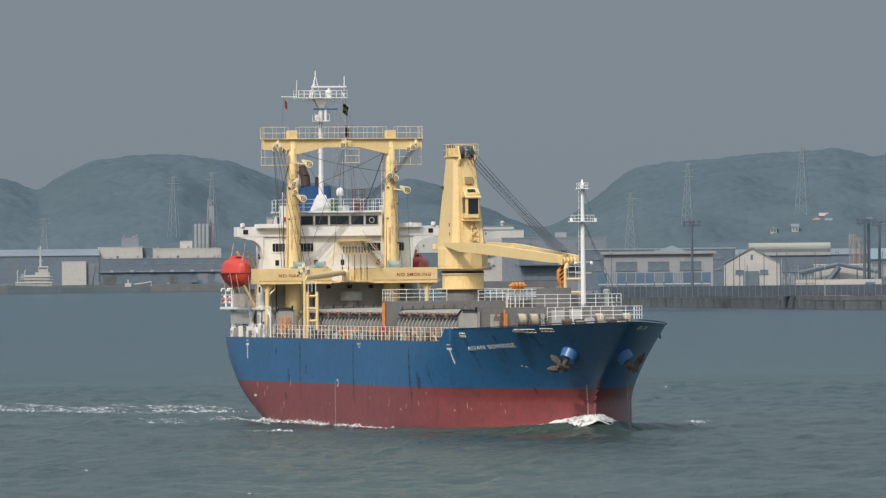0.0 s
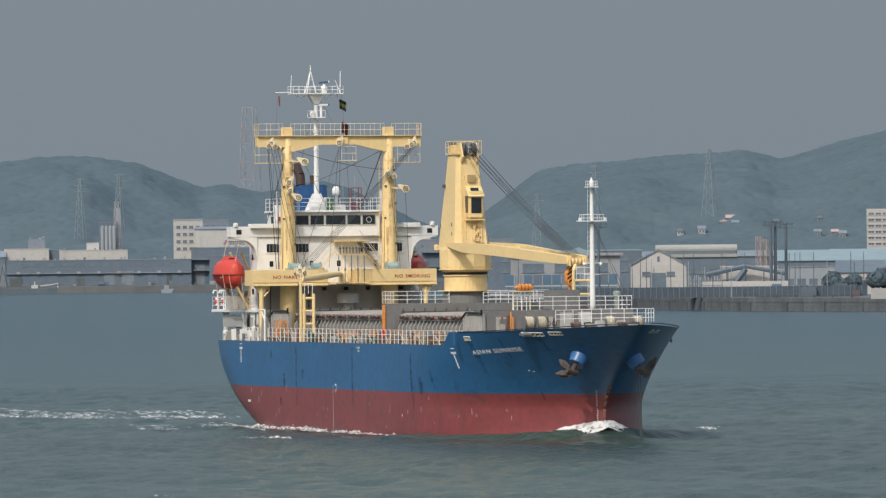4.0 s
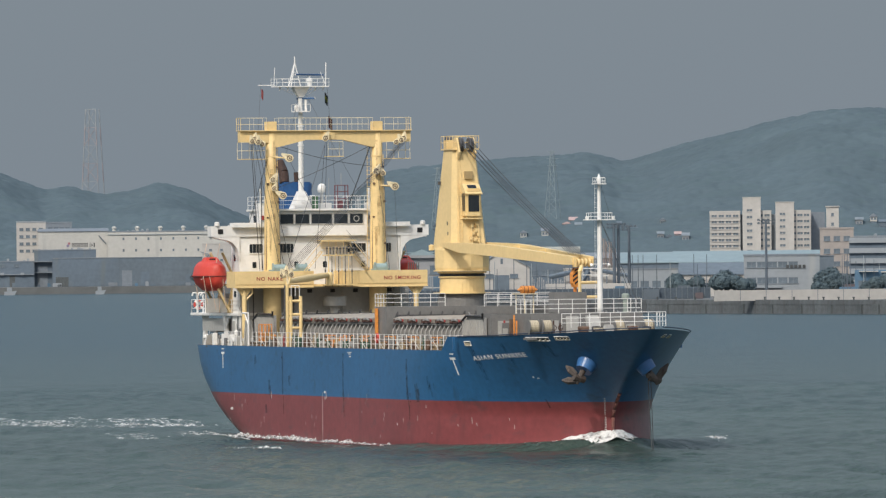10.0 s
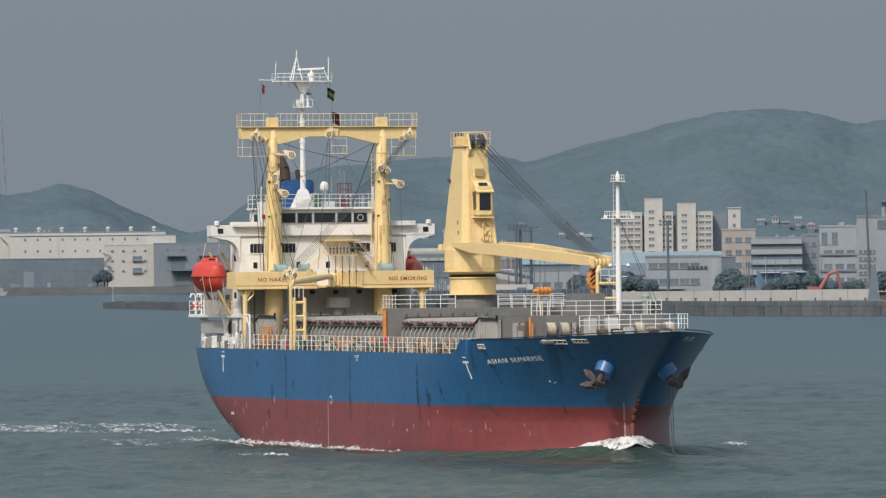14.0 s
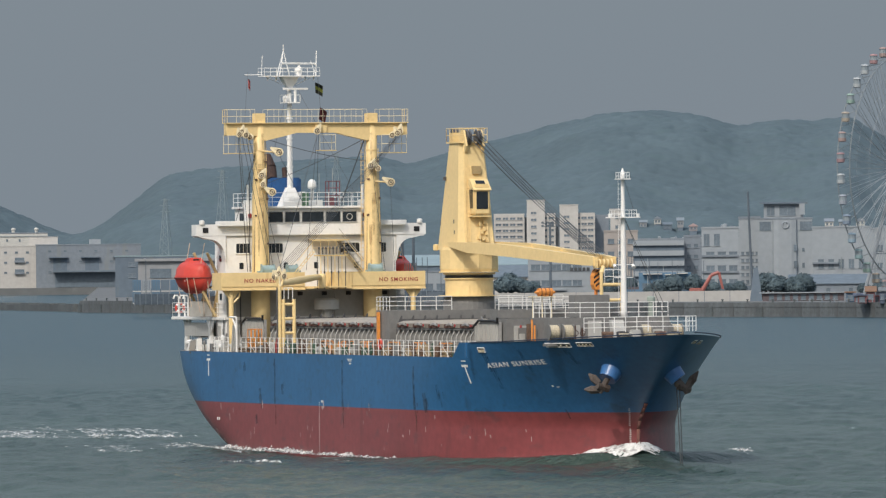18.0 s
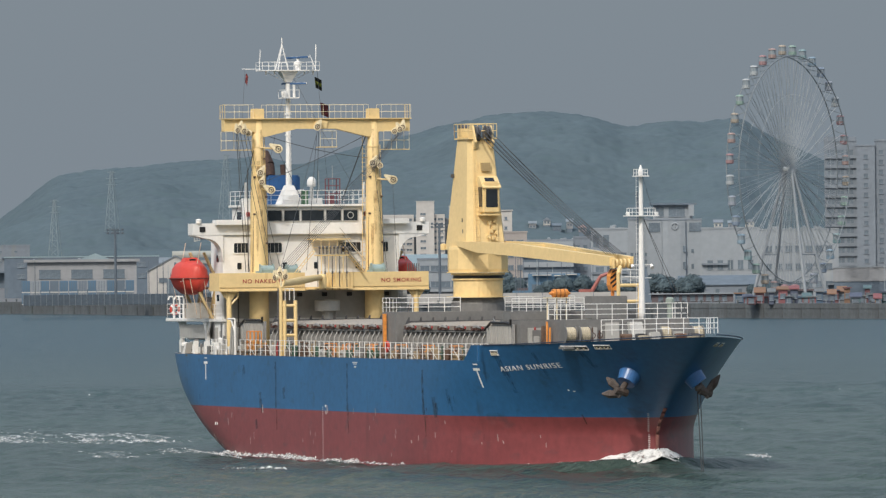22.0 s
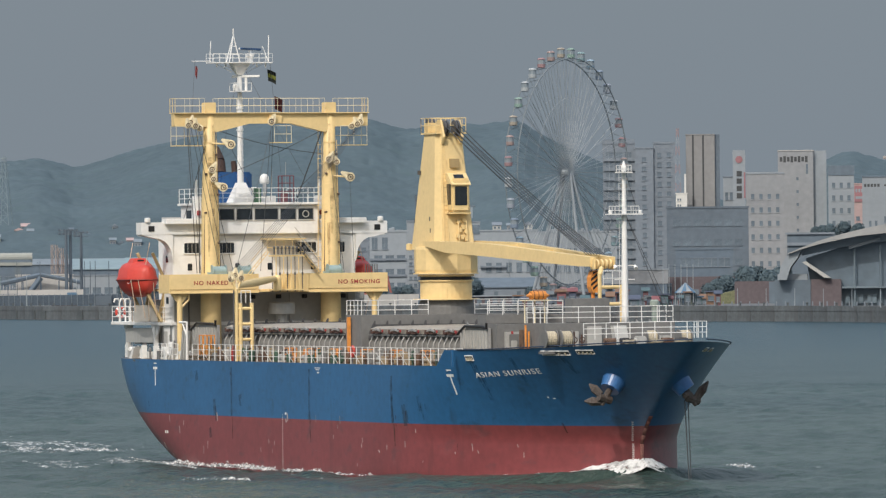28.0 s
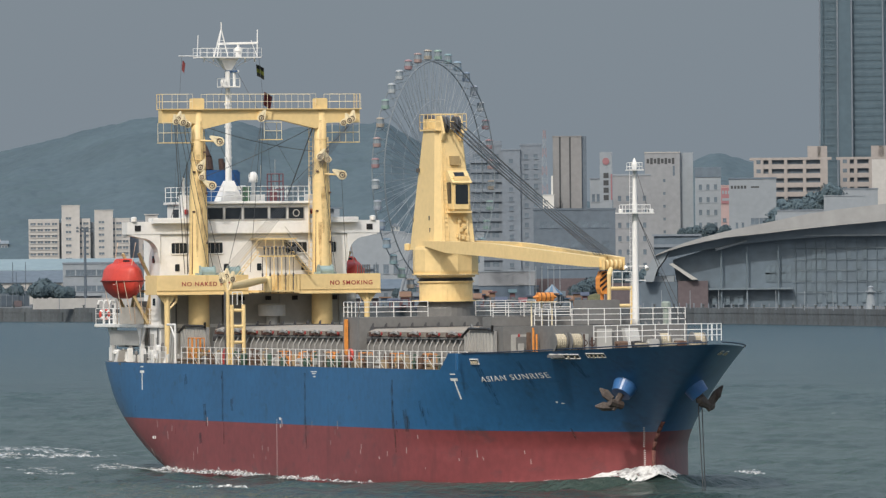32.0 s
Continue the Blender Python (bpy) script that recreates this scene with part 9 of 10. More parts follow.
for k in range(60):
    o = brace if k == 0 else again(brace, "rim_brace", parent=wheel)
    o.location = (0, 0, HUBZ)
    o.rotation_euler[1] = 2 * math.pi * k / 60
bm = B()
tube(bm, (0, -1.25, HUBZ), (0, 1.25, HUBZ), 0.8, n=18)
part("hub", bm, SPOKE, wheel)
for y in (-1, 1):
    for x in (-1, 1):
        bm = B()
        tube(bm, (x * 0.3, y * 1.0, HUBZ), (x * 5.5, y * 7.6, QUAY_Z), 0.34, 0.42, n=10)
        part("support_leg", bm, W2, wheel)
bm = B()
for y in (-1, 1):
    f_ = (HUBZ - 15) / (HUBZ - QUAY_Z)
    tube(bm, (-0.3 - 5.2 * f_, y * (1.0 + 6.6 * f_), 15), (0.3 + 5.2 * f_, y * (1.0 + 6.6 * f_), 15), 0.14, n=6)
part("leg_tie", bm, W2, wheel)
# cabin colours are washed out with haze, glazing lightened likewise
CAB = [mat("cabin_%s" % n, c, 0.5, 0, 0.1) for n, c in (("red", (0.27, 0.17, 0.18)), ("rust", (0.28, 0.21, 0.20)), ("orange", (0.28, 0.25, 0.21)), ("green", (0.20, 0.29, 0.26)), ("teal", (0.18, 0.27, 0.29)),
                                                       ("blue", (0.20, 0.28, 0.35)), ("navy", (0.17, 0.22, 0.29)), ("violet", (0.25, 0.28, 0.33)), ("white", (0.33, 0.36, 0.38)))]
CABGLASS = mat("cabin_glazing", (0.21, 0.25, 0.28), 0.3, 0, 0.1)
shell = {}
for k in range(36):
    a = math.pi / 2 - 2 * math.pi * (k + 0.5) / 36
    ci = (3, 4, 5, 6, 7, 8, 0, 0, 1, 2, 3, 3, 4, 5, 6, 7, 8, 0, 0, 1, 2, 3, 4, 5, 6, 7, 8, 0, 1, 2, 3, 8, 8, 0, 1, 2)[k]
    c = Vector(((WR + 1.5) * math.cos(a), 0, HUBZ + (WR + 1.5) * math.sin(a)))
    if ci not in shell:
        bm = B()
        lathe(bm, [(0.6, -1.25), (0.95, -1.1), (1.02, -0.3), (0.86, -0.28), (0.86, 0.78), (1.05, 0.8), (0.75, 1.15), (0.2, 1.25)], 12)
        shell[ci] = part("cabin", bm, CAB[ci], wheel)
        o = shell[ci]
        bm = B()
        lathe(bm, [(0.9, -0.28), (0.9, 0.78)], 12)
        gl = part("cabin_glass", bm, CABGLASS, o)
    else:
        o = again(shell[ci], "cabin", parent=wheel)
        again(gl, "cabin_glass", parent=o)
    o.location = c
h = House("wheel_station", 6.22, 6.56, 1978, 6.2, 10, W3, "boarding station under the wheel", "building").parapet(W8, h=0.4, over=0.8)
# funfair stalls at the wheel's foot
r = random.Random(21)
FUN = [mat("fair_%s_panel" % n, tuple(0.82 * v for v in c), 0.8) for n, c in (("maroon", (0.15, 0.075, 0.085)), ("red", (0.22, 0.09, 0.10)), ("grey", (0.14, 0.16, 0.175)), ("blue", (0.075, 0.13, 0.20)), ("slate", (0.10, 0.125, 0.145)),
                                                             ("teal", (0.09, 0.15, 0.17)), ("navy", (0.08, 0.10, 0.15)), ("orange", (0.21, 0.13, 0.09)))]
for k in range(34):
    b = 6.05 + 0.042 * k + r.uniform(-0.01, 0.01)
    w = r.uniform(0.018, 0.035)
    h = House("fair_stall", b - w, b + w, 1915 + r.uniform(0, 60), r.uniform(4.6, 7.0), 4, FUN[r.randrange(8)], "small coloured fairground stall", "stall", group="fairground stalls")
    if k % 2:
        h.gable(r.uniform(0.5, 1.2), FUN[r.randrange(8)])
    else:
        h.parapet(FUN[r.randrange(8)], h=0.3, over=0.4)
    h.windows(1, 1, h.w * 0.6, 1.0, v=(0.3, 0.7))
tent = new("striped_tent")
tent.location = spot(7.215, 1950, QUAY_Z)
tagged(tent, "blue and white striped carousel tent", "tent")
for k in range(12):
    a0, a1 = 2 * math.pi * k / 12, 2 * math.pi * (k + 1) / 12
    bm = B()
    p = [Vector((2.6 * math.cos(a), 2.6 * math.sin(a), 3.0)) for a in (a0, a1)]
    top = Vector((0, 0, 5.4))
    vs = [bm.verts.new(q) for q in (*p, top, *(q - Vector((0, 0, 0.15)) for q in p))]
    bm.faces.new(vs[:3])
    bm.faces.new((vs[0], vs[3], vs[4], vs[1]))
    bm.faces.new((vs[2], vs[4], vs[3]))
    part("panel", bm, W2 if k % 2 else BLUE_SHEET, tent)
for k in range(8):
    a = k * math.pi / 4
    part("tent_pole", tube(B(), (2.4 * math.cos(a), 2.4 * math.sin(a), 0), (2.4 * math.cos(a), 2.4 * math.sin(a), 3.1), 0.1, n=5), W2, tent)
for k in range(6):
    pole("flag_pole", 7.06 + 0.042 * k, 1955, 13.0, "slim pale flag pole", 0, 0.09, PALE_STEEL, group="flag poles")
h = House("fair_hall", 6.70, 7.095, 2030, 11.6, 12, W10, "flat white hall beside the wheel", "hall", z0=8.2).parapet(W2, h=0.3)
h = House("open_market_hall", 6.66, 7.12, 2034, 8.2, 12, W5, "dark open ground storey", "building")
h.bands(1, 0.4, W3, v=(0.8, 0.95), deep=1.0, name="canopy")
h = House("red_terrace_wall", 6.9, 7.56, 2050, 9.8, 3, W8, "low brown-red terrace wall", "wall")
bm = B()
prism(bm, [(-9, 0), (9, 0), (9, 4.2), (4, 3.0)], 0, 14)
o = part("grass_bank", bm, mat("dry_grass", (0.14, 0.15, 0.09), 0.95, 0, 0.3, 0.5))
o.location, o.rotation_euler[2] = spot(7.42, 1985, QUAY_Z), -radians(7.4)
tagged(o, "sloping dry grass bank", "bank")
h = House("brown_wall", 7.56, 8.36, 1980, 8.7, 2, W8, "dark brown and slate retaining wall", "wall")
h.add("slate_panel", box(B(), -5.5, 4.0, -0.12, 0, 0, 5.3), W5)
for k in range(9):
    pole("promenade_lamp", 7.58 + 0.2 * k, 1885 - 22 * k, 7.4, "slender white promenade lamp", 0, 0.09, W2, group="promenade lamps")
edge = [Vector((x + 3.0, y + 1.0, QUAY_Z)) for x, y in SHORE[10:15]]
prom = tagged(new("promenade_fence"), "low post fence along the promenade", "fence", kind="structure")
bm = B()
box(bm, -0.12, 0.12, -0.12, 0.12, 0, 1.2)
fp = part("post", bm, W3, prom)
fp.location = edge[0]
for p, q in zip(edge, edge[1:]):
    for k in range(1, 17):
        again(fp, "post", p.lerp(q, k / 16), parent=prom)

h = House("grey_apartment_tower", 6.646, 6.87, 2450, 48.8, 16, W3, "grey apartment tower with balconies", "apartments").parapet(W3, h=0.6)
h.bands(14, 0.9, W3, (0.02, 1.0), (0.03, 0.93), "balcony", 0.55)
h.windows(14, 3, 2.0, 1.6, v=(0.06, 0.96))
h.add("roof_frame", box(B(), -h.w / 2, h.w / 2, 0.5, 6, h.h + 0.6, h.h + 1.4), W3)
h = House("stair_core_tower", 6.87, 7.0, 2440, 47.2, 14, W3, "grey stair core of the tower", "building").parapet(W3, h=0.4)
h.windows(14, 1, 1.2, 1.2, v=(0.06, 0.96))
h = House("rear_apartments", 7.0, 7.15, 2441, 48.6, 16, W3, "grey rear wing of the tower", "apartments").parapet(W3, h=0.6)
h.windows(14, 2, 1.2, 1.3, v=(0.06, 0.96))
SLATE = mat("slate_tile_wall", (0.095, 0.123, 0.155), 0.7, 0, 0.15, 0.15)
h = House("dark_hotel", 7.089, 7.662, 2200, 27.8, 20, SLATE, "dark glazed mid-rise block", "building").parapet(SLATE, h=0.5)
h.windows(3, 7, 2.0, 1.6, v=(0.3, 0.95), material=SLATE, proud=0.04)
h = House("arcade", 7.15, 7.56, 2150, 16.6, 10, W4, "two-storey grey shopping arcade", "building").parapet(W4, h=0.4)
h.windows(1, 4, 2.8, 2.2, v=(0.6, 0.9))
TAUPE = mat("taupe_tile_wall", (0.215, 0.217, 0.220), 0.85, 0, 0.1, 0.15)
h = House("striped_tower", 7.228, 7.43, 2700, 55.0, 14, TAUPE, "pale tower with dark vertical stripes", "tower").parapet(TAUPE, h=0.3)
for u in (0.22, 0.57):
    h.add("stripe", box(B(), -h.w / 2 + h.w * u, -h.w / 2 + h.w * u + 0.55, -0.1, 0, 0, h.h), SIGNINK)
h = House("dark_slab_tower", 7.43, 7.465, 2701, 55.2, 14, SLATE, "dark side of the striped tower", "tower")
W11 = mat("bright_white_wall", (0.56, 0.56, 0.54), 0.85, 0, 0.08, 0.15)
h = House("small_white_house", 7.155, 7.234, 2690, 35.6, 6, W11, "small white stepped building", "building").parapet(W11, h=0.3)
h.windows(2, 2, 0.5, 0.7, u=(0.1, 0.5), v=(0.85, 0.97), material=W11)
h.add("stair_tower", box(B(), h.w / 2 - 0.9, h.w / 2 - 0.3, 1, 3, h.h, h.h + 6.5), W11)
lm = new("lattice_mast")
lm.location = spot(7.17, 2693, 36.3)
tagged(lm, "haze-paled red and white lattice mast on a roof", "mast")
# mast red paled for the haze in front of it
lm_red = mat("faded_red_mast_paint", (0.27, 0.20, 0.21), 0.8)
for k in range(7):
    z0, z1 = 3.0 * k, 3.0 * k + 3.0
    w0, w1 = 0.95 - 0.09 * k, 0.86 - 0.09 * k
    paint = W2 if k % 2 else lm_red
    for sx in (-1, 1):
        for sy in (-1, 1):
            part("leg", tube(B(), (sx * w0, sy * w0, z0), (sx * w1, sy * w1, z1), 0.07, n=4), paint, lm)
            part("brace", tube(B(), (sx * w0, sy * w0, z0), (-sx * w1, sy * w1, z1), 0.05, n=4), paint, lm)
h = House("sign_tower", 7.556, 7.643, 2550, 47.9, 4, W2, "white vertical sign tower with a red disc", "sign", z0=24)
bm = B()
tube(bm, (0, -0.2, 21.0), (0, 0.1, 21.0), 1.1, n=20)
h.add("red_disc", bm, REDSIGN)
for k in range(4):
    h.add("sign_bar", box(B(), -0.8, 0.8, -0.12, 0, 15.8 - 2.3 * k, 17.4 - 2.3 * k), SIGNINK)
h.add("red_edge", box(B(), h.w / 2 - 0.5, h.w / 2, -0.1, 0, 9, 17), REDSIGN)
h = House("sign_block", 7.487, 7.6, 2560, 39.5, 8, W2, "pale small rooftop building", "building").parapet(W3, h=0.4)
h.windows(1, 3, 0.9, 2.2, v=(0.78, 0.9))
h = House("hotel", 7.648, 7.912, 2350, 38.4, 14, W10, "white hotel with rows of small windows", "hotel").parapet(W2, h=0.5)
h.windows(7, 4, 0.95, 1.5, v=(0.10, 0.87), material=W10, proud=0.06)
h.add("red_sign", box(B(), -1.2, 0.6, -0.2, 0, 1.6, 5.0), REDSIGN)
h = House("tall_hotel", 7.871, 8.118, 2500, 46.8, 14, W10, "tall pale hotel with script bars at the top", "hotel").parapet(W1, h=0.3)
h.windows(5, 1, 0.7, 0.9, u=(0.4, 0.7), v=(0.4, 0.85), material=W10, proud=0.06)
h.add("slit_window", box(B(), 3.2, 3.8, -0.1, 0.05, 36.5, 39.5), PANE)
bars(h, [(-4.8 + 1.1 * k, -4.0 + 1.1 * k, 1.4 + 0.5 * (k % 2)) for k in range(8)], SIGNINK, 41.0)
h = House("hotel_wing", 8.118, 8.21, 2502, 46.9, 14, W2, "grey side wing of the tall hotel", "hotel")
h = House("grey_hotel", 8.222, 8.403, 2500, 42.0, 12, W2, "grey hotel with a dark crown", "hotel").parapet(W5, t=3, h=0.3)
h.windows(7, 3, 0.95, 1.6, v=(0.2, 0.9), material=W2, proud=0.06)
h.add("dark_crown", box(B(), -h.w / 2 - 0.1, h.w / 2 + 0.1, -0.15, 0, h.h - 2.8, h.h), W5)
h = House("pink_building", 8.399, 8.5, 2560, 37.0, 10, W7, "pink building with a red sign board", "building").parapet(W7, h=0.3)
h.windows(3, 2, 1.1, 1.0, v=(0.35, 0.75))
h.add("sign_board", box(B(), -2.0, 2.0, -0.25, 0, h.h - 5.5, h.h - 0.5), REDSIGN)
bars(h, [(-1.7 + 0.9 * k, -1.1 + 0.9 * k, 1.1) for k in range(4)], W2, h.h - 2.0, -0.3)
bars(h, [(-1.7, 1.6, 0.8)], W2, h.h - 4.2, -0.3)
h = House("white_sign_office", 8.459, 8.79, 2480, 38.3, 12, W2, "white office with dark sign bars", "office").parapet(W5, h=0.5)
bars(h, [(-6.6 + 1.0 * k, -5.9 + 1.0 * k, 0.9) for k in range(5)] + [(-0.5, 2.0, 0.5)], SIGNINK, h.h - 2.4)
h.windows(1, 2, 0.7, 1.6, u=(0.1, 0.35), v=(0.3, 0.9))
h.windows(1, 3, 2.4, 1.8, u=(0.45, 1.0), v=(0.55, 0.72))
for b0, b1, dist, top, piers in ((8.634, 9.151, 2700, 46.6, (0.0, 0.2, 0.41, 0.665, 0.9)), (9.238, 9.56, 2720, 46.8, (0.0, 0.3, 0.62, 0.9))):
    h = House("beige_apartments", b0, b1, dist, top, 14, W5, "beige apartment block with open galleries", "apartments").parapet(W6, h=0.8, over=1.3)
    h.bands(14, 1.55, W6, (0.0, 1.0), (0.0, 0.985), "balcony", 1.1)
    for k, u in enumerate(piers):
        w = 3.2 if k == 0 else 1.1 if u < 0.9 else 0.1 * h.w
        h.add("pier", box(B(), -h.w / 2 + h.w * u, -h.w / 2 + h.w * u + w, -1.25, 0.05, 0, h.h), W6)
        if k == 0:
            for n in range(14):
                z = h.h * (0.985 * (n + 0.5) / 14) + 0.9
                h.add("window", box(B(), -h.w / 2 + 0.9, -h.w / 2 + 2.3, -1.3, -1.2, z, z + 1.3), PANE)
    for x, w in ((0.32, 2.2), (0.43, 1.6)):
        h.add("roof_house", box(B(), h.w * x - w, h.w * x + w, 1, 6, h.h, h.h + 4.5), W6)
h = House("cream_side_tower", 9.46, 9.7, 2690, 46.4, 12, W1, "cream windowless end building", "building")
# glass observation tower
tw = new("observation_tower")
tw.location, tw.rotation_euler[2] = spot(9.38, 3100, QUAY_Z), -radians(9.38)
tagged(tw, "tall blue-grey glazed observation tower", "tower")
TG = mat("blue_grey_curtain_glass", (0.075, 0.115, 0.145), 0.35, 0, 0.12, 0.1)
for x0, x1, y in ((-15.5, -8.6, 4), (-8.6, -3.0, 0), (-3.0, 9.5, 2), (9.5, 15.5, 4)):
    part("shaft", frustum(B(), (x0, x1, y, 26), 0, (x0 * 0.93, x1 * 0.93, y, 24), 140), TG, tw)
for x in (-15.6, -8.6, -3.0, 9.5):
    bm = B()
    tube(bm, (x, -0.3, 0), (x * 0.93, -0.3, 140), 0.32, n=5)
    part("mullion", bm, W3, tw)
bm = B()
for k in range(46):
    box(bm, -15.4, 15.4, 0.2, 0.35, 3 * k, 3 * k + 0.18)
part("floor_line", bm, mat("dull_floor_edge", (0.095, 0.135, 0.165), 0.6), tw)
h = House("white_roof_box", 9.122, 9.399, 2250, 31.2, 8, W2, "white plant room on a roof", "building", z0=20).parapet(W2, h=0.2)
h = House("low_white_row", 8.781, 9.208, 2200, 26.0, 8, W2, "low white roof storey", "building", z0=18)
h.windows(1, 7, 1.0, 1.0, u=(0.02, 0.5), v=(0.6, 0.9))
h = House("dark_terrace", 7.93, 8.25, 2190, 20.5, 12, W5, "dark terraced roof building", "building").parapet(W3, h=0.5, over=0.5)
h.bands(1, 0.8, W3, v=(0.75, 0.95), name="ledge", deep=0.6)
h = House("grey_terrace", 8.2, 9.7, 2300, 19.5, 30, W4, "long grey terrace behind the aquarium", "building").parapet(W4)

h = House("terrace_pavilion", 8.795, 9.13, 2280, 27.4, 10, W2, "low white pavilion above the aquarium roof", "building", z0=19.5).parapet(W3, h=0.4)
h.windows(1, 9, 0.8, 1.0, v=(0.55, 0.8))
h = House("hillside_hall", 9.137, 9.5, 2440, 34.5, 12, W2, "plain white hall among trees", "building").parapet(W3, h=0.4)
slope = part("tree_slope", prism(B(), [(-14, 0), (14, 0), (14, 22.9), (9.3, 22.3), (-9.3, 13.8), (-14, 12.0)], -20, 22), LEAF)
slope.location, slope.rotation_euler[2] = spot(8.95, 2412, QUAY_Z), -radians(8.95)
tagged(slope, "grassy slope under dark trees", "bank")
for k in range(16):
    u = k / 15
    tree(8.73 + 0.44 * u, 2400 + 14 * (k % 3), 17 + 8.5 * u, 7.0 + 1.2 * (k % 4), 700 + k)
# aquarium with its swept roof
aq = new("aquarium")
AB, AD = 8.75, 1850.0
aq.location, aq.rotation_euler[2] = spot(AB, AD, 0), -radians(AB)
tagged(aq, "aquarium with a long swept roof and glass front", "aquarium")


def aq_x(b):
    return AD * math.tan(radians(b - AB))


ROOF = [(7.935, 15.3), (8.03, 16.6), (8.138, 17.95), (8.28, 19.3), (8.43, 20.5), (8.72, 22.4), (9.01, 24.3), (9.21, 25.2), (9.55, 26.4), (9.9, 27.4)]
EAVE = [(7.935, 15.1), (8.03, 16.2), (8.138, 17.2), (8.28, 18.2), (8.43, 19.1), (8.72, 20.0), (9.01, 21.0), (9.21, 21.6), (9.55, 22.5), (9.9, 23.3)]
UNDER = [(8.03, 14.8), (8.28, 16.4), (8.43, 17.2), (8.72, 18.2), (9.01, 18.9), (9.55, 19.7), (9.9, 20.1)]
pts = [(aq_x(b), z) for b, z in ROOF] + [(aq_x(b), z) for b, z in EAVE[::-1]]
part("roof", prism(B(), pts, -3.0, 30.0), mat("pale_metal_roof", (0.262, 0.268, 0.270), 0.75, 0, 0.14, 0.1), aq, "pale swept metal roof")
pts = [(aq_x(b), z - 0.02) for b, z in EAVE[1:]] + [(aq_x(b), z) for b, z in UNDER[::-1]]
part("soffit", prism(B(), pts, 0.5, 29.0), mat("slate_blue_soffit", (0.165, 0.205, 0.245), 0.6, 0, 0.15, 0.1), aq, "slate-blue soffit")
lip = [(7.868, 9.3), (7.88, 12.0), (7.915, 14.2), (7.94, 15.0), (8.03, 16.0), (8.005, 14.4), (7.955, 12.2), (7.925, 9.3)]
part("roof_shell", prism(B(), [(aq_x(b), z) for b, z in lip], -2.0, 26.0), W2, aq, "pale curved end of the roof shell")
AG = mat("curtain_glass", (0.112, 0.152, 0.190), 0.5, 0, 0.2, 0.1)
pts = [(aq_x(8.12), QUAY_Z), (aq_x(9.9), QUAY_Z)] + [(aq_x(b), z - 0.05) for b, z in UNDER[::-1] if b > 8.1] + [(aq_x(8.06), 14.2)]
part("hall", prism(B(), pts, 3.0, 28.0), AG, aq, "dark glazed aquarium hall")
CURTAIN = mat("curtain_wall_steel", (0.122, 0.160, 0.19), 0.6)
PG = mat("pale_curtain_pane", (0.122, 0.165, 0.200), 0.45, 0, 0.3, 0.2)
for k in range(10):
    x = aq_x(8.92) + 2.3 * k
    part("curtain_post", tube(B(), (x, 2.6, QUAY_Z), (x, 2.6, 18.6), 0.09, n=5), CURTAIN, aq)
for z in (6.5, 9.0, 11.5, 14.0, 16.5):
    part("curtain_rail", tube(B(), (aq_x(8.9), 2.6, z), (aq_x(9.9), 2.6, z), 0.07, n=5), CURTAIN, aq)
part("sill_light", box(B(), aq_x(8.98), aq_x(9.9), 0.2, 0.45, 19.2, 19.55), W2, aq, "pale fascia strip above the glass")
r = random.Random(2)
pp = part("pane", box(B(), 0, 1.0, 0, 0.12, 0, 2.1), PG, aq)
pp.location = (aq_x(8.71), 2.8, 9.0)
for j in range(2):
    for k in range(5):
        if j or k:
            again(pp, "pane", (aq_x(8.71) + 1.2 * k, 2.8, 9.0 + 2.3 * j * 0.75), parent=aq)
for k in range(20):
    for j in range(5):
        if r.random() < 0.45:
            again(pp, "pane", (aq_x(8.93) + 1.13 * k, 2.75, 4.2 + 2.5 * j), parent=aq)
for k in range(5):
    again(pp, "pane", (aq_x(8.335) + 1.5 * k + 0.4 * (k % 2), 2.4, QUAY_Z + 0.6), parent=aq)
for b in (8.40, 8.58, 8.80):
    part("column", tube(B(), (aq_x(b), 1.2, QUAY_Z), (aq_x(b), 1.2, 17.0), 0.22, n=8), CURTAIN, aq)
part("entrance_canopy", box(B(), aq_x(8.31), aq_x(8.9), 0.4, 3.0, 7.3, 7.7), CURTAIN, aq)
part("truss", tube(B(), (aq_x(8.36), 0.2, 16.4), (aq_x(8.58), 0.2, 18.4), 0.35, n=6), W2, aq, "pale lit truss under the eave")
part("slanted_screen", prism(B(), [(aq_x(8.034), 13.3), (aq_x(8.19), 9.7), (aq_x(8.235), 9.7), (aq_x(8.06), 13.5)], -1, 3), W9, aq, "white slanted screen wall")
part("podium", box(B(), aq_x(8.095), aq_x(8.306), 0.5, 20, QUAY_Z, 9.4), W8, aq, "brown-red brick podium")
part("podium_wing", box(B(), aq_x(7.84), aq_x(8.092), 0.8, 20, QUAY_Z, 9.3), W5, aq, "dark slate podium wing")
part("terrace_glass", box(B(), aq_x(7.86), aq_x(8.07), 1.2, 12, 9.3, 10.6), W2, aq)
lh = new("small_lighthouse")
lh.location = spot(9.443, 1725, QUAY_Z)
tagged(lh, "small white lighthouse on the promenade", "lighthouse")
bm = B()
lathe(bm, [(1.15, 0), (1.1, 0.3), (0.72, 3.6), (0.75, 3.7)], 16)
part("tower", bm, W2, lh)
bm = B()
lathe(bm, [(1.25, 3.7), (1.25, 3.95), (0.6, 3.96), (0.6, 4.7), (0.75, 4.72), (0.1, 5.1)], 16)
part("lantern", bm, W2, lh)


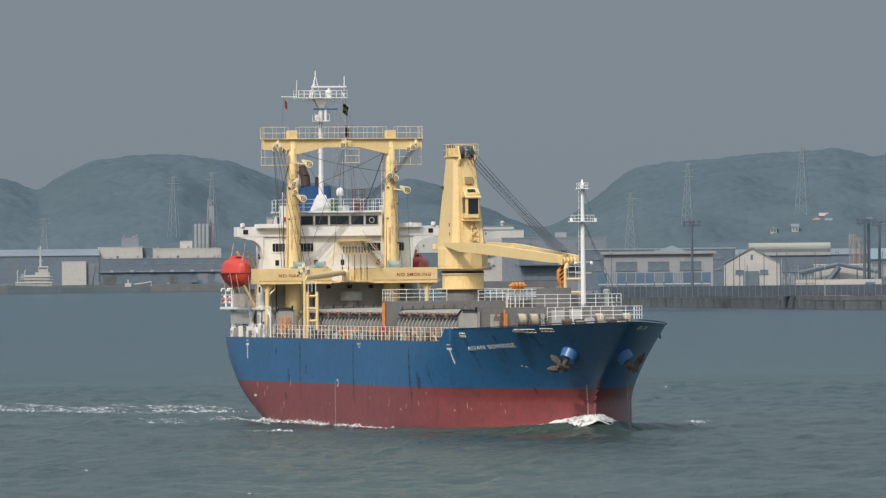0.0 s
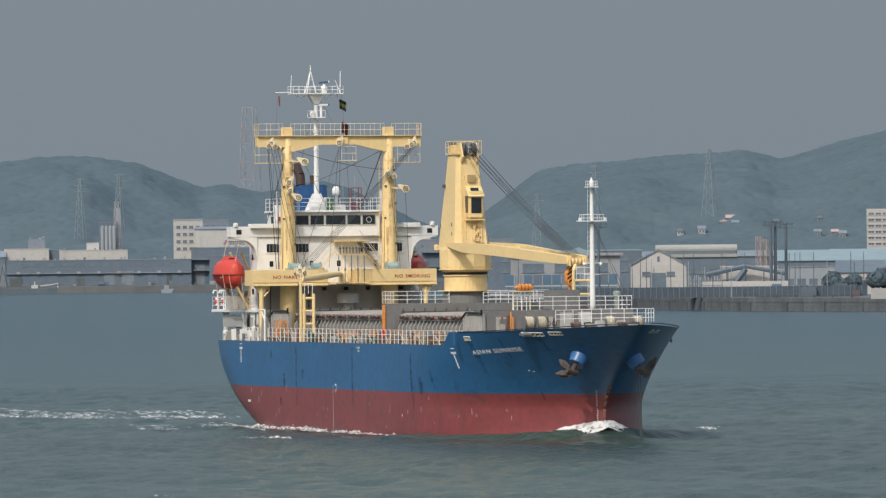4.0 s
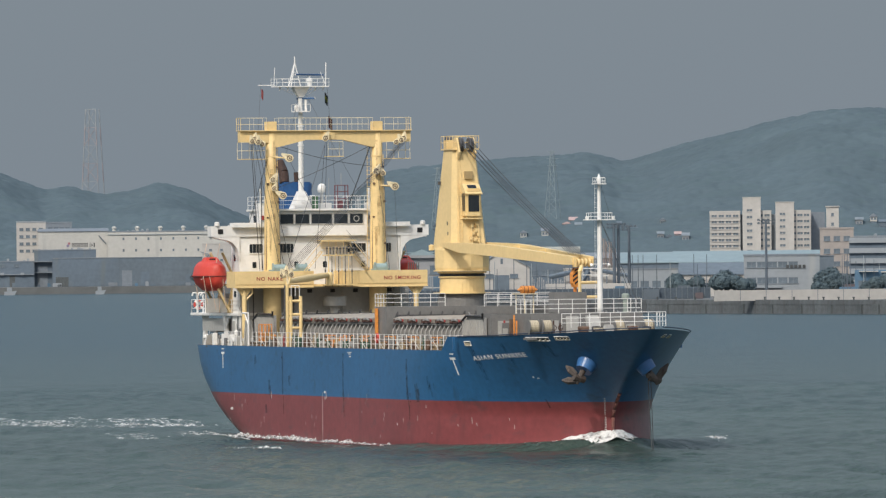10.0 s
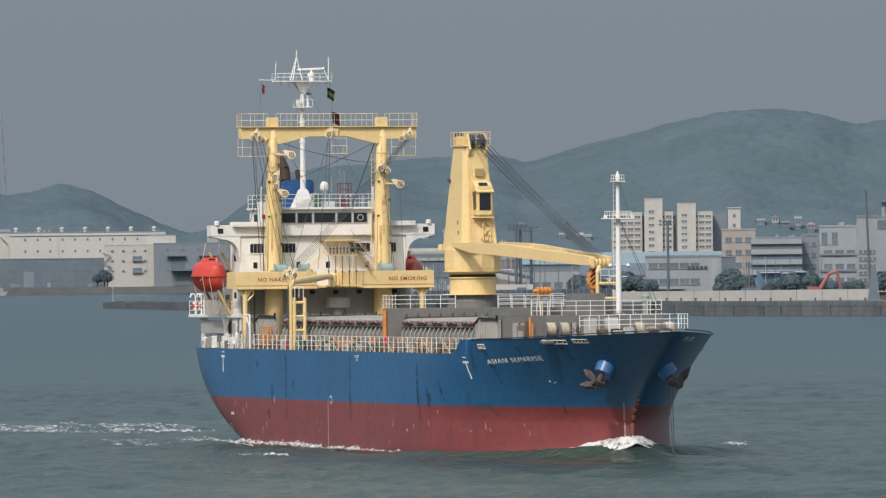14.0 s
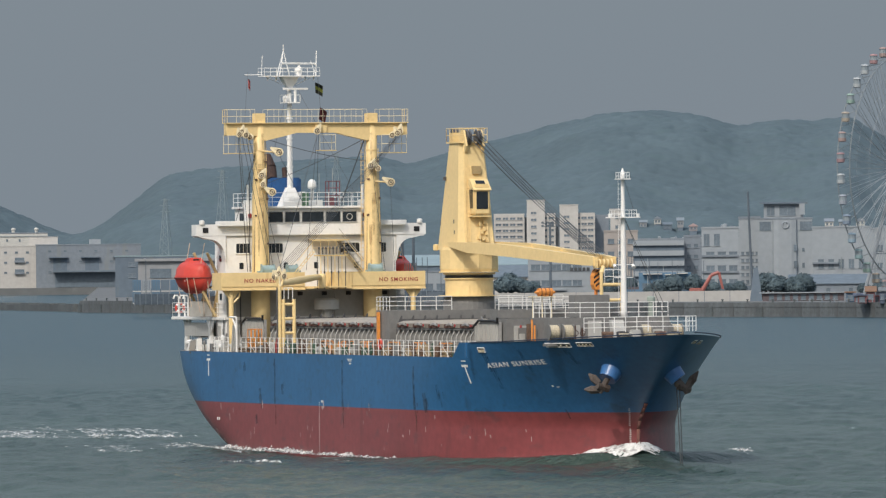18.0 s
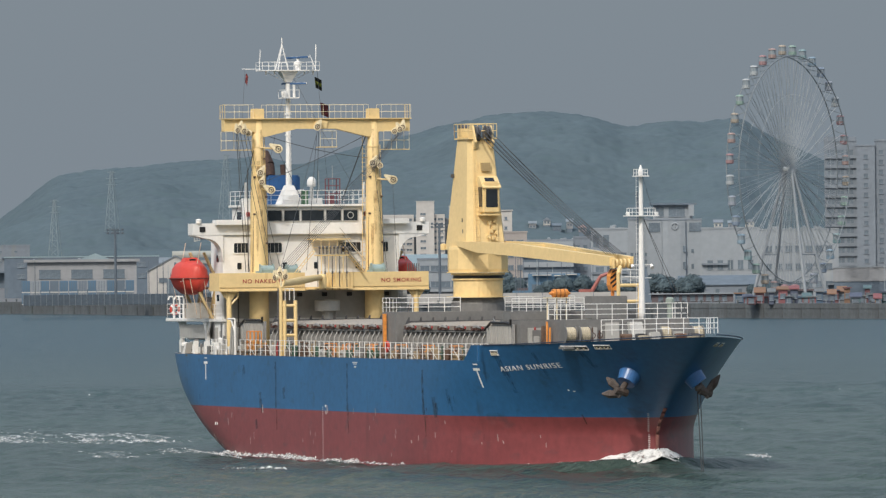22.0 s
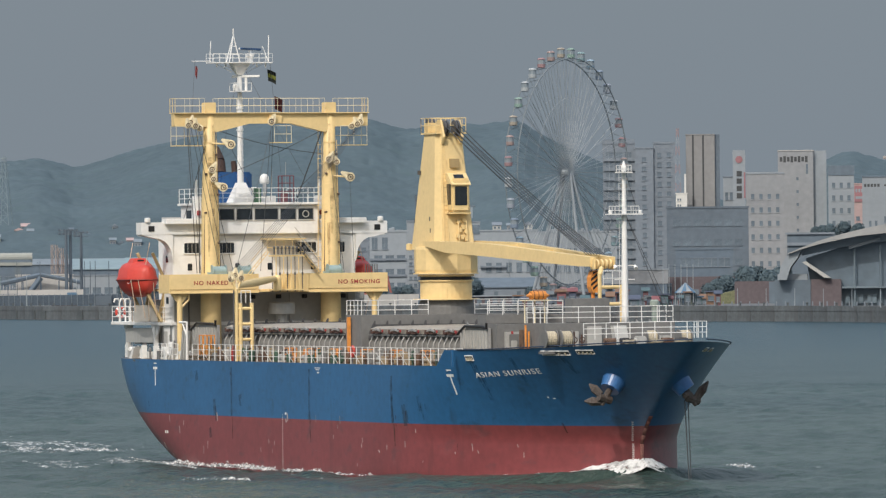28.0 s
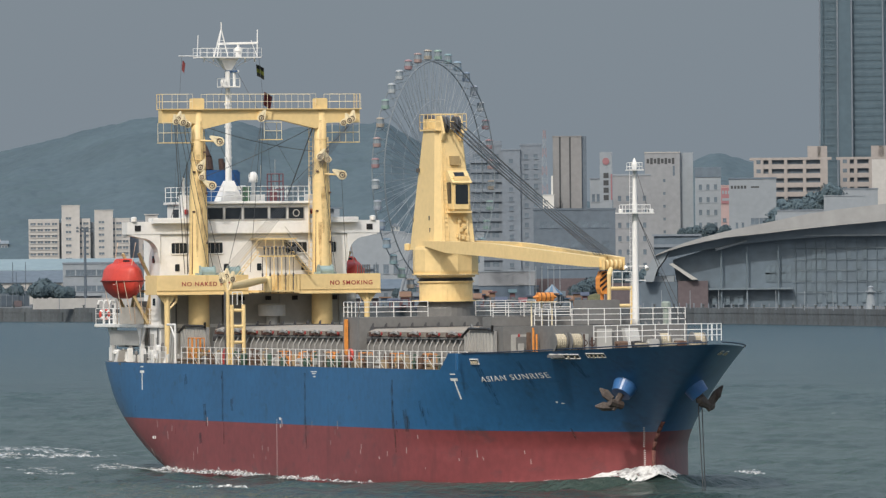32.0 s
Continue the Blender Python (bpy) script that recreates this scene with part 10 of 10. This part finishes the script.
# ---- bow wave, wake and foam, which travel with the ship ----
def wave_height(x, y):
    """The heaped water round the bow, in the ship's space."""
    s = 87.2 - x
    d = abs(y) - half(min(x, 86.9), 0.0) if x < 87 else abs(y)
    if s > 0:
        crest = 0.6 + 0.30 * s
        a = (1.0 if y < 0 else 1.0) * math.exp(-s / (8.0 if y < 0 else 10.0)) + 0.2 * math.exp(-((s - 20) / 9.0) ** 2)
        w = 1.0 + 0.13 * s
        k = 1.0 if d < crest else math.exp(-((d - crest) / w) ** 2)
        h = a * k
        h -= 0.08 * math.exp(-((d - crest - 2.2 * w) / w) ** 2) * math.exp(-s / 14.0)
    else:
        h = 0.85 * math.exp(-((s / 2.2) ** 2 + (y / 2.8) ** 2))
    return h + 0.13 * noise.noise(Vector((x * 0.4, y * 0.5, 3.0))) + 0.07 * noise.noise(Vector((x * 1.0, y * 1.1, 7.0)))


def bow_wave():
    verts, faces = [], []
    nx, ny = 180, 150
    for i in range(nx + 1):
        x = 56 + 50 * i / nx
        for j in range(ny + 1):
            y = -20 + 40 * j / ny
            rim = min(1, 4 * min(i / nx, 1 - i / nx), 5 * min(j / ny, 1 - j / ny))
            h = wave_height(x, y)
            verts.append((x - MID, y, (h + 0.08) * rim - 0.32 * (1 - rim)))
    for i in range(nx):
        for j in range(ny):
            q = i * (ny + 1) + j
            faces.append((q, q + ny + 1, q + ny + 2, q + 1))
    me = bpy.data.meshes.new("bow_wave")
    me.from_pydata(verts, [], faces)
    me.polygons.foreach_set("use_smooth", [True] * len(me.polygons))
    me.materials.append(WATER)
    return tagged(new("bow_wave", me), "dark heaped bow wave round the stem", "bow wave", kind="stuff")


class Foam:
    """Broken white water: rough crusts with torn edges, in one mesh."""

    def __init__(self):
        self.verts, self.faces = [], []

    def crust(self, nu, nv, at, keep):
        """at(u, v) gives the point, keep(u, v) is above zero where there is foam."""
        base = len(self.verts)
        on = []
        for i in range(nu + 1):
            for j in range(nv + 1):
                u, v = i / nu, j / nv
                self.verts.append(at(u, v))
                on.append(keep(u, v) > 0)
        for i in range(nu):
            for j in range(nv):
                q = i * (nv + 1) + j
                k = (q, q + nv + 1, q + nv + 2, q + 1)
                if on[k[0]] + on[k[1]] + on[k[2]] + on[k[3]] > 2:
                    self.faces.append(tuple(base + e for e in k))

    def streak(self, x0, y0, x1, y1, width, cover, rise=0.25, z=0.1, seed=0.0, step=0.12, dx=MID):
        """A torn band of foam from one point to another; cover from 0 to 1 says how much of it is white."""
        L = math.hypot(x1 - x0, y1 - y0)
        tx, ty = (x1 - x0) / L, (y1 - y0) / L

        def ground(u, v):
            s, w = u * L, (v - 0.5) * 2 * width
            wob = 0.7 * width * noise.noise(Vector((s * 0.09, seed, 2.0)))
            return x0 + tx * s - ty * (w + wob), y0 + ty * s + tx * (w + wob)

        def torn(u, v):
            x, y = ground(u, v)
            n = 0.45 * noise.noise(Vector((x * 0.12, y * 0.4, seed))) + 0.4 * noise.noise(Vector((x * 0.7, y * 1.6, seed + 5))) + 0.5 * noise.noise(Vector((x * 2.0, y * 3.4, seed + 9))) + 0.5 * noise.noise(Vector((x * 4.5, y * 6.0, seed + 3)))
            return n - 1.1 * (1 - cover) + 0.5 - 1.3 * abs(2 * v - 1) ** 2.5 - 1.2 * max(0, abs(2 * u - 1) - 0.75)

        def at(u, v):
            x, y = ground(u, v)
            lift = max(0.0, min(1.0, torn(u, v)))
            return (x - dx, y, z + rise * (lift - 0.2) + 0.06 * noise.noise(Vector((x * 3, y * 3, 1.0))) + 0.03 * noise.noise(Vector((x * 8, y * 8, 1.0))))

        self.crust(max(8, int(L / step)), max(5, int(2 * width / 0.14)), at, torn)

    def lace(self, line, depth, cover, fade, z=0.27, rise=0.16, seed=0.0, swell=0.0, step=0.13):
        """A broad sheet of torn foam behind a front line, thinning out over its depth (aft along the ship's axis)."""
        cum = [0.0]
        for (xa, ya), (xb, yb) in zip(line, line[1:]):
            cum.append(cum[-1] + math.hypot(xb - xa, yb - ya))
        L = cum[-1]
        xs, ys = [q[0] for q in line], [q[1] for q in line]

        def ground(u, v):
            s, d = u * L, depth * v ** 1.5
            wob = 1.6 * noise.noise(Vector((s * 0.11, seed, 1.0))) + 0.7 * noise.noise(Vector((s * 0.4, seed, 4.0)))
            return s, d, float(np.interp(s, cum, xs)) - d + wob, float(np.interp(s, cum, ys))

        def torn(u, v):
            s, d, x, y = ground(u, v)
            n = 0.7 * noise.noise(Vector((s * 0.16, d * 0.10, seed))) + 0.55 * noise.noise(Vector((s * 0.55, d * 0.28, seed + 2))) + 0.5 * noise.noise(Vector((s * 1.5, d * 0.7, seed + 5))) + 0.4 * noise.noise(Vector((s * 3.6, d * 1.5, seed + 7)))
            ends = max(0.0, abs(2 * u - 1) - 0.8) * 2.5
            return n + cover - fade * (1 - math.exp(-d / 3.0)) - 0.5 * v ** 3 - ends - (0.5 if v < 0.03 else 0.0)

        def at(u, v):
            s, d, x, y = ground(u, v)
            lift = max(0.0, min(1.0, torn(u, v)))
            return (x - MID, y, z + swell * (1 - math.exp(-d / (0.35 * depth))) + rise * lift * math.exp(-d / 4.0) + 0.05 * noise.noise(Vector((s * 0.8, d * 0.4, seed))) + 0.025 * noise.noise(Vector((s * 4.0, d * 2.0, seed))))

        self.crust(int(L / step), max(8, int(depth / 0.35)), at, torn)

    def make(self, name, label, material=FOAM):
        me = bpy.data.meshes.new(name)
        me.from_pydata(self.verts, [], self.faces)
        me.polygons.foreach_set("use_smooth", [True] * len(me.polygons))
        me.materials.append(material)
        return tagged(new(name, me), label, "foam", kind="stuff")


bow_wave_ob = bow_wave()
fm_ = Foam()
for side in (-1, 1):                              # the white mound at the stem and its tail along the plating
    reach = 15.0 if side < 0 else 5.0

    def spread(u, v):
        s = -0.9 + (reach + 0.9) * u ** 1.25
        x = 87.15 - s
        wide = (1.15 * math.exp(-max(s, 0) / 5.0) + 0.22) * (1.0 if side < 0 else 0.8)
        return s, x, side * ((half(x, 0.8) if x < 87 else 0.0) + v * wide * 1.3 - 0.05)

    def mound(u, v):
        s, x, y = spread(u, v)
        cap = 0.40 * math.exp(-((s - 0.8) / 1.5) ** 2) + 0.26 * math.exp(-max(s, 0) / 3.2)
        cap *= 1.0 if side < 0 else 0.85
        cap *= max(0.0, 1 - v / 0.7) ** 1.1
        n = 0.10 * noise.noise(Vector((x * 1.6, y * 1.6, 4.0))) + 0.05 * noise.noise(Vector((x * 4.0, y * 4.0, 8.0))) + 0.04 * noise.noise(Vector((x * 9.0, y * 9.0, 2.0))) + 0.03 * noise.noise(Vector((x * 18.0, y * 18.0, 2.0)))
        return (x - MID, y, wave_height(x, y) + 0.09 + cap * (1 + 1.2 * n) + n * 0.45 * (1 - v))

    def edge(u, v):
        s, x, y = spread(u, v)
        n = 0.6 * noise.noise(Vector((x * 1.3, y * 2.0, 6.0))) + 0.5 * noise.noise(Vector((x * 4.0, y * 4.0, 9.0))) + 0.4 * noise.noise(Vector((x * 9.0, y * 9.0, 3.0)))
        return 0.78 - v + 0.35 * n - 0.55 * max(0.0, s - 4.0) / reach

    fm_.crust(420, 36, mound, edge)
bow_foam = fm_.make("bow_foam", "white breaking foam at the stem", FOAM_THICK)
fm_ = Foam()
fm_.lace([(-16, 4.5), (-15, -1.0), (-14, -6.0), (-17, -9.5), (-25, -14), (-40, -18), (-80, -30)], 10.0, 0.14, 0.22, 0.27, 0.16, 1.0, 0.32)
fm_.lace([(-22, 6.0), (-24, 0.0), (-30, -6.0), (-44, -13), (-70, -20)], 26.0, -0.14, 0.1, 0.36, 0.06, 2.0, 0.55)
fm_.lace([(17, -10.0), (20, -13), (26, -18), (22, -23)], 12.0, -0.16, 0.12, 0.24, 0.06, 3.0, 0.3)
fm_.lace([(31, -18.6), (32, -20.2), (30, -21.6)], 4.0, 0.4, 0.4, 0.24, 0.25, 4.0, 0.12)
fm_.lace([(8, -7.6), (14, -8.8), (22, -10.4), (32, -12.2), (40, -13.6)], 6.0, 0.22, 0.36, 0.18, 0.2, 5.0, 0.2)
fm_.lace([(63.5, -23.4), (67, -21.8), (70.0, -20.2)], 3.0, 0.55, 0.6, 0.2, 0.26, 6.0)
fm_.streak(-15, -0.5, -31, -5.0, 0.9, 0.8, 0.4, 0.3, 18.0)
fm_.streak(-30, -6.0, -62, -16.0, 0.7, 0.45, 0.25, 0.3, 19.0)
fm_.streak(4, -8.9, 46, -9.9, 0.45, 0.55, 0.2, 0.2, 7.0)
fm_.streak(20, -9.5, 54, -10.2, 0.75, 0.85, 0.5, 0.24, 8.0)
fm_.streak(30, -9.6, 46, -10.0, 0.5, 0.9, 0.45, 0.26, 14.0)
fm_.streak(50, -10.0, 70, -10.4, 0.4, 0.6, 0.3, 0.24, 15.0)
fm_.streak(47, -10.1, 62, -10.7, 0.45, 0.7, 0.28, 0.28, 9.0)
fm_.streak(52, -12, 70, -15.5, 0.7, 0.4, 0.2, 0.22, 10.0)
wake_foam = fm_.make("wake_foam", "white wake foam beside and behind the hull")
fm_ = Foam()
fm_.streak(56, 19.0, 65, 17.0, 0.7, 0.8, 0.35, 0.34, 11.0, 0.12)
fm_.streak(70, 14.5, 76, 13.0, 0.5, 0.5, 0.3, 0.3, 12.0, 0.12)
fm_.streak(40, 26, 54, 21.5, 0.6, 0.42, 0.25, 0.26, 13.0)
fm_.streak(46, 22, 34, 46, 0.5, 0.42, 0.2, 0.26, 16.0, 0.2)
fm_.streak(30, 34, 18, 58, 0.5, 0.3, 0.2, 0.24, 17.0, 0.2)
port_foam = fm_.make("crest_foam", "small white breaking crest off the bow")
# scattered small whitecaps that stay where they are
fm_ = Foam()
rw = random.Random(31)
for i in range(40):
    y = rw.uniform(440, 1000)
    x = y * math.tan(radians(rw.uniform(-3.3, 9.6)))
    L = rw.uniform(2.0, 8.0)
    a = rw.gauss(0, 0.25)
    fm_.streak(x, y, x + L * math.cos(a), y + L * math.sin(a), rw.uniform(0.3, 0.7), rw.uniform(0.25, 0.5), 0.16, 0.22, 20.0 + i, 0.2, 0.0)
fm_.make("whitecap", "thin scattered white crests on the strait")
TRAVELS = [bow_wave_ob, bow_foam, wake_foam, port_foam]


# ---- what moves ----
def ship_pose(t):
    u = t / 32.0
    return pose(0.31 + 64.04 * u - 3.51 * u * u, 705.10 - 187.19 * u + 24.69 * u * u, 0, 0, 0, 17.625 - 2.581 * u - 90)


def motions():
    rows = [(t, ship_pose(t)) for t in range(0, 33, 4)]
    for ob in [ship] + TRAVELS:
        walk(ob, rows)
    # the radar bars turn once in 2.26 and 2.42 seconds
    ticks = [0.4 * k for k in range(81)]
    walk(radar_upper, [(t, pose(MX + 0.3, 0.72, 30.3, 0, 0, -16.5 - 360 * (t - 20.47) / 2.262)) for t in ticks])
    walk(radar_lower, [(t, pose(MX + 0.3, 0.4, 28.3, 0, 0, -16.5 - 360 * (t - 20.57) / 2.42)) for t in ticks])
    # the flags swing on their halyards
    for ob, rest, seed in SWINGS:
        r = random.Random(seed)
        at = ob.location.copy()
        walk(ob, [(t, pose(at.x, at.y, at.z, r.uniform(-8, 8), 0, rest + r.uniform(-40, 40))) for t in ticks])


motions()
